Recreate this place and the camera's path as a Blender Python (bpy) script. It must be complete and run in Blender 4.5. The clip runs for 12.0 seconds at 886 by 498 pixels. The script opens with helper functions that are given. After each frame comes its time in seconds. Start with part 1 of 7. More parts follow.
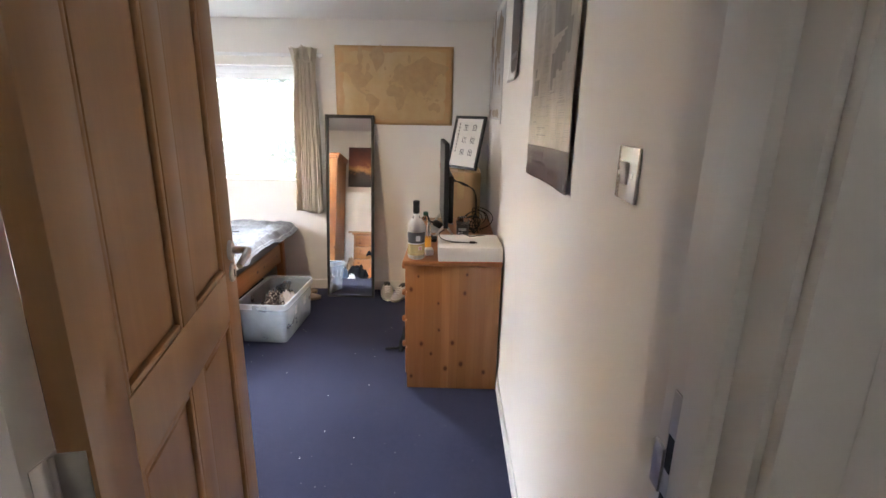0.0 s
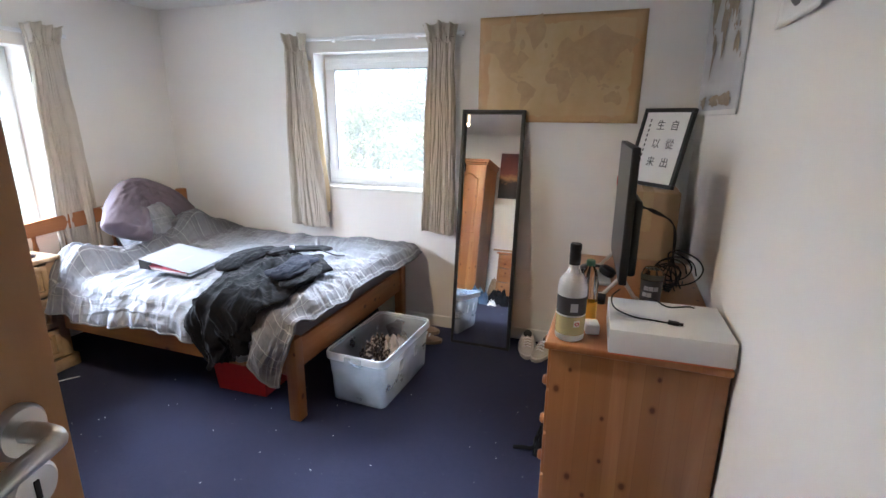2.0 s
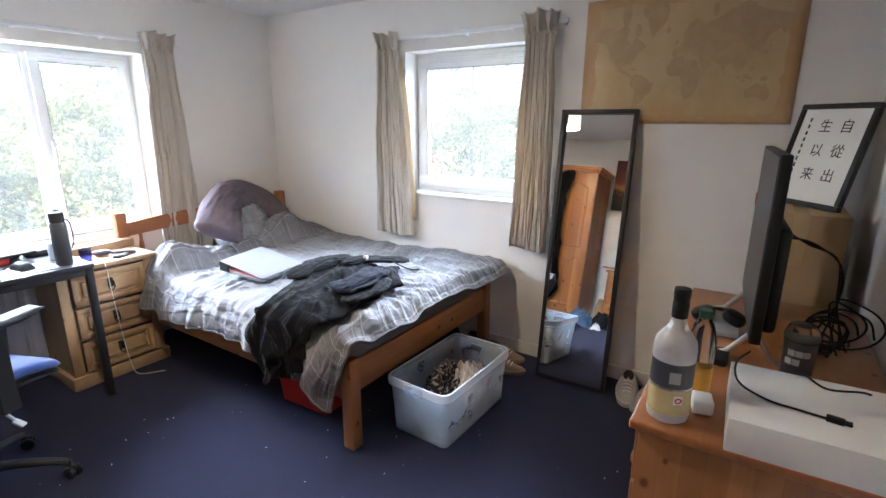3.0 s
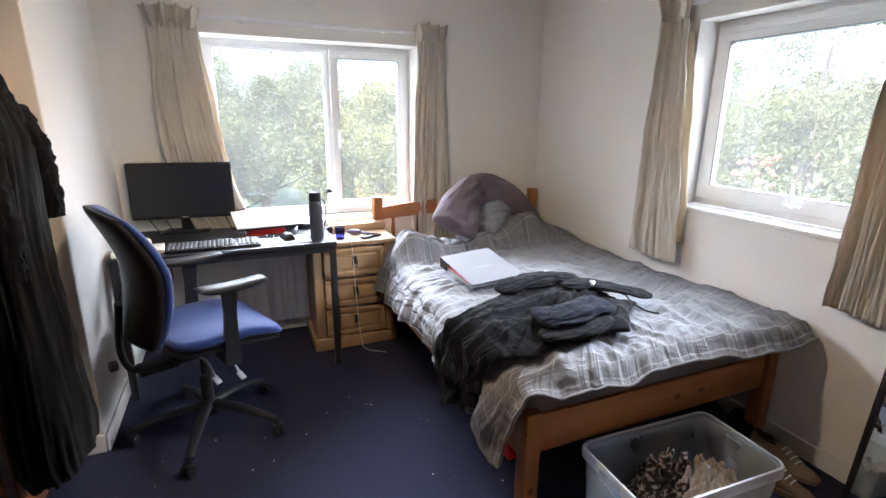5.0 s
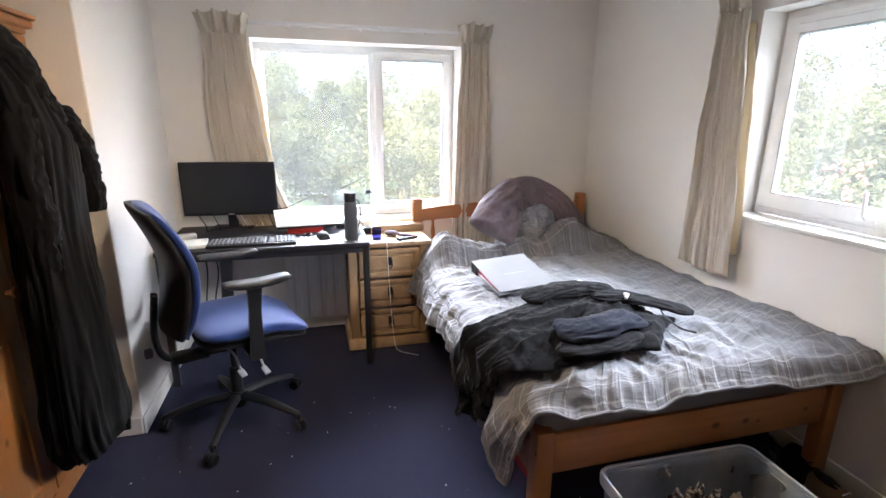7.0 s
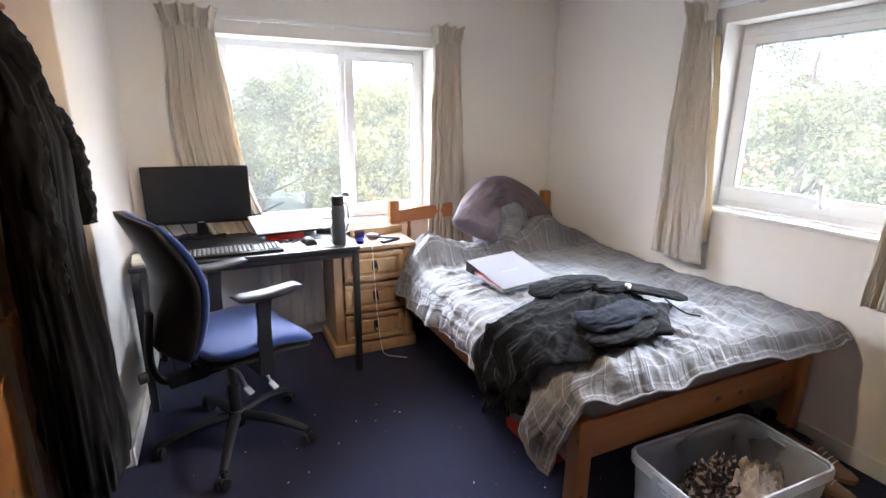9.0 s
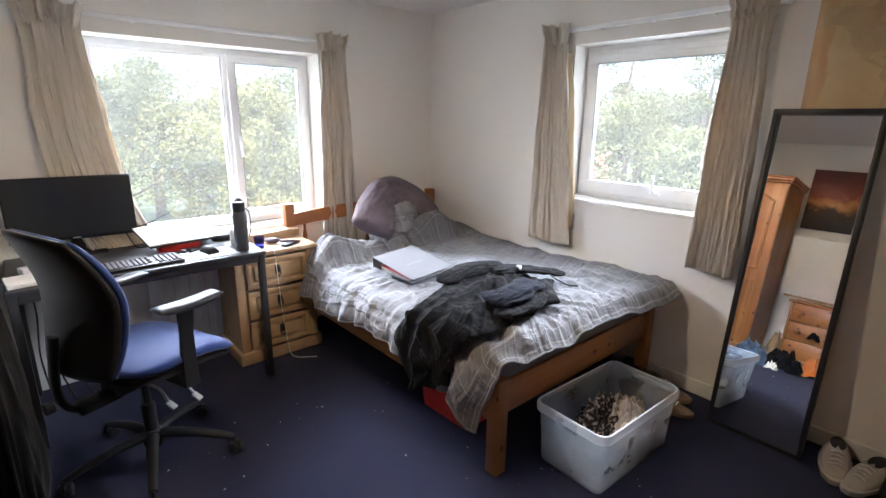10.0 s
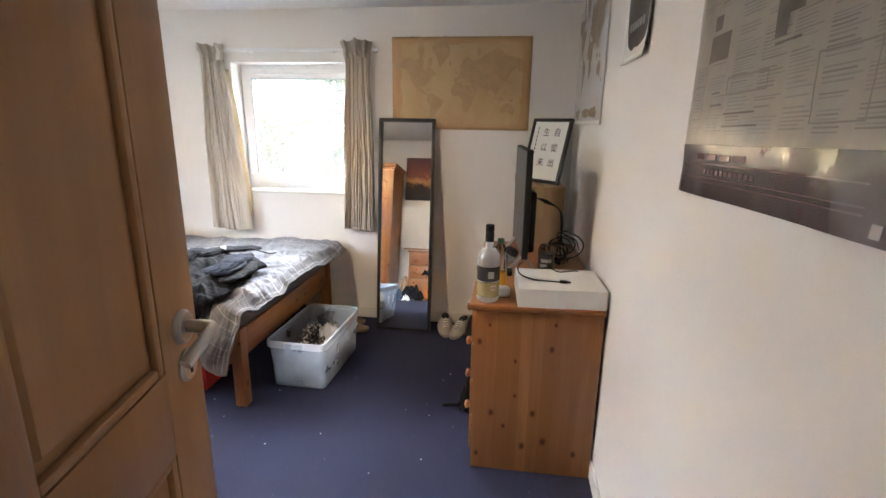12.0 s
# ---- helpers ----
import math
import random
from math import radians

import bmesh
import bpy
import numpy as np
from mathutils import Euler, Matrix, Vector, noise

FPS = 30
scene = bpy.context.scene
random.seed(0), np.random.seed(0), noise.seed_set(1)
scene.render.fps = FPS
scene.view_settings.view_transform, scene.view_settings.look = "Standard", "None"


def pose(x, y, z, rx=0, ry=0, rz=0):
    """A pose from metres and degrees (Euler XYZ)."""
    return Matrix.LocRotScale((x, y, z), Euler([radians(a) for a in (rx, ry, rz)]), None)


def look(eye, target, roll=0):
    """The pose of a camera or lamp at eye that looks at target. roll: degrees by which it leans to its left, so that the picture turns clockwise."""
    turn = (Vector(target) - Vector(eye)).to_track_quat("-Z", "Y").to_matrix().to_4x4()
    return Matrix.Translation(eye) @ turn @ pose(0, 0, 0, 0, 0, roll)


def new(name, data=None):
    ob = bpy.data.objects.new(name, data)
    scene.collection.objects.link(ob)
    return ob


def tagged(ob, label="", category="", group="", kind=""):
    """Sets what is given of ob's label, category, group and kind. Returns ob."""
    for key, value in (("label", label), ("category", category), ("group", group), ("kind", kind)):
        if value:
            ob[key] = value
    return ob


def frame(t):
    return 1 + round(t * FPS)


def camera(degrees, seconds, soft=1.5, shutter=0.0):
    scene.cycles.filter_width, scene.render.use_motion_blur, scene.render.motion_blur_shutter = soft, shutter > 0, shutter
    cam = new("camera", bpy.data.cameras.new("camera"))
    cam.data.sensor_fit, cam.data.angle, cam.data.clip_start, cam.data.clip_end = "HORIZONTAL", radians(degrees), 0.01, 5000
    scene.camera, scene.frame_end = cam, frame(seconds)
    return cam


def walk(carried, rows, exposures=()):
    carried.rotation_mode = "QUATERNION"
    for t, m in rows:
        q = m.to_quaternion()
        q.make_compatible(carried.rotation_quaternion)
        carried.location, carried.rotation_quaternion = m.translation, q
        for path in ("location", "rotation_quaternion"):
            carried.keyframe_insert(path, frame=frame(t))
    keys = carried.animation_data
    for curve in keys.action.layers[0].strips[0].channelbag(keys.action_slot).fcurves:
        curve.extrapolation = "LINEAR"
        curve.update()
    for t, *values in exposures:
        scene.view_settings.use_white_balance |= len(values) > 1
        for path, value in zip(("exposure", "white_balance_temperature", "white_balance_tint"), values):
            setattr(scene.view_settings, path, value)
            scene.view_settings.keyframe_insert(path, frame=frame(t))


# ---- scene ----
from mathutils import geometry

cam = camera(84.4, 12.0)
PATH = [
    (0, (-0.092, 0.027, 1.525), (-0.122, 1.952, 0.983), 1.1),
    (0.5, (-0.111, 0.304, 1.52), (-0.381, 2.211, 0.982), 0.7),
    (1, (-0.138, 0.594, 1.479), (-0.504, 2.488, 0.949), 0.8),
    (1.5, (-0.169, 0.82, 1.441), (-0.623, 2.696, 0.919), 0.7),
    (2, (-0.175, 1.051, 1.445), (-0.821, 2.869, 0.921), 0.5),
    (2.5, (-0.163, 1.232, 1.451), (-1.012, 2.965, 0.927), 0.5),
    (2.7, (-0.151, 1.31, 1.439), (-1.086, 3.002, 0.925), 0.3),
    (4.3, (-0.278, 1.84, 1.4), (-1.859, 2.943, 0.865), 0.8),
    (4.5, (-0.287, 1.893, 1.396), (-1.942, 2.88, 0.861), 0.7),
    (5, (-0.323, 1.958, 1.4), (-2.099, 2.71, 0.87), 0.6),
    (5.5, (-0.32, 2.04, 1.408), (-2.153, 2.637, 0.877), 0.5),
    (6, (-0.32, 2.097, 1.402), (-2.174, 2.632, 0.875), 0.5),
    (6.5, (-0.324, 2.132, 1.407), (-2.181, 2.649, 0.875), 0.6),
    (7, (-0.32, 2.139, 1.392), (-2.184, 2.643, 0.87), 0.5),
    (8.8, (-0.426, 1.869, 1.407), (-2.23, 2.55, 0.876), 0.6),
    (9, (-0.44, 1.773, 1.4), (-2.192, 2.583, 0.878), 0.6),
    (9.5, (-0.432, 1.64, 1.404), (-2.047, 2.701, 0.89), 0.7),
    (10, (-0.383, 1.488, 1.432), (-1.839, 2.757, 0.912), 0.7),
    (10.5, (-0.355, 1.302, 1.425), (-1.571, 2.805, 0.915), 0.8),
    (10.7, (-0.339, 1.234, 1.457), (-1.419, 2.832, 0.927), 0.8),
    (11, (-0.29, 1.096, 1.429), (-1.182, 2.814, 0.926), 0.7),
    (11.5, (-0.223, 0.896, 1.441), (-0.891, 2.712, 0.936), 0.6),
    (12, (-0.207, 0.663, 1.457), (-0.465, 2.582, 0.958), 0.8),
]
EXPOSURES = [(0, 5.82, 6050, 14), (1.5, 5.42, 5600, 13), (2.5, 5.4, 5550, 13), (4.5, 4.86, 5850, 14), (6.5, 4.98, 6080, 16), (9.0, 5.04, 6050, 16), (10.5, 4.84, 5980, 15), (11.0, 5.26, 6150, 15), (11.5, 5.5, 6150, 16), (12, 5.58, 6150, 14)]
walk(cam, [(t, look(eye, target, roll)) for t, eye, target, roll in PATH], EXPOSURES)

# ---- world and light ----
world = bpy.data.worlds.new("sky")
scene.world = world
world.use_nodes = True
wn = world.node_tree
sky = wn.nodes.new("ShaderNodeTexSky")
sky.sky_type, sky.sun_disc = "NISHITA", False
sky.sun_elevation, sky.sun_rotation = radians(52), radians(140)
sky.air_density, sky.dust_density, sky.ozone_density = 0.7, 4.0, 1.0
wn.links.new(sky.outputs[0], wn.nodes["Background"].inputs[0])
wn.nodes["Background"].inputs[1].default_value = 0.042
scene.view_settings.exposure = 0.0

sun = new("sun", bpy.data.lights.new("sun", "SUN"))
sun.data.energy, sun.data.angle, sun.data.color = 0.8, radians(12), (1.0, 0.96, 0.9)
sun.matrix_world = look((6.0, -7.1, 12), (0, 0, 0))

# skylight entering by the two windows
def skylight(name, eye, target, w, h, watts):
    a = new(name, bpy.data.lights.new(name, "AREA"))
    a.data.shape, a.data.size, a.data.size_y, a.data.energy, a.data.color = "RECTANGLE", w, h, watts, (0.93, 0.97, 1.0)
    a.matrix_world = look(eye, target)


skylight("skylight_west", (-7.2, 2.3, 3.85), (-3.5, 2.4, 1.1), 8.5, 2.0, 80.0)
skylight("skylight_north", (-1.75, 7.6, 3.55), (-1.9, 3.6, 1.1), 7.0, 2.0, 64.0)

# ---- plan ----
XR, XL, YF, YB, ZC = 0.195, -3.527, 4.08, 0.53, 2.19
PX, PY = -2.52, 1.345          # pier corner: alcove wall at PY, pier face at PX
DX0, DX1 = -0.585, 0.166        # doorway


# ---- mesh helpers ----
def bm_box(x0, x1, y0, y1, z0, z1, bev=0.0, seg=2):
    bm = bmesh.new()
    bmesh.ops.create_cube(bm, size=1)
    for v in bm.verts:
        v.co = Vector(((x0 + x1) / 2 + v.co.x * (x1 - x0), (y0 + y1) / 2 + v.co.y * (y1 - y0), (z0 + z1) / 2 + v.co.z * (z1 - z0)))
    if bev:
        bmesh.ops.bevel(bm, geom=bm.edges[:], offset=bev, segments=seg, affect="EDGES", profile=0.5)
    return bm


def merge(*bms):
    out = bmesh.new()
    for b in bms:
        me = bpy.data.meshes.new("tmp")
        b.to_mesh(me)
        out.from_mesh(me)
        bpy.data.meshes.remove(me)
        b.free()
    return out


def moved(bm, m):
    bmesh.ops.transform(bm, matrix=m, verts=bm.verts)
    return bm


def lathe(profile, seg=24, closed=True):
    """A turned body round z, from (radius, height) pairs."""
    bm = bmesh.new()
    rings = []
    for r, z in profile:
        if r < 1e-5:
            rings.append([bm.verts.new((0, 0, z))])
        else:
            rings.append([bm.verts.new((r * math.cos(2 * math.pi * i / seg), r * math.sin(2 * math.pi * i / seg), z)) for i in range(seg)])
    for a, b in zip(rings, rings[1:]):
        for i in range(seg):
            j = (i + 1) % seg
            if len(a) == 1 and len(b) == 1:
                continue
            if len(a) == 1:
                bm.faces.new((a[0], b[j], b[i]))
            elif len(b) == 1:
                bm.faces.new((a[i], a[j], b[0]))
            else:
                bm.faces.new((a[i], a[j], b[j], b[i]))
    if closed:
        for ring in (rings[0], rings[-1]):
            if len(ring) > 2:
                bm.faces.new(ring)
    bmesh.ops.recalc_face_normals(bm, faces=bm.faces)
    return bm


def tube(points, r, seg=8, flat=1.0):
    """A bent rod along points; r may be a list of radii."""
    bm = bmesh.new()
    pts = [Vector(p) for p in points]
    rs = r if isinstance(r, (list, tuple)) else [r] * len(pts)
    rings, up = [], None
    for i, p in enumerate(pts):
        d = (pts[min(i + 1, len(pts) - 1)] - pts[max(i - 1, 0)]).normalized()
        if up is None:
            up = Vector((0, 0, 1)) if abs(d.z) < 0.9 else Vector((1, 0, 0))
        side = d.cross(up).normalized()
        up = side.cross(d).normalized()
        rings.append([bm.verts.new(p + rs[i] * (side * math.cos(2 * math.pi * k / seg) + up * flat * math.sin(2 * math.pi * k / seg))) for k in range(seg)])
    for a, b in zip(rings, rings[1:]):
        for k in range(seg):
            bm.faces.new((a[k], a[(k + 1) % seg], b[(k + 1) % seg], b[k]))
    bm.faces.new(rings[0]), bm.faces.new(rings[-1])
    bmesh.ops.recalc_face_normals(bm, faces=bm.faces)
    return bm


def curve(points, n=24):
    """Points of a smooth line through the given points."""
    p = [Vector(q) for q in points]
    p = [2 * p[0] - p[1]] + p + [2 * p[-1] - p[-2]]
    out = []
    for i in range(1, len(p) - 2):
        for k in range(n):
            t = k / n
            a, b, c, d = p[i - 1:i + 3]
            out.append(0.5 * (2 * b + (c - a) * t + (2 * a - 5 * b + 4 * c - d) * t * t + (3 * b - a - 3 * c + d) * t ** 3))
    return out + [p[-2]]


def sheet(fn, nu, nv, thick=0.0):
    """A sheet of cloth or paper: fn(u, v) gives its place."""
    bm = bmesh.new()
    g = [[bm.verts.new(fn(i / nu, j / nv)) for j in range(nv + 1)] for i in range(nu + 1)]
    for i in range(nu):
        for j in range(nv):
            bm.faces.new((g[i][j], g[i + 1][j], g[i + 1][j + 1], g[i][j + 1]))
    bmesh.ops.recalc_face_normals(bm, faces=bm.faces)
    if thick:
        bm.normal_update()
        rim = [e for e in bm.edges if len(e.link_faces) == 1]
        back = {v: bm.verts.new(v.co - v.normal * thick) for v in bm.verts[:]}
        for f in bm.faces[:]:
            bm.faces.new([back[v] for v in reversed(f.verts)])
        for e in rim:
            a, b = e.verts
            bm.faces.new((a, b, back[b], back[a]))
        bmesh.ops.recalc_face_normals(bm, faces=bm.faces)
    return bm


def loft(rings):
    """A skin over rings of equal length."""
    bm = bmesh.new()
    rr = [[bm.verts.new(p) for p in ring] for ring in rings]
    n = len(rr[0])
    for a, b in zip(rr, rr[1:]):
        for k in range(n):
            bm.faces.new((a[k], a[(k + 1) % n], b[(k + 1) % n], b[k]))
    bm.faces.new(rr[0]), bm.faces.new(rr[-1])
    bmesh.ops.recalc_face_normals(bm, faces=bm.faces)
    return bm


def fbm(x, y, z=0.0, o=4):
    return noise.fractal(Vector((x, y, z)), 1.0, 2.0, o)


def link(name, bm, material, smooth=None):
    me = bpy.data.meshes.new(name)
    if smooth is not None:
        for f in bm.faces:
            f.smooth = True
        for e in bm.edges:
            if len(e.link_faces) == 2 and e.calc_face_angle(0) > radians(smooth):
                e.smooth = False
    bm.to_mesh(me)
    bm.free()
    me.materials.append(material)
    return new(name, me)


def part(name, bm, material, parent, label="", smooth=40):
    ob = link(name, bm, material, smooth)
    ob.parent = parent
    if label:
        ob["label"] = label
    return ob


def thing(name, m, label, category, group=""):
    ob = new(name)
    ob.empty_display_size = 0.05
    ob.matrix_world = m
    return tagged(ob, label, category, group)


def single(name, bm, material, m, label, category, group="", smooth=40):
    ob = link(name, bm, material, smooth)
    ob.matrix_world = m
    return tagged(ob, label, category, group)


def setting(name, bm, material, label="", smooth=None):
    ob = link(name, bm, material, smooth)
    return tagged(ob, label or name.replace("_", " "), "", "", "structure")


# ---- materials ----
class Mat:
    """A Principled material with a few texture helpers."""

    def __init__(self, name, color=(0.8, 0.8, 0.8), rough=0.6, metal=0.0, **kw):
        self.m = bpy.data.materials.new(name)
        self.m.use_nodes = True
        self.t = self.m.node_tree
        self.b = self.t.nodes["Principled BSDF"]
        self.set("Base Color", (*color, 1)), self.set("Roughness", rough), self.set("Metallic", metal)
        for k, v in kw.items():
            self.set(k.replace("_", " "), v)
        self.co = None

    def set(self, k, v):
        self.b.inputs[k].default_value = v

    def node(self, kind, **kw):
        n = self.t.nodes.new(kind)
        for k, v in kw.items():
            if k in n.inputs:
                n.inputs[k].default_value = v
        return n

    def wire(self, a, b):
        self.t.links.new(a, b)

    def coords(self, scale=(1, 1, 1), rot=(0, 0, 0), gen="Object"):
        c = self.t.nodes.new("ShaderNodeTexCoord")
        m = self.t.nodes.new("ShaderNodeMapping")
        m.inputs["Scale"].default_value = scale
        m.inputs["Rotation"].default_value = rot
        self.wire(c.outputs[gen], m.inputs[0])
        return m.outputs[0]

    def noise(self, scale, detail=4, rough=0.55, co=None, dist=0.0):
        n = self.node("ShaderNodeTexNoise", Scale=scale, Detail=detail, Roughness=rough, Distortion=dist)
        self.wire(co or self.coords(), n.inputs["Vector"])
        return n.outputs["Fac"]

    def ramp(self, fac, stops):
        r = self.t.nodes.new("ShaderNodeValToRGB")
        e = r.color_ramp.elements
        while len(e) < len(stops):
            e.new(0.5)
        for el, (p, c) in zip(e, stops):
            el.position, el.color = p, (*c, 1) if len(c) == 3 else c
        self.wire(fac, r.inputs[0])
        return r.outputs[0]

    def mix(self, fac, a, b, mode="MIX"):
        n = self.t.nodes.new("ShaderNodeMix")
        n.data_type, n.blend_type = "RGBA", mode
        for sock, v in ((n.inputs[0], fac), (n.inputs[6], a), (n.inputs[7], b)):
            if isinstance(v, (int, float)):
                sock.default_value = v
            elif isinstance(v, tuple):
                sock.default_value = (*v, 1)
            else:
                self.wire(v, sock)
        return n.outputs[2]

    def math(self, op, a, b=0.0):
        n = self.t.nodes.new("ShaderNodeMath")
        n.operation = op
        for s, v in zip(n.inputs, (a, b)):
            if isinstance(v, (int, float)):
                s.default_value = v
            else:
                self.wire(v, s)
        return n.outputs[0]

    def axis(self, co, k):
        n = self.t.nodes.new("ShaderNodeSeparateXYZ")
        self.wire(co, n.inputs[0])
        return n.outputs[k]

    def color(self, out):
        self.wire(out, self.b.inputs["Base Color"])

    def bump(self, h, strength=0.2, dist=0.01):
        n = self.node("ShaderNodeBump", Strength=strength, Distance=dist)
        self.wire(h, n.inputs["Height"])
        self.wire(n.outputs[0], self.b.inputs["Normal"])


def painted(name, col, rough=0.85, var=0.04, bump=0.15):
    m = Mat(name, col, rough)
    f = m.noise(1.3, 3)
    lo = tuple(c * (1 - var) for c in col)
    m.color(m.mix(f, lo, col))
    m.bump(m.noise(90, 3), bump, 0.003)
    return m.m


def plain(name, col, rough=0.5, metal=0.0, var=0.12, scale=18, bump=0.05, **kw):
    m = Mat(name, col, rough, metal, **kw)
    f = m.noise(scale, 4)
    m.color(m.mix(f, tuple(c * (1 - var) for c in col), tuple(min(1, c * (1 + var)) for c in col)))
    if bump:
        m.bump(m.noise(scale * 9, 3), bump, 0.002)
    return m.m


def wood(name, light, dark, axis="z", rough=0.35, knots=0.8, scale=1.0, boards=0.0, board_axis=0):
    """Varnished softwood: grain along one axis, knots, and glued boards of differing tone."""
    m = Mat(name, light, rough)
    s = [14 * scale] * 3
    s["xyz".index(axis)] = 0.9 * scale
    co = m.coords(tuple(s))
    g = m.noise(1.0, 5, 0.6, co, 0.6)
    f = m.noise(9.0, 3, 0.5, co)
    col = m.ramp(g, [(0.3, dark), (0.5, tuple((a + b) / 2 for a, b in zip(light, dark))), (0.68, light)])
    col = m.mix(m.math("MULTIPLY", f, 0.35), col, dark)
    if boards:
        oc = m.coords()
        b = m.math("FLOOR", m.math("DIVIDE", m.axis(oc, board_axis), boards))
        w = m.t.nodes.new("ShaderNodeTexWhiteNoise")
        w.noise_dimensions = "1D"
        m.wire(b, w.inputs["W"])
        col = m.mix(m.math("MULTIPLY", w.outputs[0], 0.9), col, tuple(c * q for c, q in zip(light, (0.6, 0.5, 0.42))))
        edge = m.math("FRACT", m.math("DIVIDE", m.axis(oc, board_axis), boards))
        col = m.mix(m.math("MULTIPLY", m.math("LESS_THAN", edge, 0.03), 0.35), col, tuple(c * 0.6 for c in dark))
    if knots:
        oc = m.coords()
        along = m.axis(oc, "xyz".index(axis))
        others = [k for k in range(3) if k != "xyz".index(axis)]
        across = m.math("ADD", m.axis(oc, others[0]), m.axis(oc, others[1]))
        cx = m.t.nodes.new("ShaderNodeCombineXYZ")
        m.wire(m.math("MULTIPLY", across, 8.5), cx.inputs[0]), m.wire(m.math("MULTIPLY", along, 6.0), cx.inputs[1])
        v = m.t.nodes.new("ShaderNodeTexVoronoi")
        v.voronoi_dimensions = "2D"
        m.wire(cx.outputs[0], v.inputs["Vector"])
        v.inputs["Scale"].default_value = 1.0
        w2 = m.t.nodes.new("ShaderNodeSeparateColor")
        m.wire(v.outputs["Color"], w2.inputs[0])
        size = m.math("ADD", 0.075, m.math("MULTIPLY", w2.outputs[1], 0.10))
        k = m.ramp(m.math("DIVIDE", v.outputs["Distance"], size), [(0.0, (1, 1, 1)), (0.42, (0.9, 0.9, 0.9)), (0.6, (0.35, 0.35, 0.35)), (1.0, (0, 0, 0))])
        keep = m.math("GREATER_THAN", w2.outputs[0], 1 - 0.6 * knots)
        col = m.mix(m.math("MULTIPLY", k, keep), col, tuple(c * q for c, q in zip(dark, (0.32, 0.19, 0.14))))
    m.color(col)
    m.set("Coat Weight", 0.1), m.set("Coat Roughness", 0.25)
    m.bump(f, 0.06, 0.002)
    return m.m


def cloth(name, col, var=0.2, rough=0.95, weave=500, sheen=0.3, fold=7):
    m = Mat(name, col, rough)
    m.color(m.mix(m.noise(fold, 4), tuple(c * (1 - var) for c in col), tuple(min(1, c * (1 + var)) for c in col)))
    m.bump(m.noise(weave, 2), 0.35, 0.001)
    m.set("Sheen Weight", sheen), m.set("Specular IOR Level", 0.15)
    return m.m


def glassy(name, col=(1, 1, 1), rough=0.0, ior=1.45):
    m = Mat(name, col, rough)
    m.set("Transmission Weight", 1.0), m.set("IOR", ior)
    return m.m


def glowing(name, col, strength, base=(0.8, 0.8, 0.8)):
    m = Mat(name, base, 0.7)
    m.set("Emission Color", (*col, 1)), m.set("Emission Strength", strength)
    return m.m


WALL = painted("cream_wall_paint", (0.83, 0.805, 0.765), 0.75)
CEIL = painted("white_ceiling_paint", (0.8, 0.79, 0.77), 0.9)
GLOSS = painted("white_gloss_paint", (0.78, 0.77, 0.73), 0.28, 0.05, 0.05)
UPVC = plain("white_upvc", (0.86, 0.87, 0.88), 0.25, 0, 0.03)
PINE_Z = wood("pine_upright", (0.50, 0.225, 0.07), (0.32, 0.12, 0.035), "z", 0.38, 0.9, 1, 0.062, 0)
PINE_X = wood("pine_along_x", (0.46, 0.20, 0.062), (0.30, 0.11, 0.032), "x")
PINE_Y = wood("pine_along_y", (0.45, 0.19, 0.060), (0.29, 0.105, 0.031), "y")
PALE_Z = wood("waxed_pine_upright", (0.50, 0.345, 0.195), (0.37, 0.235, 0.12), "z", 0.45, 0.5)
PALE_Y = wood("waxed_pine_along", (0.50, 0.345, 0.195), (0.37, 0.235, 0.12), "y", 0.45, 0.5)
DOORWOOD = wood("door_pine", (0.47, 0.262, 0.125), (0.345, 0.18, 0.08), "z", 0.34, 0, 0.7)
BLACK = plain("black_plastic", (0.012, 0.012, 0.013), 0.5, Specular_IOR_Level=0.3)
SATIN = plain("black_satin_metal", (0.02, 0.02, 0.022), 0.35, 0.0)
SCREEN = plain("dark_screen", (0.010, 0.0105, 0.011), 0.35, 0, 0.05, 4, 0)
STEEL = plain("brushed_steel", (0.62, 0.61, 0.59), 0.28, 1.0, 0.08, 40)
GREYPL = plain("grey_plastic", (0.35, 0.36, 0.38), 0.5)
WHITEPL = plain("white_plastic", (0.8, 0.8, 0.79), 0.4, 0, 0.04)
CARDWHITE = plain("white_card", (0.76, 0.75, 0.73), 0.6, 0, 0.04, 6)
PAPER = plain("paper", (0.8, 0.79, 0.75), 0.7, 0, 0.04, 5)
CARDBOARD = plain("brown_cardboard", (0.36, 0.23, 0.12), 0.85, 0, 0.12, 6)
RED = plain("red_plastic", (0.48, 0.02, 0.015), 0.4)
BLUECLOTH = cloth("blue_upholstery", (0.015, 0.038, 0.155), 0.25, 0.7, 500, 0.2)
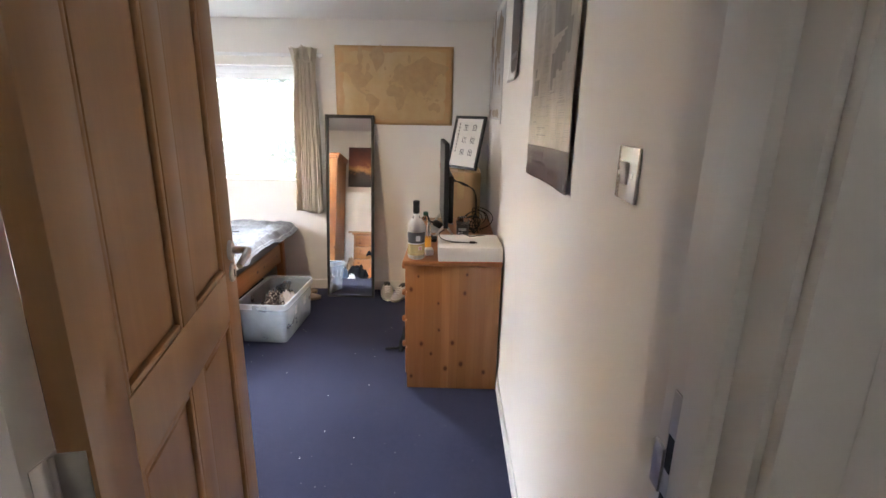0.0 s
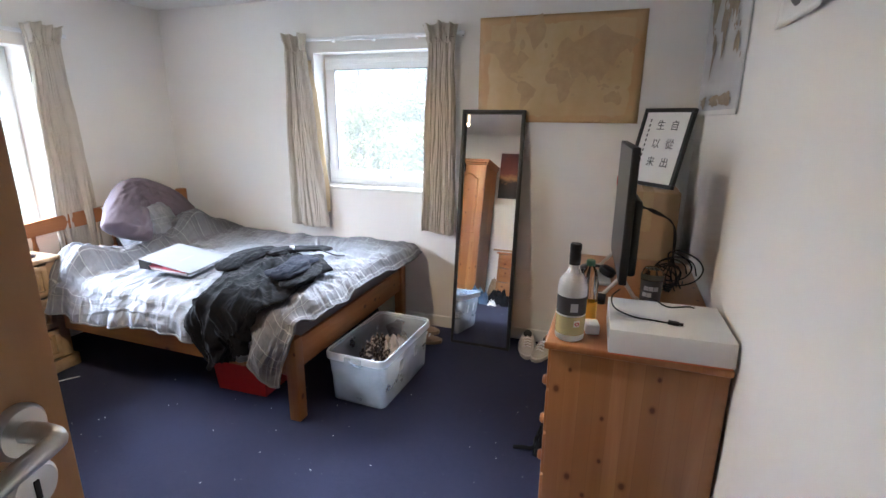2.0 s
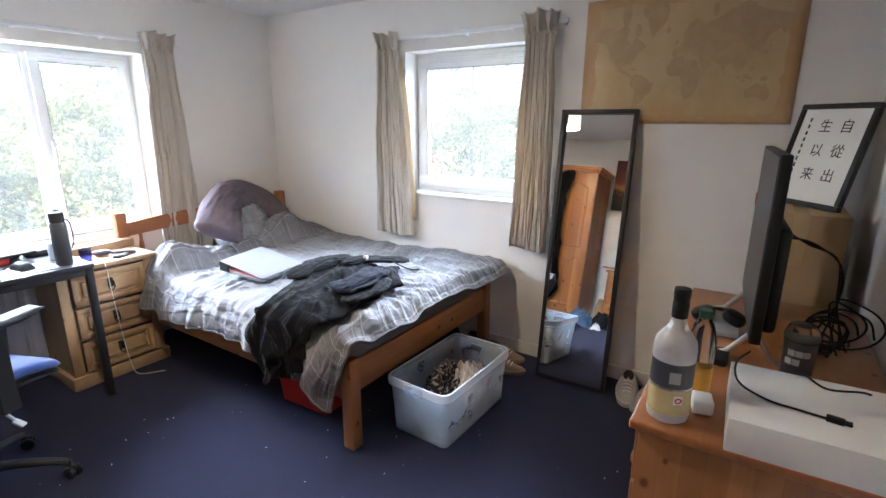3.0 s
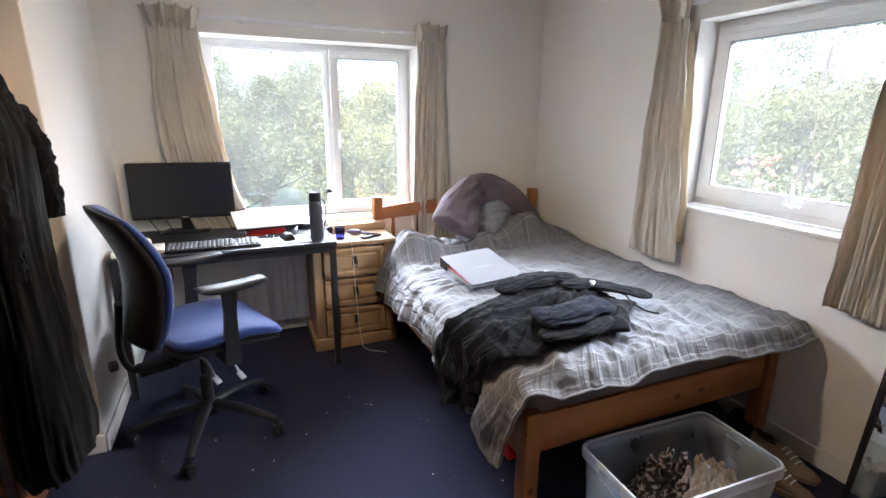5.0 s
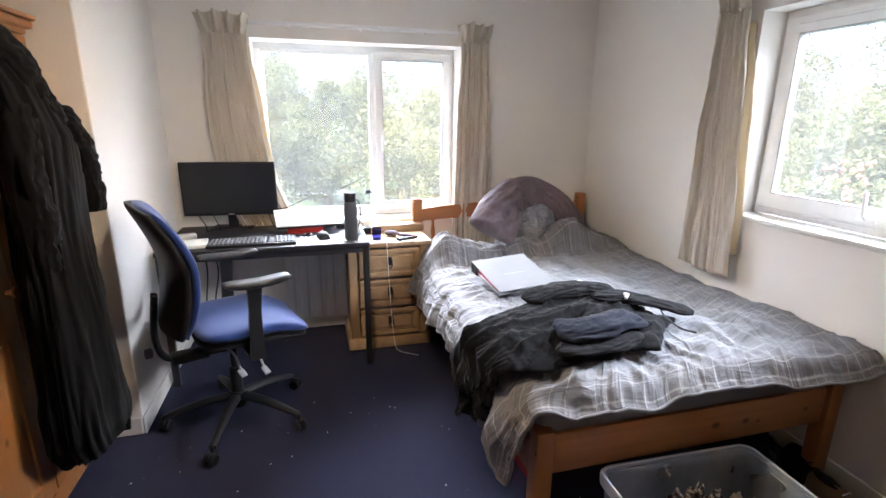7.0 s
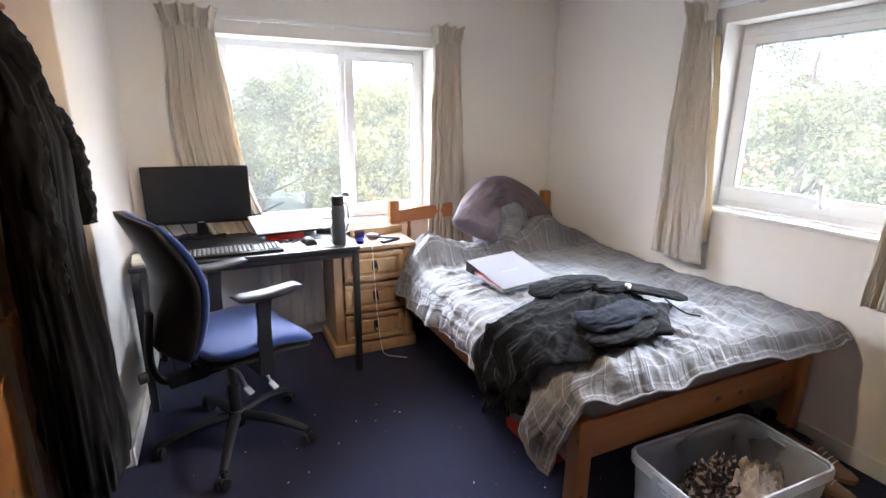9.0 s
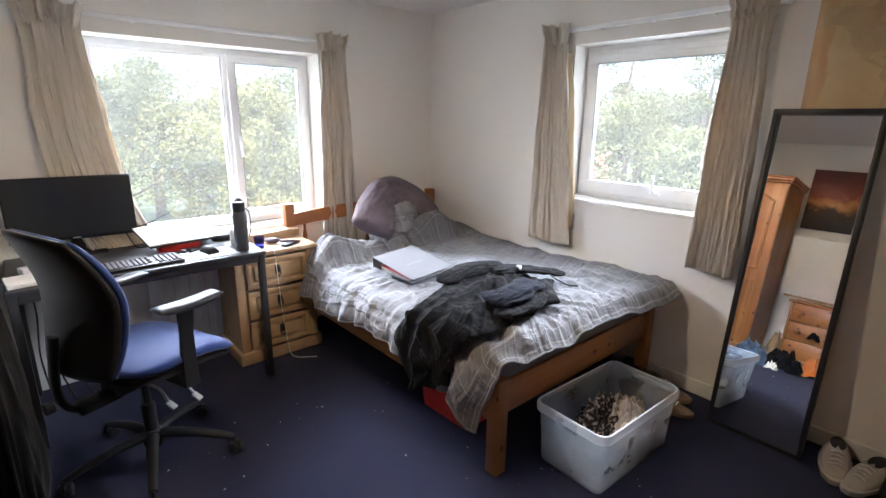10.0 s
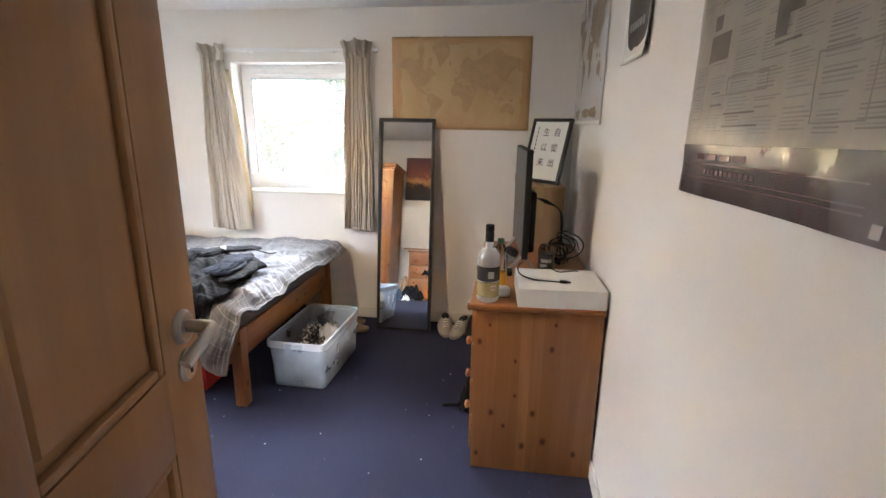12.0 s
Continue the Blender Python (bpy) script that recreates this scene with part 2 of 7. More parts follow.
def linen(name, dull, fair, glow, share):
    """Unlined linen that lets some warm light through."""
    m = Mat(name, fair, 0.95)
    slub = m.noise(1.0, 3, 0.6, m.coords((160, 160, 9)))
    col = m.mix(m.noise(6, 4), dull, fair)
    col = m.mix(m.math("MULTIPLY", slub, 0.12), col, (0.38, 0.33, 0.26))
    m.color(col)
    m.bump(m.math("ADD", slub, m.math("MULTIPLY", m.noise(420, 2), 0.6)), 0.35, 0.0015)
    m.set("Sheen Weight", 0.12), m.set("Specular IOR Level", 0.15)
    tl = m.t.nodes.new("ShaderNodeBsdfTranslucent")
    tl.inputs[0].default_value = (*glow, 1)
    mx = m.t.nodes.new("ShaderNodeMixShader")
    mx.inputs[0].default_value = share
    m.wire(m.b.outputs[0], mx.inputs[1]), m.wire(tl.outputs[0], mx.inputs[2])
    m.wire(mx.outputs[0], m.t.nodes["Material Output"].inputs[0])
    return m.m


CURTAIN = linen("beige_linen", (0.55, 0.505, 0.43), (0.65, 0.605, 0.53), (0.58, 0.45, 0.27), 0.14)
# Ochre colour paints in window light shining through the curtain edges.
EDGELIGHT = linen("edge_light_linen", (0.50, 0.40, 0.25), (0.57, 0.46, 0.30), (0.60, 0.44, 0.22), 0.3)
def jersey(name, col, relief=0.011):
    """Soft dark cloth with pressed-in creases."""
    m = Mat(name, col, 0.95)
    m.color(m.mix(m.noise(7, 4), tuple(c * 0.7 for c in col), tuple(c * 1.35 for c in col)))

    def crease(scale, rot, p):
        n = m.noise(1.0, 3, 0.5, m.coords(scale, rot), 0.8)
        return m.math("POWER", m.math("SUBTRACT", 1.0, m.math("ABSOLUTE", m.math("MULTIPLY", m.math("SUBTRACT", n, 0.5), 3.0))), p)

    h = m.math("ADD", crease((5, 2.2, 3), (0, 0, 0.5), 2.0), m.math("MULTIPLY", crease((4, 9, 5), (0.3, 0, 0.2), 2.0), 0.5))
    m.bump(m.math("ADD", h, m.math("MULTIPLY", m.noise(500, 2), 0.03)), 0.45, relief)
    m.set("Sheen Weight", 0.04), m.set("Specular IOR Level", 0.15)
    return m.m


DARKCLOTH = jersey("black_jersey", (0.0068, 0.0072, 0.0092))
NAVYCLOTH = jersey("navy_cloth", (0.009, 0.0115, 0.022))
WOOLCOAT = jersey("charcoal_wool", (0.0034, 0.0035, 0.0040), 0.004)
MAUVE = cloth("mauve_cotton", (0.155, 0.122, 0.142), 0.12, 0.7, 500, 0.1)
def hazy_glass():
    """Window glass with a thin uneven white haze mixed in that washes out the view."""
    m = Mat("window_glass", (0.97, 1.0, 0.99), 0.0)
    m.set("Transmission Weight", 1.0)
    tr = m.t.nodes.new("ShaderNodeBsdfTranslucent")
    tr.inputs[0].default_value = (0.95, 0.97, 0.97, 1)
    mx = m.t.nodes.new("ShaderNodeMixShader")
    m.wire(m.ramp(m.noise(2.2, 4), [(0.3, (0.019, 0.019, 0.019)), (0.7, (0.027, 0.027, 0.027))]), mx.inputs[0])
    m.wire(m.b.outputs[0], mx.inputs[1]), m.wire(tr.outputs[0], mx.inputs[2])
    m.wire(mx.outputs[0], m.t.nodes["Material Output"].inputs[0])
    return m.m


GLASS = hazy_glass()
MIRROR = Mat("mirror_silver", (0.86, 0.88, 0.87), 0.01, 1.0).m


def carpet_mat():
    m = Mat("navy_carpet", (0.02, 0.022, 0.06), 1.0)
    a = m.mix(m.noise(2.2, 4), (0.0180, 0.0200, 0.045), (0.0295, 0.0323, 0.069))
    a = m.mix(m.math("MULTIPLY", m.noise(260, 2), 0.6), a, (0.027, 0.0293, 0.062))
    a = m.mix(m.ramp(m.noise(42, 3, 0.6), [(0.4, (0, 0, 0)), (0.7, (0.55, 0.55, 0.55))]), a, (0.031, 0.0335, 0.068))
    worn = m.ramp(m.noise(1.1, 5, 0.6), [(0.4, (0, 0, 0)), (0.7, (1, 1, 1))])
    a = m.mix(m.math("MULTIPLY", worn, 0.35), a, (0.035, 0.0378, 0.070))
    lint = m.ramp(m.noise(48, 2, 0.4), [(0.74, (0, 0, 0)), (0.78, (1, 1, 1))])
    m.color(m.mix(m.math("MULTIPLY", lint, 0.35), a, (0.3, 0.3, 0.33)))
    m.bump(m.noise(420, 3), 0.6, 0.004)
    m.set("Sheen Weight", 0.03), m.set("Specular IOR Level", 0.16)
    return m.m


CARPET = carpet_mat()
LINT = plain("white_lint", (0.7, 0.7, 0.7), 0.9)

# ---- large structure ----
W1Y0, W1Y1, W1Z0, W1Z1 = 1.84, 3.115, 0.70, 1.825
W2X0, W2X1, W2Z0, W2Z1 = -2.195, -1.27, 0.94, 1.85
setting("floor", bm_box(XL - 0.2, XR + 0.1, YB - 0.13, YF + 0.2, -0.1, 0), CARPET, "dark navy blue carpet with specks of lint")
setting("floor_hall", bm_box(-1.1, 0.9, -1.5, YB - 0.13, -0.1, 0), CARPET, "dark navy blue hall carpet")
setting("ceiling", bm_box(XL - 0.2, XR + 0.1, YB - 0.13, YF + 0.2, ZC, ZC + 0.1), CEIL, "plain white painted ceiling")
setting("ceiling_hall", bm_box(-1.1, 0.9, -1.5, YB - 0.13, ZC, ZC + 0.1), CEIL, "plain white hall ceiling")
setting("wall_north", merge(bm_box(XL - 0.25, W2X0, YF, YF + 0.25, 0, ZC), bm_box(W2X1, XR + 0.15, YF, YF + 0.25, 0, ZC),
        bm_box(W2X0, W2X1, YF, YF + 0.25, 0, W2Z0), bm_box(W2X0, W2X1, YF, YF + 0.25, W2Z1, ZC)), WALL, "cream painted wall with a window")
setting("wall_west", merge(bm_box(XL - 0.25, XL, PY, W1Y0, 0, ZC), bm_box(XL - 0.25, XL, W1Y1, YF, 0, ZC),
        bm_box(XL - 0.25, XL, W1Y0, W1Y1, 0, W1Z0), bm_box(XL - 0.25, XL, W1Y0, W1Y1, W1Z1, ZC)), WALL, "cream painted wall with a wide window")
setting("wall_pier", bm_box(XL - 0.25, PX, YB - 0.13, PY, 0, ZC, 0.006), WALL, "cream painted wall pier beside the desk")
setting("wall_south", merge(bm_box(PX, DX0 - 0.035, YB - 0.13, YB, 0, ZC), bm_box(DX0 - 0.035, XR, YB - 0.13, YB, 2.03, ZC)), WALL, "cream painted wall with the doorway")
setting("wall_east", bm_box(XR, XR + 0.15, YB - 0.13, YF, 0, ZC), WALL, "cream painted wall with posters")
setting("wall_hall_west", bm_box(-1.1, -1.0, -1.5, YB - 0.13, 0, ZC), WALL)
setting("wall_hall_east", bm_box(0.8, 0.9, -1.5, YB - 0.13, 0, ZC), WALL)
setting("wall_hall_south", bm_box(-1.1, 0.9, -1.6, -1.5, 0, ZC), WALL)
setting("wall_hall_north", bm_box(XR + 0.03, 0.9, YB - 0.13 - 0.002, YB, 0, ZC), WALL)

# skirting boards
def skirting(name, x0, x1, y0, y1):
    setting(name, bm_box(x0, x1, y0, y1, 0, 0.085, 0.006), GLOSS, "cream painted skirting board")


skirting("baseboard", XL, XR - 0.013, YF - 0.012, YF)
skirting("baseboard", XR - 0.012, XR, YB + 0.03, YF)
skirting("baseboard", XL, XL + 0.012, PY + 0.012, YF - 0.012)
skirting("baseboard", XL, PX + 0.012, PY, PY + 0.012)
skirting("baseboard", PX, PX + 0.012, YB + 0.013, PY)
skirting("baseboard", PX + 0.012, DX0 - 0.11, YB, YB + 0.012)

# door frame
jy0, jy1 = YB - 0.15, YB + 0.015
trim = setting("trim", merge(
    bm_box(DX0 - 0.033, DX0, jy0, jy1, 0, 2.03, 0.004), bm_box(DX1, DX1 + 0.028, jy0, jy1, 0, 2.03, 0.004),
    bm_box(DX0, DX1, jy0, jy1, 1.997, 2.03, 0.003),
    bm_box(DX1 - 0.014, DX1 + 0.001, jy0 + 0.045, jy0 + 0.1, 0, 1.995, 0.004), bm_box(DX0 - 0.001, DX0 + 0.014, jy0 + 0.045, jy0 + 0.1, 0, 1.995, 0.004),
    bm_box(DX1 + 0.006, DX1 + 0.068, jy0 - 0.016, jy0 + 0.001, 0, 2.08, 0.006), bm_box(DX0 - 0.07, DX0 - 0.008, jy0 - 0.016, jy0 + 0.001, 0, 2.08, 0.006),
    bm_box(DX0 - 0.095, DX0 - 0.036, YB, YB + 0.013, 0, 2.06, 0.005)), GLOSS, "white gloss painted door lining and architrave", 40)
plate = part("strike_plate", merge(bm_box(DX1 - 0.002, DX1 + 0.001, YB - 0.035, YB - 0.012, 1.01, 1.23, 0.0008),
                                   bm_box(DX1 - 0.004, DX1 + 0.001, YB - 0.012, YB + 0.012, 1.09, 1.15, 0.001)), STEEL, trim, "brushed steel strike plate")
for z0 in (1.05, 1.13):
    part("latch_hole", bm_box(DX1 - 0.003, DX1 - 0.0015, YB - 0.03, YB - 0.017, z0, z0 + 0.045), BLACK, trim)


# ---- windows ----
def ring_frame(x0, x1, z0, z1, w, d):
    return merge(bm_box(x0, x1, -d / 2, d / 2, z1 - w, z1, 0.005), bm_box(x0, x1, -d / 2, d / 2, z0, z0 + w, 0.005),
                 bm_box(x0, x0 + w, -d / 2 + 0.001, d / 2 - 0.001, z0 + w * 0.8, z1 - w * 0.8, 0.005), bm_box(x1 - w, x1, -d / 2 + 0.001, d / 2 - 0.001, z0 + w * 0.8, z1 - w * 0.8, 0.005))


def window(name, m, width, z0, z1, mull, sash, label, bar=0.05):
    """mull: place of the mullion or None; sash: (x0, x1) of the opening light."""
    w = thing(name, m, label, "window")
    w["kind"] = "structure"
    part("window_frame", ring_frame(0, width, z0, z1, 0.045, 0.07), UPVC, w)
    if mull:
        part("mullion", bm_box(mull - 0.03, mull + 0.03, -0.034, 0.034, z0 + 0.04, z1 - 0.04, 0.005), UPVC, w)
    s0, s1 = sash
    sa = part("sash", moved(ring_frame(s0, s1, z0 + 0.035, z1 - 0.035, bar, 0.05), pose(0, -0.028, 0)), UPVC, w)
    part("gasket", moved(ring_frame(s0 + bar - 0.002, s1 - bar + 0.002, z0 + 0.033 + bar, z1 - 0.033 - bar, 0.006, 0.046), pose(0, -0.028, 0)), GREYPL, sa)
    part("trickle_vent", bm_box(s0 + 0.06, s1 - 0.1, -0.062, -0.05, z1 - 0.068, z1 - 0.055, 0.003), UPVC, sa, "white trickle vent strip")
    p = part("pane", bm_box(s0 + 0.045, s1 - 0.045, -0.035, -0.025, z0 + 0.08, z1 - 0.08), GLASS, w, "clear glass pane")
    p.visible_shadow = False
    if mull:
        a, b = (0.04, mull - 0.025) if s0 > 0.1 else (mull + 0.025, width - 0.04)
        part("bead", ring_frame(a, b, z0 + 0.04, z1 - 0.04, 0.018, 0.05), UPVC, w)
        p = part("pane", bm_box(a + 0.012, b - 0.012, -0.005, 0.005, z0 + 0.05, z1 - 0.05), GLASS, w, "clear glass pane")
        p.visible_shadow = False
    return w


w1m = pose(XL - 0.215, W1Y0 - 0.005, 0, 0, 0, 90)
win1 = window("window_1", w1m, W1Y1 - W1Y0 + 0.01, W1Z0 + 0.03, W1Z1 + 0.005, 0.745, (0.745 - 0.005, W1Y1 - W1Y0 - 0.02),
              "white upvc window with a fixed and an opening light")
win1.matrix_world = pose(XL - 0.215, W1Y0 - 0.005, 0, 0, 0, 90)
part("window_sill", bm_box(-0.003, W1Y1 - W1Y0 + 0.013, -0.225, -0.03, W1Z0 - 0.002, W1Z0 + 0.028, 0.006), GLOSS, win1, "white painted inner sill")
part("handle", merge(bm_box(0.775, 0.797, -0.066, -0.052, 1.2, 1.3, 0.004), bm_box(0.779, 0.793, -0.085, -0.06, 1.17, 1.27, 0.005)), UPVC, win1, "white window handle")
win2 = window("window_2", pose(W2X0 - 0.005, YF + 0.17, 0), W2X1 - W2X0 + 0.01, W2Z0 + 0.02, W2Z1 + 0.005, None, (0.02, W2X1 - W2X0 - 0.01),
              "white upvc top-hung window with a single light", 0.068)
part("window_sill", bm_box(-0.003, W2X1 - W2X0 + 0.013, -0.18, -0.03, W2Z0 - 0.002, W2Z0 + 0.02, 0.005), GLOSS, win2, "white painted inner sill")
part("handle", merge(bm_box(0.49, 0.56, -0.068, -0.054, W2Z0 + 0.075, W2Z0 + 0.095, 0.004), tube([(0.522, -0.065, W2Z0 + 0.085), (0.522, -0.085, W2Z0 + 0.1), (0.52, -0.087, W2Z0 + 0.19)], 0.008, 8)), UPVC, win2, "white window handle standing up")


# ---- curtains ----
def curtain(name, m, w_top, w_bot, z0, z1, folds, seed, lean=0.0, pull=0.0, label="", fold_depth=0.035, turned=False):
    """A short pencil-pleat curtain, x across, y out from the wall; turned adds a strip painted as edge light."""
    c = thing(name, m, label, "curtain", "curtains")
    rnd = random.Random(seed)
    ph = [rnd.uniform(0, 6.28) for _ in range(4)]
    h = z1 - z0

    edges = sorted(rnd.uniform(0.05, 0.95) for _ in range(folds - 1))
    edges = [0.0] + [(e + (k + 1) / folds) / 2 for k, e in enumerate(edges)] + [1.0]
    tall = [rnd.uniform(0.4, 1.1) for _ in range(folds)]

    def body(u, v):
        w = w_top + (w_bot - w_top) * v ** 0.8
        w *= 1 - 0.10 * math.exp(-((v - 0.12) / 0.12) ** 2)
        x = (u - 0.5) * w + lean * v ** 1.5 + pull * v ** 4 + 0.008 * fbm(u * 3, v * 2.5, seed)
        q = min(0.999, max(0.0, u + 0.05 * fbm(v * 1.7, 0.3 + u, seed + 1.0) * math.sin(math.pi * u)))
        k = max(i for i in range(folds) if edges[i] <= q)
        t = (q - edges[k]) / (edges[k + 1] - edges[k])
        hump = max(0.0, math.sin(math.pi * t)) ** 0.7
        grow = 0.55 + 0.45 * math.sin(ph[k % 4] + 2.2 * v)
        y = 0.045 + fold_depth * (0.6 + 0.8 * v) * tall[k] * (0.7 + 0.3 * grow) * hump
        y += 0.010 * math.sin(2 * math.pi * t + ph[0]) * (0.3 + v) + 0.010 * fbm(u * 6, v * 5, seed + 3)
        y += 0.008 * (1 - abs(fbm(u * 9, v * 2.2, seed + 6.0, 2))) ** 4
        return (x, -y, z1 - 0.07 - v * (h - 0.07) + 0.010 * math.sin(5 * u + ph[0]) * v + 0.006 * hump * v)

    part("cloth", sheet(body, folds * 26, 60, 0.0015), CURTAIN, c, "unlined beige linen cloth in soft folds", 180)

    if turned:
        # Added strip beyond the cloth; its warm colour imitates light coming through.
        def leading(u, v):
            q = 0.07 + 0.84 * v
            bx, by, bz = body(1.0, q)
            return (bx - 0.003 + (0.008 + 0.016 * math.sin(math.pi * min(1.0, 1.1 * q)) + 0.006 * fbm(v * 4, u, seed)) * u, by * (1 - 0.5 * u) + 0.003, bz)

        part("edge_light_strip", sheet(leading, 6, 40, 0.0015), EDGELIGHT, c, "added ochre strip coloured as window light through the edge", 180)

    def heading(u, v):
        w = w_top * (1.22 - 0.26 * v ** 0.7)
        n = max(2, folds // 2 + 1)
        t = (u * n) % 1.0
        pinch = math.exp(-((t - 0.5) / 0.22) ** 2)
        three = 0.5 + 0.5 * math.cos(6 * math.pi * (t - 0.5))
        y = 0.045 + 0.05 * pinch * (0.45 + 0.55 * three) * (1 - 0.35 * v) + 0.012 * (1 - v) ** 2 + 0.006 * fbm(u * 9, v * 3, seed + 4.0)
        return ((u - 0.5) * w + 0.006 * fbm(u * 5, v * 3, seed + 2.0), -y - 0.012, z1 + 0.007 * math.sin(9 * u + ph[3]) + 0.008 * three * pinch - 0.105 * v)

    part("heading", sheet(heading, folds * 40, 10, 0.003), CURTAIN, c, "pinch-pleated heading", 180)
    return c


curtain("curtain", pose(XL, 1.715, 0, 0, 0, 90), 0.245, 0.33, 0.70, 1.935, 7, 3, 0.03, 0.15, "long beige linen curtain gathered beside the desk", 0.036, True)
curtain("curtain", pose(XL, 3.19, 0, 0, 0, 90), 0.20, 0.285, 0.42, 1.945, 6, 8, 0.0, 0.0, "beige linen curtain hanging behind the bed headboard", 0.058)
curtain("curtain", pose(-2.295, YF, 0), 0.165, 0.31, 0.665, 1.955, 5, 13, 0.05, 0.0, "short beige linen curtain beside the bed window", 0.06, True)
curtain("curtain", pose(-1.255, YF, 0), 0.185, 0.225, 0.695, 1.975, 5, 21, -0.012, 0.0, "short beige linen curtain next to the leaning mirror", 0.062)


def rail(name, m, length, label):
    r = thing(name, m, label, "curtain rail", "curtain rails")
    part("track", bm_box(0, length, -0.05, -0.035, -0.012, 0.012, 0.004), UPVC, r)
    for k in range(5):
        part("bracket", bm_box(length * (0.03 + 0.235 * k), length * (0.03 + 0.235 * k) + 0.018, -0.036, 0, -0.016, 0.016, 0.003), UPVC, r)
    return r


rail("curtain_rail", pose(XL, 1.59, 1.90, 0, 0, 90), 1.75, "thin white plastic curtain track above the window")
rail("curtain_rail", pose(-2.37, YF, 1.925), 1.26, "thin white plastic curtain track above the window")


# ---- door ----
def knob_rosette(r, d):
    return lathe([(0, 0), (r, 0), (r, d * 0.5), (r * 0.85, d), (0, d)], 28)


def door():
    wd, th = 0.818, 0.04
    ang = math.degrees(math.atan2(1.337 - YB - 0.008, -0.744 - DX0 - 0.004))
    d = thing("door_1", pose(DX0 + 0.004, YB + 0.008, 0.008, 0, 0, ang), "open varnished pine four-panel door with steel lever handle", "door")
    H = 1.98
    # leaf built from stiles and rails with raised panels; y from 0 (room side when shut) to th
    st, mu = 0.112, 0.082
    pw = (wd - 2 * st - mu) / 2
    bands = [(0.0, 0.20), (0.962, 1.095), (1.86, H)]
    stiles = [(0, st), (wd - st, wd)]
    for a, b in stiles:
        part("stile", bm_box(a, b, -th, 0, 0, H, 0.002), DOORWOOD, d)
    for z0, z1 in bands:
        part("rail", bm_box(st, wd - st, -th, 0, z0, z1, 0.0015), DOORWOOD, d)
    for z0, z1 in ((0.20, 0.962), (1.095, 1.86)):
        part("muntin", bm_box(st + pw, st + pw + mu, -th, 0, z0, z1, 0.0015), DOORWOOD, d)
        for a in (st, st + pw + mu):
            p = part("panel", merge(bm_box(a, a + pw, -th * 0.68, -th * 0.32, z0, z1), bm_box(a + 0.026, a + pw - 0.026, -th * 0.80, -th * 0.20, z0 + 0.026, z1 - 0.026, 0.006, 1)), DOORWOOD, d)
            t = 0.015
            part("moulding", merge(*[bm_box(x0, x1, y0, y1, q0, q1, 0.004) for y0, y1 in ((-th + 0.001, -th * 0.66), (-th * 0.34, -0.001)) for x0, x1, q0, q1 in
                 ((a, a + t, z0, z1), (a + pw - t, a + pw, z0, z1), (a + t, a + pw - t, z0, z0 + t), (a + t, a + pw - t, z1 - t, z1))]), DOORWOOD, p)
    # lever furniture on both faces
    hx, hz = wd - 0.052, 1.142
    for s, y in ((1, 0.0), (-1, -th)):
        rot = pose(hx, y, hz, -90 * s, 0, 0)
        h = part("handle", moved(knob_rosette(0.027, 0.01), rot), STEEL, d, "brushed steel lever handle on a round rose")
        pts = curve([(hx, y, hz), (hx, y + s * 0.034, hz), (hx - 0.010, y + s * 0.050, hz), (hx - 0.045, y + s * 0.052, hz - 0.002), (hx - 0.075, y + s * 0.048, hz - 0.010), (hx - 0.09, y + s * 0.043, hz - 0.018)], 8)
        part("lever", tube(pts, [0.0105] * 16 + [0.0092] * (len(pts) - 16), 12), STEEL, h)
        e = part("escutcheon", moved(knob_rosette(0.026, 0.008), pose(hx, y, hz - 0.064, -90 * s, 0, 0)), STEEL, d, "round steel lock rose")
        part("keyhole", bm_box(hx - 0.003, hx + 0.003, min(y, y + s * 0.0095), max(y, y + s * 0.0095), hz - 0.077, hz - 0.055, 0.001), BLACK, e)
    part("latch", bm_box(wd - 0.002, wd + 0.0015, -0.03, -0.01, 1.0, 1.2, 0.0005), STEEL, d)
    for z in (0.18, 1.0, 1.72):
        hg = part("hinge", merge(bm_box(-0.0025, 0.0, -0.034, 0.004, z, z + 0.095, 0.0005), moved(lathe([(0.006, 0), (0.006, 0.095)], 10), pose(-0.006, 0.006, z))), STEEL, d, "steel butt hinge")
    return d


door()
for z in (0.18, 1.0, 1.72):
    part("hinge_leaf", bm_box(DX0 - 0.001, DX0 + 0.0015, YB - 0.03, YB + 0.013, z + 0.01, z + 0.105, 0.0005), STEEL, trim, "paint-specked steel hinge leaf")


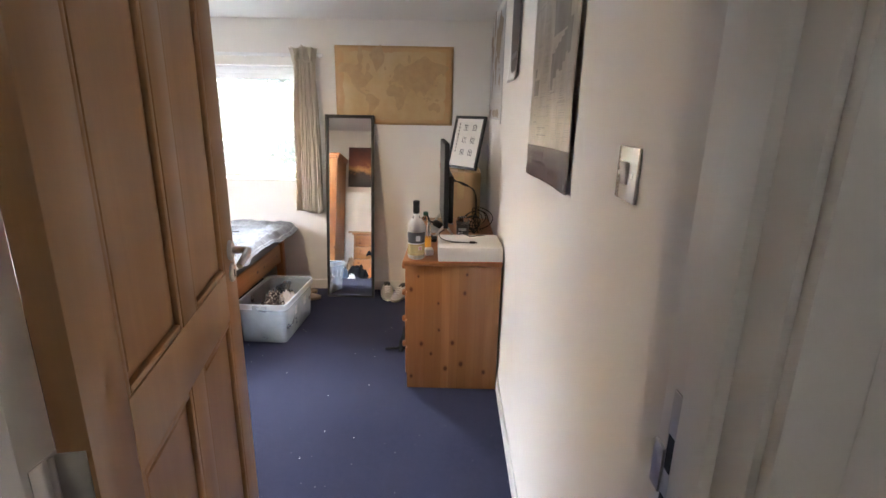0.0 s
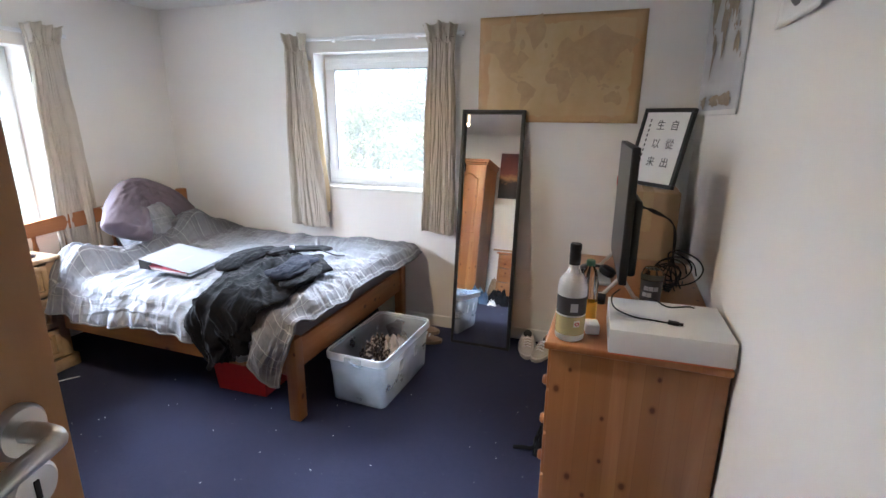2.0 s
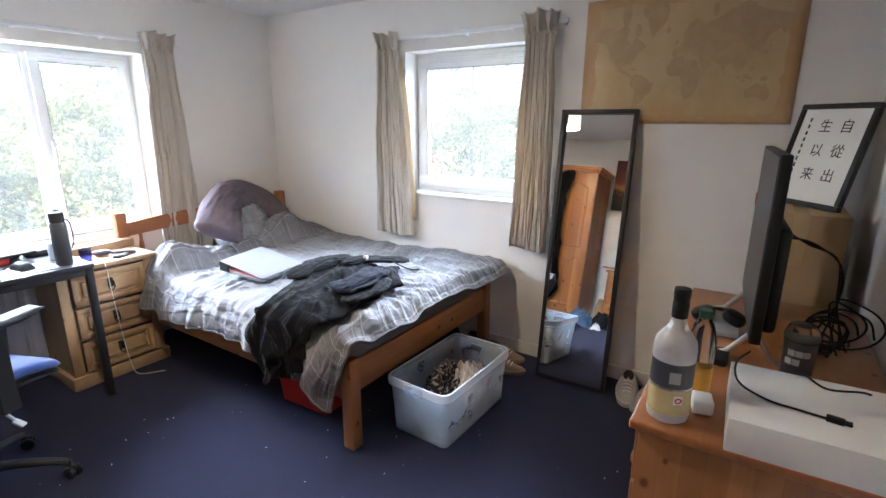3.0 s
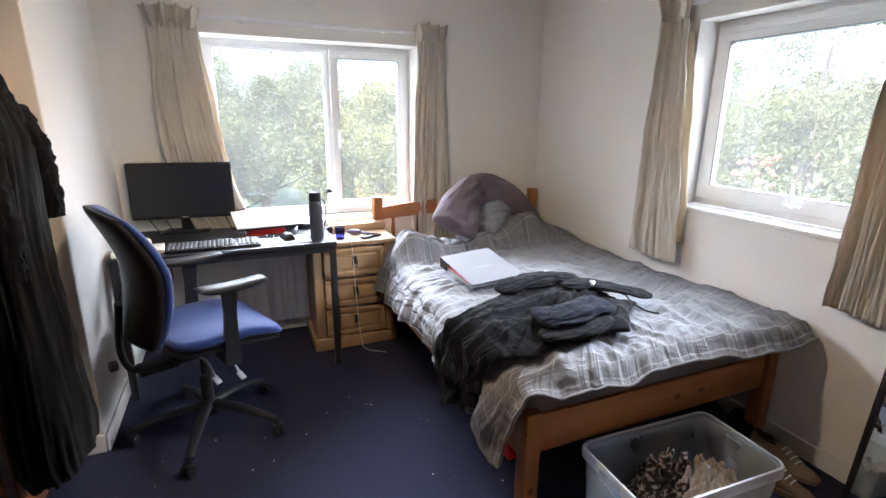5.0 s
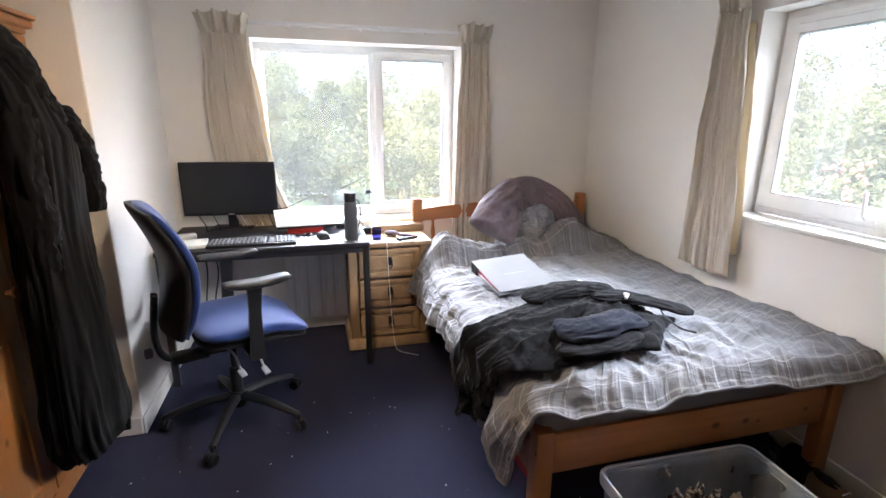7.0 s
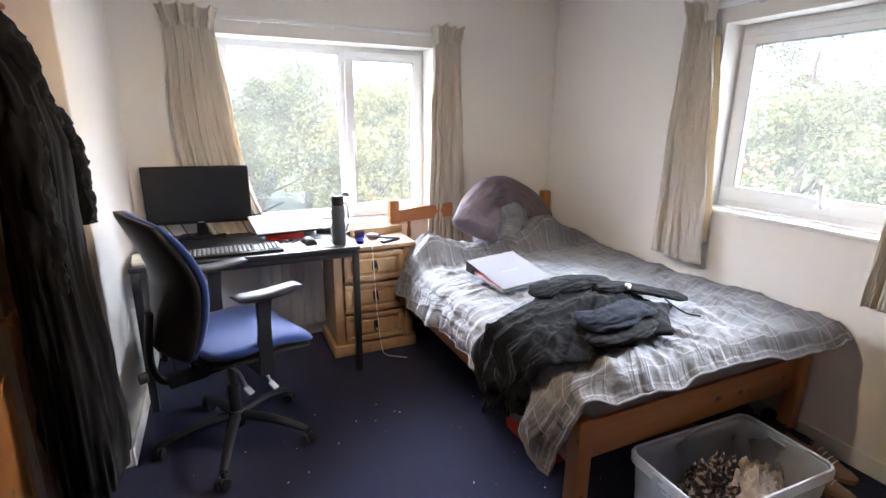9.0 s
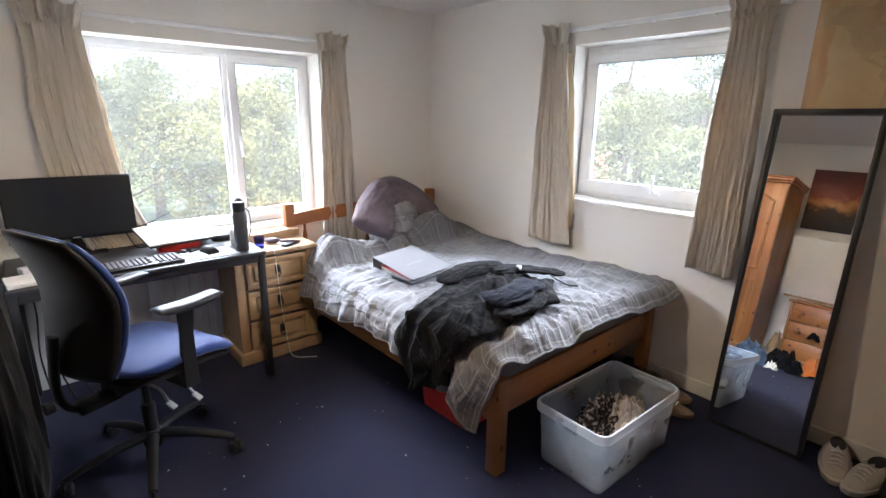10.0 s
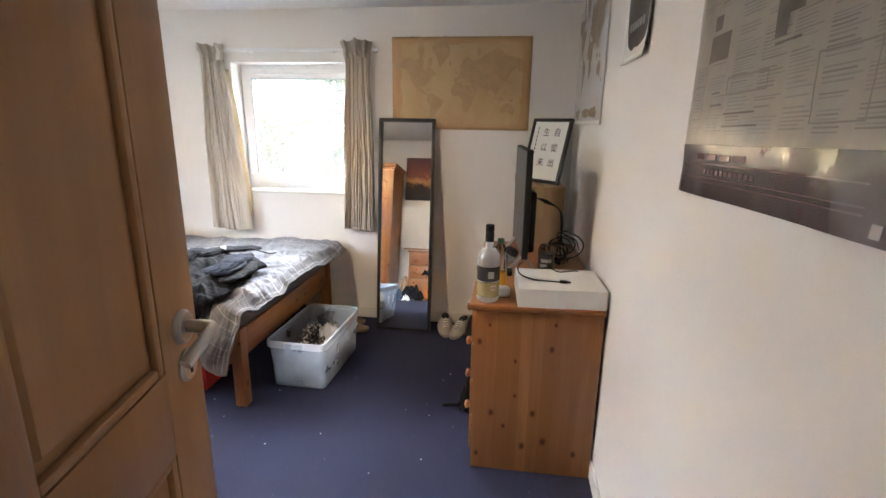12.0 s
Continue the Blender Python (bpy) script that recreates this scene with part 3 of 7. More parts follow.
# ---- bed ----
def bed():
    x0, x1, y0, y1 = -3.49, -1.515, 2.775, 4.045
    b = thing("bed", pose(0, 0, 0), "pine double bed frame with slatted headboard", "bed")
    lw = 0.062
    for y in (y0, y1 - lw):
        part("leg", bm_box(x1 - lw, x1, y, y + lw, 0, 0.435, 0.006), PINE_Z, b)
        part("post", merge(bm_box(x0, x0 + 0.06, y, y + lw, 0, 0.872, 0.006)), PINE_Z, b)
    part("foot_rail", bm_box(x1 - 0.045, x1 - 0.02, y0 + lw - 0.01, y1 - lw + 0.01, 0.262, 0.412, 0.005), PINE_Y, b)
    for y in (y0 + 0.01, y1 - 0.04):
        part("side_rail", bm_box(x0 + 0.05, x1 - lw + 0.01, y, y + 0.028, 0.235, 0.36, 0.005), PINE_X, b)
    n = 26

    rings = []
    for i in range(n + 1):
        u = i / n
        y = y0 + lw - 0.01 + u * (y1 - y0 - 2 * lw + 0.02)
        zt = 0.80 + 0.035 * math.sin(math.pi * u)
        zb = 0.72 + 0.02 * math.sin(math.pi * u)
        rings.append([(x0 + 0.012, y, zb), (x0 + 0.048, y, zb), (x0 + 0.05, y, (zb + zt) / 2), (x0 + 0.044, y, zt), (x0 + 0.016, y, zt)])
    part("headboard_rail", loft(rings), PINE_Y, b, smooth=50)
    part("lower_rail", bm_box(x0 + 0.015, x0 + 0.045, y0 + lw - 0.01, y1 - lw + 0.01, 0.44, 0.52, 0.005), PINE_Y, b)
    for k in range(7):
        y = y0 + 0.14 + k * (y1 - y0 - 0.28) / 6
        part("spindle", moved(lathe([(0.011, 0), (0.014, 0.05), (0.009, 0.07), (0.016, 0.13), (0.009, 0.18), (0.013, 0.22), (0.011, 0.25)], 12), pose(x0 + 0.03, y, 0.51)), PINE_Z, b)
    for k in range(12):
        x = x0 + 0.12 + k * 0.155
        part("slat", bm_box(x, x + 0.07, y0 + 0.03, y1 - 0.03, 0.30, 0.318, 0.003), PINE_Y, b)
    single("mattress", bm_box(x0 + 0.07, x1 - 0.035, y0 + 0.02, y1 - 0.01, 0.32, 0.53, 0.035, 4), cloth("grey_sheet", (0.17, 0.17, 0.195), 0.08), pose(0, 0, 0), "mattress in a fitted grey sheet on the bed frame", "mattress")


bed()


def plaid():
    """Grey checked cotton: bands of white and brown lines over a blotched grey ground, with window glare painted into
    the middle.
    """
    m = Mat("grey_plaid_cotton", (0.3, 0.3, 0.32), 0.95)
    co = m.coords((1, 1, 1), gen="UV")
    X, Y = m.axis(co, 0), m.axis(co, 1)

    def lines(v, period, off, w):
        f = m.math("FRACT", m.math("ADD", m.math("DIVIDE", v, period), off))
        return m.math("LESS_THAN", f, w / period)

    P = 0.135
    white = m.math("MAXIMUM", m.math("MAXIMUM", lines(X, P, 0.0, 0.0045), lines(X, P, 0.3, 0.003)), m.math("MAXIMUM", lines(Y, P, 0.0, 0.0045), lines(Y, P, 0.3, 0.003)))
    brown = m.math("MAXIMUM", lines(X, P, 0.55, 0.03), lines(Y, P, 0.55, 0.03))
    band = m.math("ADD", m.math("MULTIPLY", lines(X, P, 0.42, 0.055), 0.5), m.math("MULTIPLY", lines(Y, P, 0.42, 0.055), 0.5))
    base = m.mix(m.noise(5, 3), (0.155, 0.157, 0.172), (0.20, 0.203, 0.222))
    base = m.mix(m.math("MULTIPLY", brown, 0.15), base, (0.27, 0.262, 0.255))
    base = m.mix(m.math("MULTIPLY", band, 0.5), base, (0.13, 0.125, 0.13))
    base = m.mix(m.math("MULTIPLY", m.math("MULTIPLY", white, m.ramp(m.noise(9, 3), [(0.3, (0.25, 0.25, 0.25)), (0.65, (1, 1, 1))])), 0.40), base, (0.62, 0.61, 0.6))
    # Paler, washed-out checks paint window glare into the middle of the cloth.
    glare_mid = m.mix(m.noise(5, 3), (0.23, 0.24, 0.268), (0.30, 0.312, 0.34))
    glare_mid = m.mix(m.math("MULTIPLY", band, 0.10), glare_mid, (0.2, 0.2, 0.21))
    glare_mid = m.mix(m.math("MULTIPLY", white, 0.16), glare_mid, (0.62, 0.62, 0.62))
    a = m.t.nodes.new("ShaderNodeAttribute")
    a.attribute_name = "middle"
    m.color(m.mix(a.outputs["Fac"], base, glare_mid))
    def creases(sx, sy, rot, p):
        n = m.noise(1.0, 3, 0.5, m.coords((sx, sy, 1), (0, 0, rot), "UV"), 0.6)
        return m.math("POWER", m.math("SUBTRACT", 1.0, m.math("ABSOLUTE", m.math("MULTIPLY", m.math("SUBTRACT", n, 0.5), 3.2))), p)

    h = m.math("ADD", m.math("ADD", creases(7.5, 1.7, 0.35, 2.0), creases(1.9, 8, 0.25, 2.0)), m.math("ADD", m.math("MULTIPLY", creases(18, 7, 0.7, 2.0), 0.4), m.math("MULTIPLY", creases(34, 9, 0.2, 1.5), 0.08)))
    m.bump(m.math("ADD", h, m.math("MULTIPLY", m.noise(600, 2), 0.05)), 0.8, 0.012)
    m.set("Sheen Weight", 0.1)
    return m.m


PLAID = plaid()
HEM = cloth("grey_hem_cotton", (0.19, 0.19, 0.20), 0.2)


def smoothstep(a, b, x):
    t = max(0.0, min(1.0, (x - a) / (b - a)))
    return t * t * (3 - 2 * t)


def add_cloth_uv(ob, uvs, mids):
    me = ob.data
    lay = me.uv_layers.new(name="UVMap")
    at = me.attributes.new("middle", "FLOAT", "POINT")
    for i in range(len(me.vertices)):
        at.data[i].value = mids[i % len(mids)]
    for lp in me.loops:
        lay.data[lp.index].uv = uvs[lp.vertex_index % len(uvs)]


def duvet():
    nu, nv = 190, 150
    uvs, mids, pts = [], [], []
    xa, xb = -3.20, -1.462
    for i in range(nu + 1):
        u = i / nu
        x = xa + u * (xb - xa)
        hang = 0.20 + 0.035 * math.sin(7 * u + 1) + 0.10 * smoothstep(0.88, 1.0, u) - 0.05 * smoothstep(0.3, 0.0, u)
        L = 1.29 + hang
        for j in range(nv + 1):
            s = j / nv * L
            # cross-section: hanging edge, shoulder, top, then up to the wall
            r = 0.06
            if s < hang - r:
                y, z = 2.752, 0.56 - r - (hang - r - s)
                out = 0.025 * math.sin(22 * u + 3) + 0.018 * math.sin(47 * u)
                y -= 0.012 + abs(out) * smoothstep(hang, 0, s) + 0.02 * smoothstep(hang, 0, s)
            elif s < hang + r * 0.57:
                a = (s - (hang - r)) / (r * 1.57) * math.pi / 2
                y, z = 2.752 + r * (1 - math.cos(a)), 0.56 - r + r * math.sin(a)
            else:
                y, z = 2.752 + r + (s - hang - r * 0.57), 0.56
            top = smoothstep(hang - 0.03, hang + 0.12, s)
            foot = smoothstep(0.955, 1.0, u)
            px, py = x, min(y, 4.05)
            # puff, folds and creases
            puff = 0.035 * math.sin(math.pi * min(1, max(0, (y - 2.75) / 1.3))) + 0.03 * fbm(px * 1.6, py * 1.6, 4.0)
            n1 = (1 - abs(fbm(px * 6 + py * 1.2, py * 1.5 - px * 0.9, 2.0, 2))) ** 4
            n2 = (1 - abs(fbm(px * 1.5 + py * 0.7, py * 6 - px * 1.6, 7.0, 2))) ** 4
            n3 = (1 - abs(fbm(px * 12 + py * 4, py * 6 - px * 3, 5.0, 2))) ** 5
            near = smoothstep(3.35, 2.85, y)
            inner = smoothstep(1.0, 0.93, u) * smoothstep(4.02, 3.9, y)
            wr = 0.020 * fbm(px * 4 + py * 2, py * 5 - px * 2, 9.0) + (0.026 * n1 * (0.35 + 0.65 * near) + 0.022 * n2 * (0.35 + 0.65 * smoothstep(0.6, 0.9, u)) + 0.009 * n3) * inner + 0.002 * fbm(px * 30, py * 34, 1.0) - 0.02
            lump = 0.45 + 1.0 * math.exp(-((py - 2.86) / 0.13) ** 2) + 1.45 * math.exp(-((py - 3.70) / 0.14) ** 2) + 0.3 * fbm(py * 4, 0.3, 5.0)
            roll = 0.105 * smoothstep(0.185 + 0.025 * fbm(py * 3, 1.0, 2.0), 0.12, u) * (1 - smoothstep(0.06, 0.0, u) * 0.5) * lump
            far = 0.05 * smoothstep(3.72, 4.0, y)
            z += top * (puff + wr + far) + roll * (0.35 + 0.65 * top)
            z -= foot * foot * (0.045 + 0.012 * math.sin(7 * py)) * top
            py -= (1 - top) * (0.03 * fbm(px * 7, s * 4, 6.0) + 0.02 * (1 - abs(fbm(px * 6, s * 1.5, 3.0, 2))) ** 3)
            corner = smoothstep(0.80, 1.0, u) * (1 - top)
            px -= 0.10 * corner * smoothstep(hang, 0, s)
            py -= 0.03 * corner
            px += 0.065 * smoothstep(0.86, 1.0, u) * smoothstep(3.2, 4.0, y)
            pts.append((px + 0.02 * fbm(py * 6, s * 3, 8.0) * (u > 0.9), min(py, 4.058), z))
            uvs.append((x, s))
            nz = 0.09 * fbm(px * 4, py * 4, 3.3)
            # The painted glare fades out at head, foot, wall side and hanging edge.
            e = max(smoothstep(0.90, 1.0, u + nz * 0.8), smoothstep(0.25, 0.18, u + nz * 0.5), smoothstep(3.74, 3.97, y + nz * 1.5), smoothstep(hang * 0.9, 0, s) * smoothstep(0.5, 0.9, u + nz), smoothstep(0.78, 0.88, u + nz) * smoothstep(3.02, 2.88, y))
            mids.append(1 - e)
    it = iter(pts)
    bm = sheet(lambda u, v: next(it), nu, nv)
    bmesh.ops.recalc_face_normals(bm, faces=bm.faces)
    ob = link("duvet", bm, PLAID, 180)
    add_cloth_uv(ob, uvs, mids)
    md = ob.modifiers.new("thick", "SOLIDIFY")
    md.thickness, md.offset = 0.012, -1
    tagged(ob, "crumpled grey plaid duvet spread over the bed", "duvet")
    edge = [Vector(pts[i * (nv + 1)]) for i in range(0, nu + 1, 2)]
    part("side_hem", tube(edge, 0.0055, 6), HEM, ob, "stitched hem of the duvet cover", 180)
    edge = [Vector(pts[nu * (nv + 1) + j]) for j in range(0, nv + 1, 2)]
    part("foot_hem", tube(edge, 0.0055, 6), HEM, ob, "stitched hem of the duvet cover", 180)


duvet()


def cushion(name, m, a, b, c, material, label, category, seed, sag=0.0, plaid_uv=False):
    """A stuffed pillow: x, y half sizes a, b; thickness c."""
    n = 40
    rings, uvs = [], []

    def f(u, v, sgn):
        x, y = 2 * u - 1, 2 * v - 1
        e = max(0.0, 1 - abs(x) ** 3.2) ** 0.55 * max(0.0, 1 - abs(y) ** 3.2) ** 0.55
        pin = 1 - 0.10 * (1 - abs(y) ** 2) * abs(x) ** 4
        pin2 = 1 - 0.10 * (1 - abs(x) ** 2) * abs(y) ** 4
        w = 0.012 * fbm(x * 2.5 + seed, y * 2.5, seed) + 0.008 * fbm(x * 6, y * 6, seed + 2.0)
        return (x * a * pin, y * b * pin2, sgn * (c * e + w * e) - sag * x * x)

    bm = merge(sheet(lambda u, v: f(u, v, 1), n, n), sheet(lambda u, v: f(u, v, -1), n, n))
    bmesh.ops.remove_doubles(bm, verts=bm.verts, dist=0.0005)
    bmesh.ops.recalc_face_normals(bm, faces=bm.faces)
    ob = link(name, bm, material, 180)
    if plaid_uv:
        add_cloth_uv(ob, [(v.co.x, v.co.y) for v in ob.data.vertices], [0.85])
    ob.matrix_world = m
    return tagged(ob, label, category)


cushion("pillow", pose(-3.20, 3.47, 0.70, 0, -122, 0), 0.19, 0.235, 0.095, PLAID, "pale grey plaid pillow leaning against the headboard", "pillow", 3.0, 0, True)


def v_pillow():
    """A stuffed boomerang pillow that stands like an arch over the other one."""
    path = curve([(-3.02, 3.15, 0.695), (-3.06, 3.19, 0.755), (-3.14, 3.27, 0.835), (-3.22, 3.38, 0.882), (-3.28, 3.51, 0.895), (-3.29, 3.64, 0.86), (-3.25, 3.76, 0.775), (-3.20, 3.85, 0.66)], 12)
    n, rings = len(path), []
    for i, p in enumerate(path):
        d = (path[min(i + 1, n - 1)] - path[max(i - 1, 0)]).normalized()
        nrm = Vector((0.93, 0, 0.36))
        side = nrm.cross(d).normalized()
        out = d.cross(side).normalized()
        t = i / (n - 1)
        close = min(1, (0.1 + 14 * min(t, 1 - t)) ** 0.5)
        wide = 0.128 + 0.022 * smoothstep(0.4, 0.12, t) - 0.035 * smoothstep(0.6, 1.0, t)
        ring = []
        for k in range(72):
            a = 2 * math.pi * k / 72
            c, sn = math.cos(a), math.sin(a)
            crook = math.exp(-((t - 0.40) / 0.13) ** 2)
            pleat = (1 - abs(fbm(c * 5 + t * 3, t * 5, 3.0, 3))) ** 4
            cross = (1 - abs(fbm(t * 9 + c * 2.5, c * 1.5, 8.0, 3))) ** 5
            w = wide * (0.80 + 0.20 * close) * (1 + 0.05 * fbm(t * 6, c * 2, 3.0))
            h = 0.082 * close * (1 + 0.22 * fbm(t * 7, sn * 2 + c, 7.0) - 0.42 * crook * max(0, 0.3 - c)) + (0.020 * pleat * (0.4 + crook) + 0.016 * cross - 0.012) * max(0, sn)
            e = (1 - abs(c) ** 2.6) ** 0.5
            ring.append(p + out * 0.045 * smoothstep(0.43 + 0.05 * c, 0.385 + 0.05 * c, t) + side * w * c * (1 + 0.02 * math.sin(34 * t) * abs(c) ** 6) + out * h * e * (1 if sn > 0 else -1))
        rings.append(ring)
    ob = link("pillow", loft(rings), MAUVE, 180)
    tagged(ob, "mauve grey boomerang pillow arched over a plaid pillow", "pillow")


v_pillow()


# ---- desk ----
def desk():
    x0, x1, y0, y1, h = -3.515, -2.895, 1.37, 2.425, 0.735
    d = thing("desk", pose(0, 0, 0), "black desk with square metal legs under the window", "desk")
    part("desktop", bm_box(x0, x1, y0, y1, h - 0.022, h, 0.003), plain("black_laminate", (0.02, 0.02, 0.023), 0.5, 0, 0.15, 30), d)
    for x in (x0 + 0.02, x1 - 0.045):
        for y in (y0 + 0.003, y1 - 0.036):
            part("leg", bm_box(x, x + 0.033, y, y + 0.033, 0, h - 0.022, 0.003), SATIN, d)
    for y in (y0 + 0.006, y1 - 0.033):
        part("side_rail", bm_box(x0 + 0.053, x1 - 0.045, y, y + 0.027, h - 0.06, h - 0.0225, 0.002), SATIN, d)
    for x in (x0 + 0.023, x1 - 0.042):
        part("long_rail", bm_box(x, x + 0.027, y0 + 0.036, y1 - 0.036, h - 0.06, h - 0.0225, 0.002), SATIN, d)


desk()


def monitor(name, m, w, h, label, legs=True):
    """A flat screen, x across, facing -y, standing at z = 0."""
    s = thing(name, m, label, "monitor")
    zb = 0.085
    part("housing", bm_box(-w / 2, w / 2, 0, 0.028, zb, zb + h, 0.005), BLACK, s)
    part("back_shell", bm_box(-w * 0.33, w * 0.33, 0.026, 0.052, zb + 0.04, zb + h * 0.75, 0.015, 3), BLACK, s)
    part("screen", bm_box(-w / 2 + 0.009, w / 2 - 0.009, -0.0015, 0.0005, zb + 0.018, zb + h - 0.009), SCREEN, s, "dark switched-off screen")
    part("badge", bm_box(-0.016, 0.016, -0.002, 0.0005, zb + 0.006, zb + 0.012), GREYPL, s)
    part("neck", bm_box(-0.03, 0.03, 0.03, 0.052, 0.008, zb + 0.09, 0.005), BLACK, s)
    part("foot", merge(bm_box(-0.12, 0.12, -0.05, 0.12, 0, 0.012, 0.005)), BLACK, s)
    return s


monitor("monitor", pose(-3.42, 1.668, 0.728, 0, 0, 86), 0.53, 0.315, "black computer monitor on the desk")


def keyboard():
    k = thing("keyboard", pose(-3.005, 1.82, 0.736, 0, 0, 91.5), "dark keyboard with grey keys on the desk", "keyboard")
    part("case", bm_box(-0.22, 0.22, -0.075, 0.075, 0, 0.014, 0.004), BLACK, k)
    keycap = bm_box(-0.0078, 0.0078, -0.0078, 0.0078, 0, 0.008, 0.0022, 1)
    first = None
    km = plain("grey_keycap", (0.15, 0.155, 0.165), 0.45)
    for r in range(6):
        for c in range(21):
            if c in (15,) or (c == 14 and r % 2):
                continue
            if first is None:
                first = part("key", keycap, km, k)
                o = first
            else:
                o = new("key", first.data)
                o.parent = k
            o.location = (-0.205 + c * 0.0203, 0.055 - r * 0.0215, 0.0135)


keyboard()


def drawer_front(w, h, d=0.02):
    """A framed drawer front: x across, z up, facing -y, its back at y = 0."""
    f = 0.028
    return merge(bm_box(0, w, -d, 0, 0, f, 0.004), bm_box(0, w, -d, 0, h - f, h, 0.004), bm_box(0, f, -d + 0.001, 0, f - 0.004, h - f + 0.004, 0.004), bm_box(w - f, w, -d + 0.001, 0, f - 0.004, h - f + 0.004, 0.004),
                 bm_box(f - 0.002, w - f + 0.002, -d * 0.45, 0, f - 0.002, h - f + 0.002), bm_box(f + 0.016, w - f - 0.016, -d * 0.85, 0, f + 0.014, h - f - 0.014, 0.006, 1))


def bedside():
    w, dp, h = 0.475, 0.36, 0.675
    b = thing("bedside_cabinet", pose(-3.12, 2.325, 0, 0, 0, 90), "waxed pine three-drawer bedside cabinet with iron pulls", "bedside cabinet")
    # x across, facing -y
    part("top", bm_box(-0.02, w + 0.02, -0.025, dp, h - 0.025, h, 0.006), PALE_Y, b)
    part("carcass", merge(bm_box(0, 0.03, 0, dp, 0.06, h - 0.025), bm_box(w - 0.03, w, 0, dp, 0.06, h - 0.025), bm_box(0, w, dp - 0.012, dp, 0.06, h - 0.025), bm_box(0.03, w - 0.03, 0.03, dp - 0.012, 0.06, 0.075)), PALE_Z, b)
    part("stile", bm_box(-0.003, 0.05, -0.004, 0.02, 0.07, h - 0.025, 0.003), PALE_Z, b)
    part("stile", bm_box(w - 0.05, w + 0.003, -0.004, 0.02, 0.07, h - 0.025, 0.003), PALE_Z, b)
    part("plinth", bm_box(-0.022, w + 0.022, -0.026, dp, 0, 0.075, 0.01), PALE_Y, b)
    hh = (h - 0.025 - 0.085 - 0.03) / 3
    for k in range(3):
        z = 0.085 + k * (hh + 0.01)
        part("rail", bm_box(0.05, w - 0.05, 0, 0.018, z + hh - 0.002, z + hh + 0.012, 0.001), PALE_Y, b)
        dr = part("drawer", moved(drawer_front(w - 0.112, hh - 0.008, 0.022), pose(0.056, 0.004, z)), PALE_Y, b)
        part("pull", merge(bm_box(w / 2 - 0.014, w / 2 + 0.014, -0.020, -0.013, z + hh * 0.40, z + hh * 0.68, 0.004),
                           tube([(w / 2 - 0.012, -0.024, z + hh * 0.6), (w / 2 - 0.014, -0.032, z + hh * 0.4), (w / 2, -0.036, z + hh * 0.3), (w / 2 + 0.014, -0.032, z + hh * 0.4), (w / 2 + 0.012, -0.024, z + hh * 0.6)], 0.0035, 8)), SATIN, dr, "black iron drop pull")


bedside()


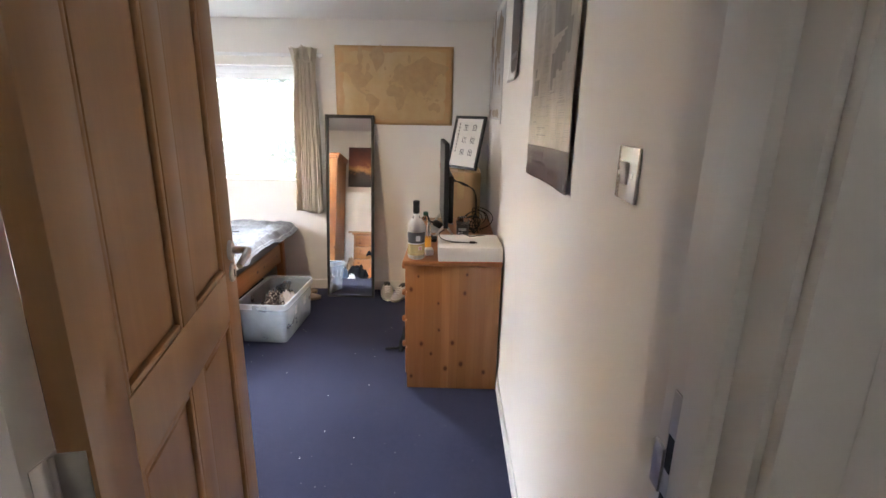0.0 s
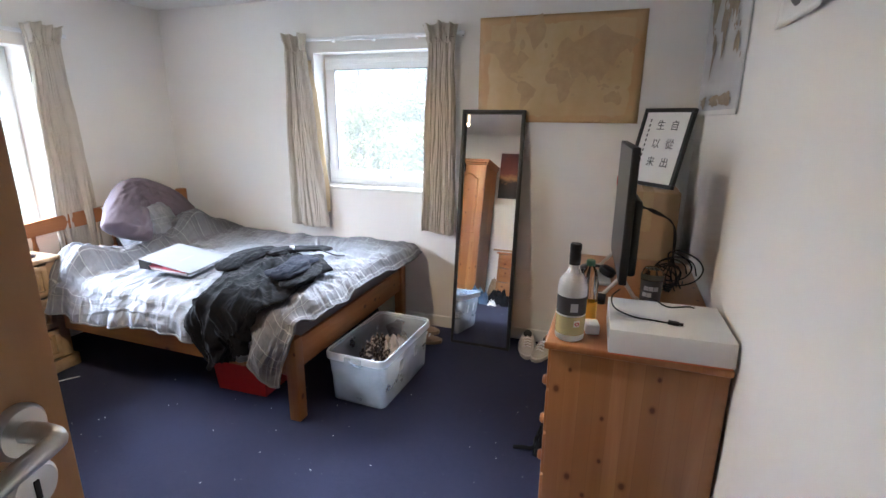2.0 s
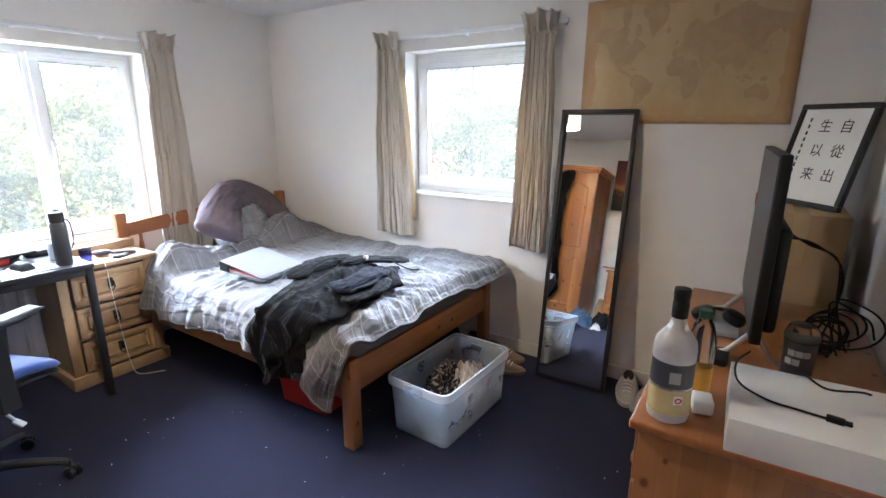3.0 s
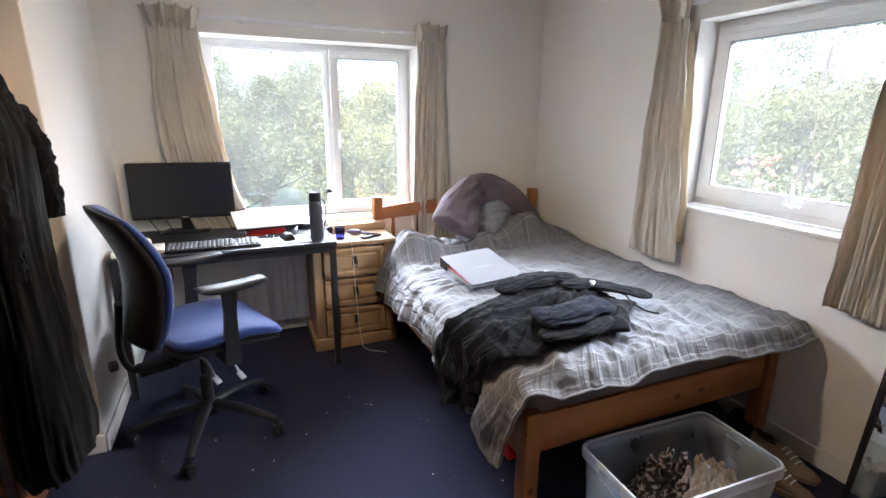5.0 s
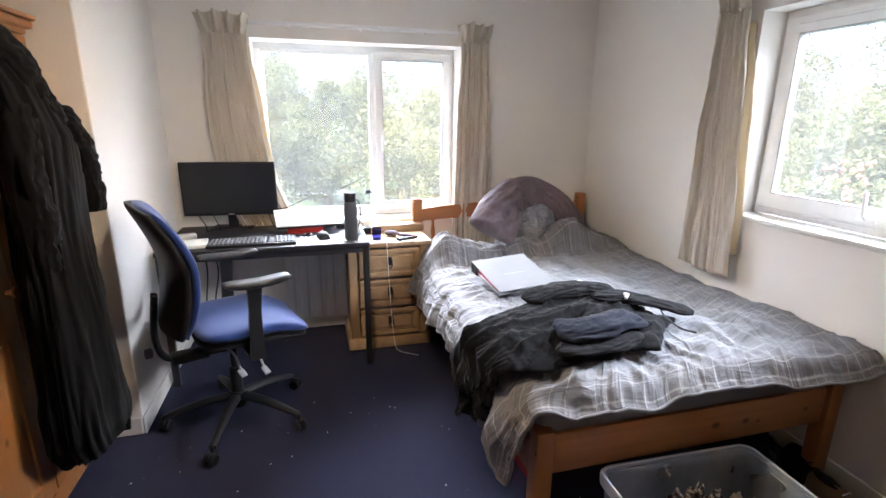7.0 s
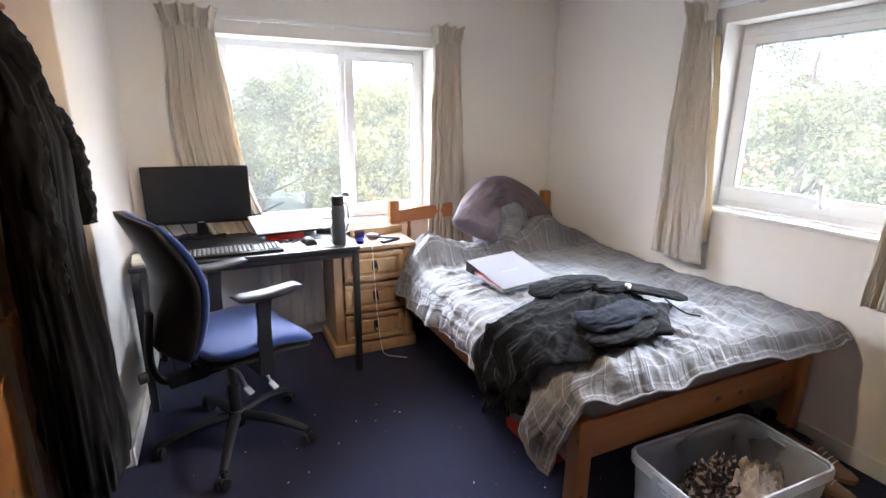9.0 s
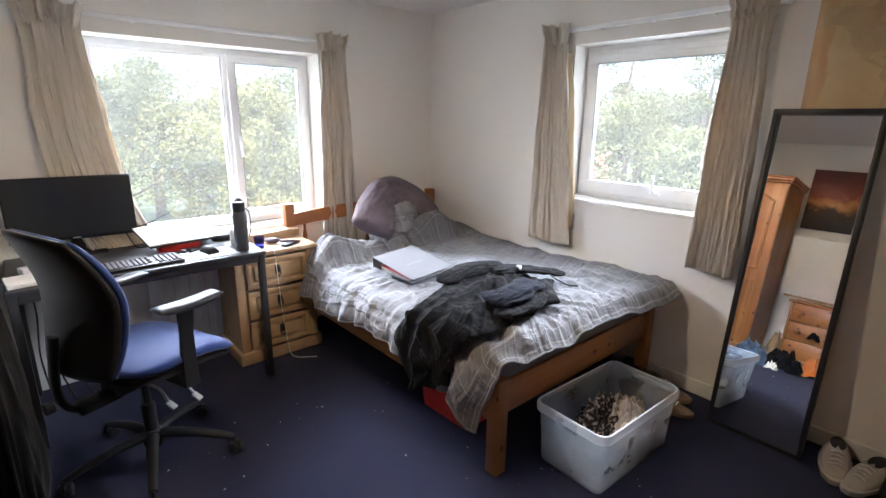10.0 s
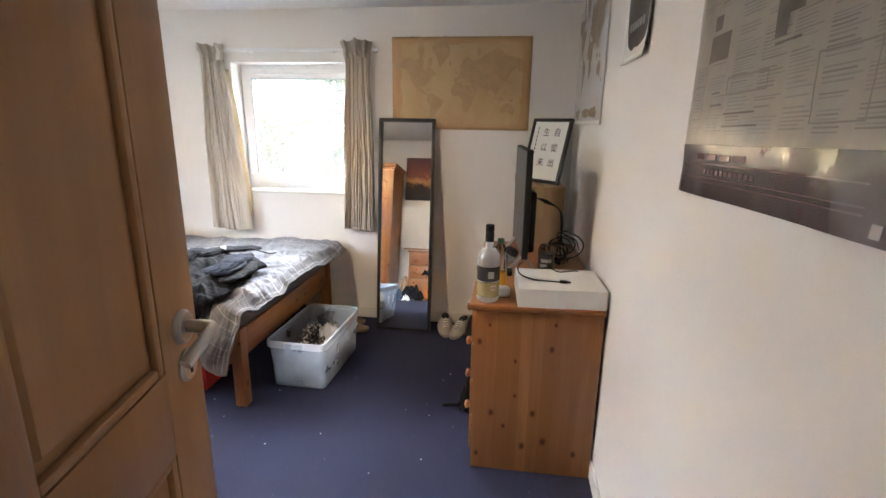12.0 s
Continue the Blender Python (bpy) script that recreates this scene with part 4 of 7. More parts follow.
# ---- office chair ----
def office_chair():
    c = thing("office_chair", pose(-2.538, 1.746, 0, 0, 0, 21), "blue upholstered office swivel chair with black arms", "office chair")
    # faces +y
    part("hub", merge(moved(lathe([(0.036, 0.075), (0.04, 0.10), (0.036, 0.14), (0.03, 0.15)], 20), pose(0, 0, 0)), moved(lathe([(0.026, 0.15), (0.026, 0.27), (0.02, 0.275)], 20), pose(0, 0, 0)), moved(lathe([(0.015, 0.27), (0.015, 0.40)], 16), pose(0, 0, 0))), BLACK, c)
    for k in range(5):
        a = radians(-33 + 72 * k)
        ca, sa = math.cos(a), math.sin(a)
        pts = curve([(0.03 * ca, 0.03 * sa, 0.125), (0.13 * ca, 0.13 * sa, 0.118), (0.24 * ca, 0.24 * sa, 0.095), (0.315 * ca, 0.315 * sa, 0.072)], 8)
        part("base_arm", tube(pts, [0.026 - 0.010 * i / (len(pts) - 1) for i in range(len(pts))], 10, 0.75), BLACK, c)
        m = pose(0.318 * ca, 0.318 * sa, 0, 0, 0, 33 + 50 * k)
        ca_ob = part("caster", moved(merge(*[moved(lathe([(0.006, -0.011), (0.022, -0.010), (0.026, -0.006), (0.026, 0.006), (0.022, 0.010), (0.006, 0.011)], 18), pose(o, -0.012, 0.026, 0, 90, 0)) for o in (-0.014, 0.014)]), m), BLACK, c)
        part("hood", moved(merge(bm_box(-0.007, 0.007, -0.03, 0.012, 0.028, 0.056, 0.005), moved(lathe([(0.009, 0.05), (0.009, 0.078)], 10), pose(0, 0, 0))), m), BLACK, ca_ob)
    part("mechanism", merge(bm_box(-0.07, 0.07, -0.13, 0.09, 0.385, 0.445, 0.01), bm_box(-0.035, 0.035, -0.25, -0.10, 0.36, 0.40, 0.008)), BLACK, c)
    for s, y, ln in ((1, 0.05, 0.2), (1, -0.04, 0.17)):
        lv = part("lever", tube(curve([(0.05, y, 0.40), (0.13, y + 0.02, 0.385), (ln, y + 0.03, 0.33)], 6), 0.006, 8), GREYPL, c, "grey adjusting lever")
        part("paddle", moved(bm_box(-0.02, 0.02, -0.014, 0.014, -0.004, 0.004, 0.003), pose(ln + 0.012, y + 0.032, 0.322, 0, 35, 20)), GREYPL, lv)

    def seat(u, v, top):
        x, y = 2 * u - 1, 2 * v - 1
        k = (1 - abs(x) ** 4) ** 0.5 * (1 - abs(y) ** 4) ** 0.5 if abs(x) < 1 and abs(y) < 1 else 0
        rx = 0.245 * (1 - 0.06 * abs(y) ** 3)
        z = 0.497 + 0.020 * x * x - 0.075 * max(0, y - 0.2) ** 1.6 - 0.012 * (1 - x * x) * (1 - y * y)
        edge = (1 - 0.12 * abs(y) ** 6) * x * rx
        yy = y * 0.235 * (1 - 0.12 * abs(x) ** 4)
        return (edge, yy + 0.075, z + (0.038 * k if top else -0.035 * k))

    bm = merge(sheet(lambda u, v: seat(u, v, True), 28, 28), sheet(lambda u, v: seat(u, v, False), 28, 28))
    bmesh.ops.remove_doubles(bm, verts=bm.verts, dist=0.0005)
    bmesh.ops.recalc_face_normals(bm, faces=bm.faces)
    part("seat", bm, BLUECLOTH, c, "blue fabric seat cushion", 180)
    sb = merge(sheet(lambda u, v: tuple(a * s + o for a, s, o in zip(seat(u, v, True), (0.97, 0.97, 0.6), (0, 0, 0.158))), 20, 20), sheet(lambda u, v: tuple(a * s + o for a, s, o in zip(seat(u, v, False), (0.97, 0.97, 1), (0, 0, -0.022))), 20, 20))
    bmesh.ops.remove_doubles(sb, verts=sb.verts, dist=0.0005)
    bmesh.ops.recalc_face_normals(sb, faces=sb.faces)
    part("seat_shell", sb, BLACK, c, "black moulded seat shell", 180)

    def back(u, v, front):
        x, q = 2 * u - 1, 2 * v - 1
        k = max(0, (1 - abs(x) ** 4)) ** 0.5 * max(0, (1 - abs(q) ** 4)) ** 0.5
        w = 0.246 * (1 - 0.22 * max(0, q) ** 2 - 0.16 * max(0, -q) ** 2)
        z = 0.80 + q * 0.265 * (1 - 0.10 * x * x * (q > 0))
        y = -0.20 - 0.10 * max(0, q) ** 1.6 - 0.045 * max(0, -q) ** 2 + 0.05 * x * x
        return (x * w, y + (0.050 * k if front else -0.016 * k), z)

    bm = sheet(lambda u, v: back(u, v, True), 28, 36)
    part("backrest", moved(bm, pose(0, 0, 0)), BLUECLOTH, c, "tall blue fabric backrest", 180).modifiers.new("thick", "SOLIDIFY").thickness = 0.018
    bs = part("back_shell", sheet(lambda u, v: tuple(Vector(back(u, v, False)) + Vector((0, -0.02, 0))), 28, 36), BLACK, c, "black plastic rear shell", 180)
    sm = bs.modifiers.new("thick", "SOLIDIFY")
    sm.thickness, sm.offset = 0.014, 0
    part("back_bar", tube(curve([(0, -0.2, 0.38), (0, -0.27, 0.40), (0, -0.295, 0.50), (0, -0.275, 0.68)], 8), 0.03, 10, 0.45), BLACK, c)
    part("back_knob", moved(lathe([(0.012, 0), (0.022, 0.005), (0.022, 0.03), (0, 0.034)], 14), pose(0, -0.31, 0.43, 90, 0, 0)), BLACK, c)
    for s in (-1, 1):
        up = part("arm_post", loft([[(s * 0.238 + dx * wq, 0.0 + dy * wq + yq, zq) for dx, dy in ((-0.012, -0.03), (0.012, -0.03), (0.012, 0.03), (-0.012, 0.03))] for wq, yq, zq in ((1.0, 0.05, 0.40), (0.9, 0.05, 0.52), (0.8, 0.055, 0.62), (0.95, 0.06, 0.715))]), BLACK, c)
        part("arm_bracket", bm_box(min(s * 0.06, s * 0.248), max(s * 0.06, s * 0.248), 0.02, 0.08, 0.395, 0.41, 0.004), BLACK, c)

        def pad(u, v, top):
            x, y = 2 * u - 1, 2 * v - 1
            k = max(0, 1 - abs(x) ** 3) ** 0.5 * max(0, 1 - abs(y) ** 4) ** 0.5
            return (s * 0.243 + x * 0.046 * (1 - 0.2 * abs(y) ** 3), 0.075 + y * 0.135, 0.733 + 0.012 * y * y + (0.016 * k if top else -0.018 * k))

        b2 = merge(sheet(lambda u, v: pad(u, v, True), 12, 20), sheet(lambda u, v: pad(u, v, False), 12, 20))
        bmesh.ops.remove_doubles(b2, verts=b2.verts, dist=0.0005)
        bmesh.ops.recalc_face_normals(b2, faces=b2.faces)
        part("arm_pad", b2, plain("black_soft_plastic", (0.018, 0.018, 0.02), 0.38), c, "", 180)


office_chair()


# ---- chest of drawers with things on it ----
def chest(name, m, w, dp, h, rows, label, front_cols=1):
    """x across the front, facing -y; knobs on the drawers."""
    c = thing(name, m, label, "chest of drawers")
    part("top", bm_box(-0.02, w + 0.02, -0.022, dp + 0.004, h - 0.024, h, 0.007, 3), PINE_X, c)
    for a in (0, w - 0.02):
        part("side_panel", bm_box(a, a + 0.02, 0, dp, 0.0, h - 0.024, 0.002), PINE_SIDE, c)
    part("back_panel", bm_box(0.02, w - 0.02, dp - 0.01, dp, 0.03, h - 0.024), PINE_Z, c)
    part("plinth", bm_box(0.02, w - 0.02, 0.012, 0.03, 0, 0.07, 0.003), PINE_X, c)
    z = 0.075
    hh = (h - 0.024 - 0.075) / rows
    for k in range(rows):
        dr = part("drawer", bm_box(0.024, w - 0.024, -0.012, 0.02, z + k * hh + 0.004, z + (k + 1) * hh - 0.004, 0.005), PINE_X, c)
        for x in (w * 0.22, w * 0.78):
            part("knob", moved(lathe([(0.008, 0), (0.009, 0.012), (0.018, 0.02), (0.02, 0.028), (0.015, 0.036), (0, 0.038)], 18), pose(x, -0.012, z + (k + 0.5) * hh, 90, 0, 0)), PINE_Z, dr)
    return c


PINE_SIDE = wood("pine_end_boards", (0.50, 0.255, 0.098), (0.28, 0.105, 0.032), "z", 0.36, 1.3, 0.9, 0.047, 1)
chest("chest_of_drawers", pose(-0.322, 3.580, 0, 0, 0, -90), 1.075, 0.506, 0.762, 4, "varnished pine chest of drawers with clutter on top")


def bottle():
    b = thing("bottle", pose(-0.275, 2.552, 0.762) @ Matrix.Diagonal((1.05, 1.05, 0.9, 1)), "clear spirits bottle half full of pale yellow liquid", "bottle")
    prof = [(0.0, 0.004), (0.036, 0.0), (0.042, 0.006), (0.043, 0.02), (0.043, 0.195), (0.040, 0.215), (0.028, 0.235), (0.017, 0.25), (0.0145, 0.27), (0.0145, 0.285)]
    inner = [(0.0125, 0.285), (0.0125, 0.268), (0.026, 0.232), (0.0385, 0.212), (0.0405, 0.19), (0.0405, 0.012), (0.0, 0.012)]
    fm = Mat("frosted_bottle_glass", (0.97, 0.98, 0.98), 0.28)
    fm.set("Transmission Weight", 0.68)
    drink = Mat("pale_yellow_drink", (0.95, 0.80, 0.42), 0.15)
    drink.set("Transmission Weight", 0.45), drink.set("IOR", 1.33)
    g = part("glass", lathe(prof + inner, 32, False), fm.m, b, "clear frosted glass")
    part("liquid", lathe([(0.0, 0.026), (0.0430, 0.026), (0.0433, 0.03), (0.0433, 0.09), (0.0430, 0.094), (0.0, 0.094)], 32), drink.m, b, "pale yellow liquid")
    part("label", lathe([(0.0436, 0.10), (0.0436, 0.165)], 32, False), plain("dark_label", (0.05, 0.05, 0.055), 0.5), b, "black paper label")
    part("label_panel", moved(bm_box(-0.011, 0.011, -0.0003, 0.0006, 0, 0.03), pose(0.012, -0.0435, 0.115, 0, 0, 16)), plain("grey_label", (0.42, 0.42, 0.42), 0.5), b)
    part("seal", moved(bm_box(-0.009, 0.009, -0.0003, 0.0006, 0, 0.022), pose(0.022, -0.0385, 0.06, 0, 0, 30)), PAPER, b, "small white sticker with a red ring")
    part("seal_ring", moved(lathe([(0.004, 0), (0.0075, 0), (0.0075, 0.0008), (0.004, 0.0008)], 20, False), pose(0.0225, -0.0394, 0.071, 90, 0, 30)), RED, b)
    part("cap", merge(lathe([(0.016, 0.272), (0.0165, 0.29), (0.0165, 0.312), (0.0155, 0.314), (0.0155, 0.32), (0.0168, 0.322), (0.0168, 0.343), (0.015, 0.346), (0, 0.346)], 24)), BLACK, b, "black screw cap")


bottle()


def pop_bottle():
    b = thing("bottle", pose(-0.232, 2.685, 0.762), "small clear plastic bottle with orange label", "bottle")
    part("body", lathe([(0, 0.003), (0.028, 0), (0.031, 0.01), (0.031, 0.05), (0.029, 0.07), (0.031, 0.09), (0.031, 0.15), (0.022, 0.19), (0.013, 0.205), (0.013, 0.22)], 28), glassy("clear_plastic", (0.92, 0.95, 0.93), 0.05), b)
    part("label", lathe([(0.0315, 0.02), (0.0315, 0.085)], 28, False), plain("orange_label", (0.75, 0.36, 0.03), 0.45), b, "orange wrap label")
    part("cap", lathe([(0.0148, 0.208), (0.0148, 0.225), (0.013, 0.227), (0, 0.227)], 20), plain("green_cap", (0.02, 0.09, 0.05), 0.4), b, "dark green cap")


pop_bottle()


def tv():
    t = thing("television", pose(-0.14, 3.16, 0.762, 0, 0, -86), "black flat television standing on the pine chest", "television")
    w, h, zb = 0.56, 0.50, 0.085
    # x along, facing -y (towards the bed)
    part("housing", bm_box(-w / 2, w / 2, -0.015, 0.012, zb, zb + h, 0.004), BLACK, t)
    part("screen", bm_box(-w / 2 + 0.008, w / 2 - 0.008, -0.0165, -0.0145, zb + 0.014, zb + h - 0.008), SCREEN, t, "dark switched-off screen")
    part("back_shell", bm_box(-w * 0.42, w * 0.42, 0.010, 0.045, zb + 0.02, zb + h * 0.62, 0.014, 3), BLACK, t)
    for x in (-0.2, 0.2):
        f = part("foot", merge(tube([(x, 0.0, zb + 0.01), (x, -0.06, 0.02), (x, -0.115, 0.005)], 0.008, 8), tube([(x, 0.0, zb + 0.01), (x, 0.05, 0.02), (x, 0.075, 0.005)], 0.008, 8)), STEEL, t, "slim silver splayed foot")
    part("stick", bm_box(-w / 2 - 0.004, -w / 2 + 0.02, -0.019, -0.012, zb + 0.30, zb + 0.34, 0.002), RED, t, "small red tab")


tv()


def white_box():
    b = thing("cardboard_box", pose(0.016, 2.472, 0.762, 0, 0, 2.5), "flat white cardboard box on the pine chest", "box")
    part("base", bm_box(-0.165, 0.165, 0.008, 0.285, 0.0, 0.012, 0.002), plain("orange_card", (0.62, 0.16, 0.05), 0.6), b, "orange card base")
    part("lid", bm_box(-0.17, 0.17, 0.004, 0.29, 0.006, 0.082, 0.003), CARDWHITE, b)


white_box()


def cable(name, pts, r, material, label, n=10):
    ob = link(name, tube(curve(pts, n), r, 6), material, 180)
    return tagged(ob, label, "cable")


cable("cable", [(-0.13, 2.80, 0.86), (-0.155, 2.70, 0.866), (-0.145, 2.62, 0.856), (-0.09, 2.585, 0.8475), (-0.03, 2.575, 0.8475), (0.01, 2.57, 0.8475)], 0.0025, BLACK, "black video cable lying across the white box")
pl = single("plug", merge(bm_box(0, 0.03, -0.009, 0.009, -0.005, 0.005, 0.002), bm_box(0.03, 0.042, -0.007, 0.007, -0.0025, 0.0025, 0.0005)), BLACK, pose(0.01, 2.57, 0.850, 0, 0, -8), "black cable plug lying on the white box", "plug")
cable("cable", [(-0.06, 2.86, 0.79), (-0.03, 2.77, 0.85), (0.02, 2.71, 0.848), (0.09, 2.73, 0.85), (0.13, 2.79, 0.81), (0.145, 2.9, 0.77)], 0.0025, BLACK, "black cable trailing behind the television")
for k in range(4):
    cable("cable", [(-0.09, 3.12 + 0.05 * k, 1.10), (-0.02, 3.14 + 0.04 * k, 1.09 - 0.01 * k), (0.06, 3.18 + 0.03 * k, 1.02), (0.07, 3.2, 0.90), (0.03 + 0.02 * k, 3.18, 0.80), (0.06, 3.1, 0.77)], 0.0028, BLACK, "black cable hanging from the television")


def coil():
    pts = [(0.045 * math.cos(a) * (1 + 0.1 * math.sin(3 * a)), 0.02 * math.sin(2.3 * a), 0.05 * math.sin(a) * (1 + 0.15 * math.cos(2 * a))) for a in [i * 0.35 for i in range(64)]]
    ob = single("cable", tube(pts, 0.003, 6), BLACK, pose(0.05, 3.12, 0.835), "coiled black cable leaning on the cardboard box", "cable", "", 180)


coil()
for k, (cx, cy, cz, r) in enumerate(((0.055, 3.02, 0.875, 0.05), (0.08, 3.06, 0.86, 0.065), (0.02, 3.0, 0.83, 0.04))):
    cable("cable", [(cx + r * math.cos(a) * (1 + 0.08 * a), cy + 0.012 * a, cz + r * math.sin(a)) for a in [0.8 * i for i in range(11)]] + [(cx + 0.03, cy + 0.12, 0.768), (cx + 0.05, cy + 0.22, 0.767)], 0.003, BLACK, "looped black cable behind the television", 5)


def tumbler():
    t = thing("tumbler", pose(-0.02, 2.93, 0.762), "dark printed tumbler with a clear lid on the chest", "tumbler")
    part("body", lathe([(0, 0), (0.033, 0), (0.035, 0.006), (0.039, 0.11), (0.037, 0.112), (0, 0.112)], 28), plain("dark_print", (0.04, 0.042, 0.05), 0.35), t)
    for z, a0, n in ((0.072, -30, 3), (0.048, -36, 2)):
        for k in range(n):
            part("lettering", moved(bm_box(-0.008, 0.008, -0.0003, 0.0007, 0, 0.016), pose(0.0385 * math.sin(radians(a0 + 26 * k)), -0.0385 * math.cos(radians(a0 + 26 * k)), z, 0, 0, a0 + 26 * k)), GREYPL, t, "pale printed bars")
    part("lid", lathe([(0.040, 0.108), (0.041, 0.125), (0.030, 0.150), (0.0, 0.155)], 28), glassy("clear_lid", (0.95, 0.95, 0.95), 0.1), t, "clear domed lid")


tumbler()
single("charger", bm_box(-0.022, 0.022, -0.028, 0.028, 0, 0.035, 0.006, 3), WHITEPL, pose(-0.21, 2.62, 0.762, 0, 0, 12), "small white plug charger on the chest", "charger")


def headset():
    h = thing("headset", pose(-0.225, 3.19, 0.785), "black headphones resting on a pale tray", "headphones")
    for s in (-1, 1):
        part("ear_cup", moved(lathe([(0, -0.015), (0.03, -0.015), (0.036, -0.005), (0.036, 0.012), (0.025, 0.02), (0, 0.02)], 22), pose(s * 0.045, 0, 0.018, 0, 25 * s, 0)), BLACK, h)
    part("band", tube([(0.055 * math.cos(a), 0.07 * math.sin(a), 0.012 + 0.006 * math.sin(a)) for a in [math.pi * i / 14 for i in range(15)]], 0.007, 8), BLACK, h)


headset()
single("tray", bm_box(-0.06, 0.06, -0.09, 0.09, 0, 0.018, 0.007), GREYPL, pose(-0.225, 3.19, 0.764, 0, 0, 4), "pale grey case lying on the chest", "case")
single("dock", bm_box(-0.035, 0.035, -0.05, 0.05, 0, 0.022, 0.008), BLACK, pose(-0.21, 2.93, 0.762), "small black plastic dock on the chest", "dock")


def cardbox():
    b = thing("cardboard_box", pose(-0.025, 3.80, 0), "tall brown cardboard box behind the chest carrying a picture", "box")
    part("body", bm_box(-0.145, 0.145, -0.18, 0.2, 0, 1.098, 0.004), CARDBOARD, b)
    part("tape", bm_box(-0.025, 0.025, -0.1815, 0.2015, 0.9, 1.0995, 0.001), plain("packing_tape", (0.42, 0.3, 0.16), 0.25), b, "shiny brown packing tape")


cardbox()


def text_mesh(body, size):
    cu = bpy.data.curves.new("writing", "FONT")
    cu.body, cu.size, cu.extrude, cu.align_x, cu.align_y = body, size, 0.0004, "CENTER", "CENTER"
    ob = bpy.data.objects.new("writing", cu)
    me = bpy.data.meshes.new_from_object(ob)
    bm = bmesh.new()
    bm.from_mesh(me)
    bpy.data.objects.remove(ob)
    bpy.data.curves.remove(cu)
    bpy.data.meshes.remove(me)
    return bm


INK = plain("black_ink", (0.02, 0.02, 0.02), 0.7, 0, 0.1, 10, 0)


def framed_writing():
    w, h = 0.325, 0.405
    f = thing("picture_frame", pose(-0.025, 3.835, 1.100, -14, 0, -48), "black framed calligraphy standing on a cardboard box", "picture")
    # x across, facing -y
    b = 0.02
    part("frame", merge(bm_box(-w / 2, w / 2, -0.012, 0.012, 0, b, 0.003), bm_box(-w / 2, w / 2, -0.012, 0.012, h - b, h, 0.003), bm_box(-w / 2, -w / 2 + b, -0.0115, 0.0115, b, h - b, 0.003), bm_box(w / 2 - b, w / 2, -0.0115, 0.0115, b, h - b, 0.003)), SATIN, f)
    part("paper", bm_box(-w / 2 + b, w / 2 - b, -0.002, 0.002, b, h - b), PAPER, f, "white paper with brushed characters")
    cols = (("\u81ea\u5f9e\u51fa", 0.062), ("\u751f\u4ee5\u6765", -0.028))
    for text, x in cols:
        for k, ch in enumerate(text):
            part("character", moved(text_mesh(ch, 0.055), pose(x, -0.003, h - 0.09 - 0.095 * k, 90, 0, 0)), INK, f)
    for k in range(9):
        part("stroke", bm_box(-0.108, -0.100, -0.0032, -0.002, h - 0.07 - 0.026 * k, h - 0.055 - 0.026 * k), INK, f)


framed_writing()


# ---- mirror ----
def mirror():
    w, h, b = 0.392, 1.495, 0.022
    m = thing("mirror", pose(-0.922, 3.88, 0, -6.7, 0, 0), "tall black-framed mirror leaning against the wall", "mirror")
    fr = plain("black_painted_frame", (0.014, 0.014, 0.015), 0.4)
    part("frame", merge(bm_box(-w / 2, w / 2, -0.012, 0.019, 0, b, 0.003), bm_box(-w / 2, w / 2, -0.012, 0.019, h - b, h, 0.003),
                        bm_box(-w / 2, -w / 2 + b, -0.0115, 0.0185, b - 0.003, h - b + 0.003, 0.003), bm_box(w / 2 - b, w / 2, -0.0115, 0.0185, b - 0.003, h - b + 0.003, 0.003)), fr, m)
    part("backing", bm_box(-w / 2 + 0.004, w / 2 - 0.004, 0.0185, 0.0205, 0.004, h - 0.004), CARDBOARD, m)
    g = bm_box(-w / 2 + b - 0.004, w / 2 - b + 0.004, 0.0, 0.003, b - 0.004, h - b + 0.004)
    part("glass", moved(g, Matrix.Translation((0, 0.0015, h / 2)) @ pose(0, 0, 0, -1.1) @ Matrix.Translation((0, 0, -h / 2))), MIRROR, m, "silvered mirror glass")


mirror()


# ---- maps and posters ----
def poster_sheet(w, h, bow=0.004, seed=1.0, curl=0.0):
    """Paper hung on a wall, x across, z down from the top, facing -y."""
    def f(u, v):
        e = abs(2 * u - 1) ** 6 * curl * v + curl * 0.8 * v ** 8
        return ((u - 0.5) * w, -0.003 - bow * (0.5 + 0.5 * fbm(u * 3, v * 3, seed)) - e, -v * h)
    return sheet(f, 24, 24, 0.0006)


def blob(cx, cz, rx, rz, seed, y, rough=0.35, n=42, rot=0.0):
    """An uneven flat patch of print."""
    bm = bmesh.new()
    c = bm.verts.new((cx, y, cz))
    ring = []
    for k in range(n):
        a = 2 * math.pi * k / n
        r = 1 + rough * fbm(math.cos(a) * 1.7 + seed, math.sin(a) * 1.7, seed, 5)
        px, pz = rx * r * math.cos(a), rz * r * math.sin(a)
        ring.append(bm.verts.new((cx + px * math.cos(rot) - pz * math.sin(rot), y, cz + px * math.sin(rot) + pz * math.cos(rot))))
    for k in range(n):
        bm.faces.new((c, ring[k], ring[(k + 1) % n]))
    return bm


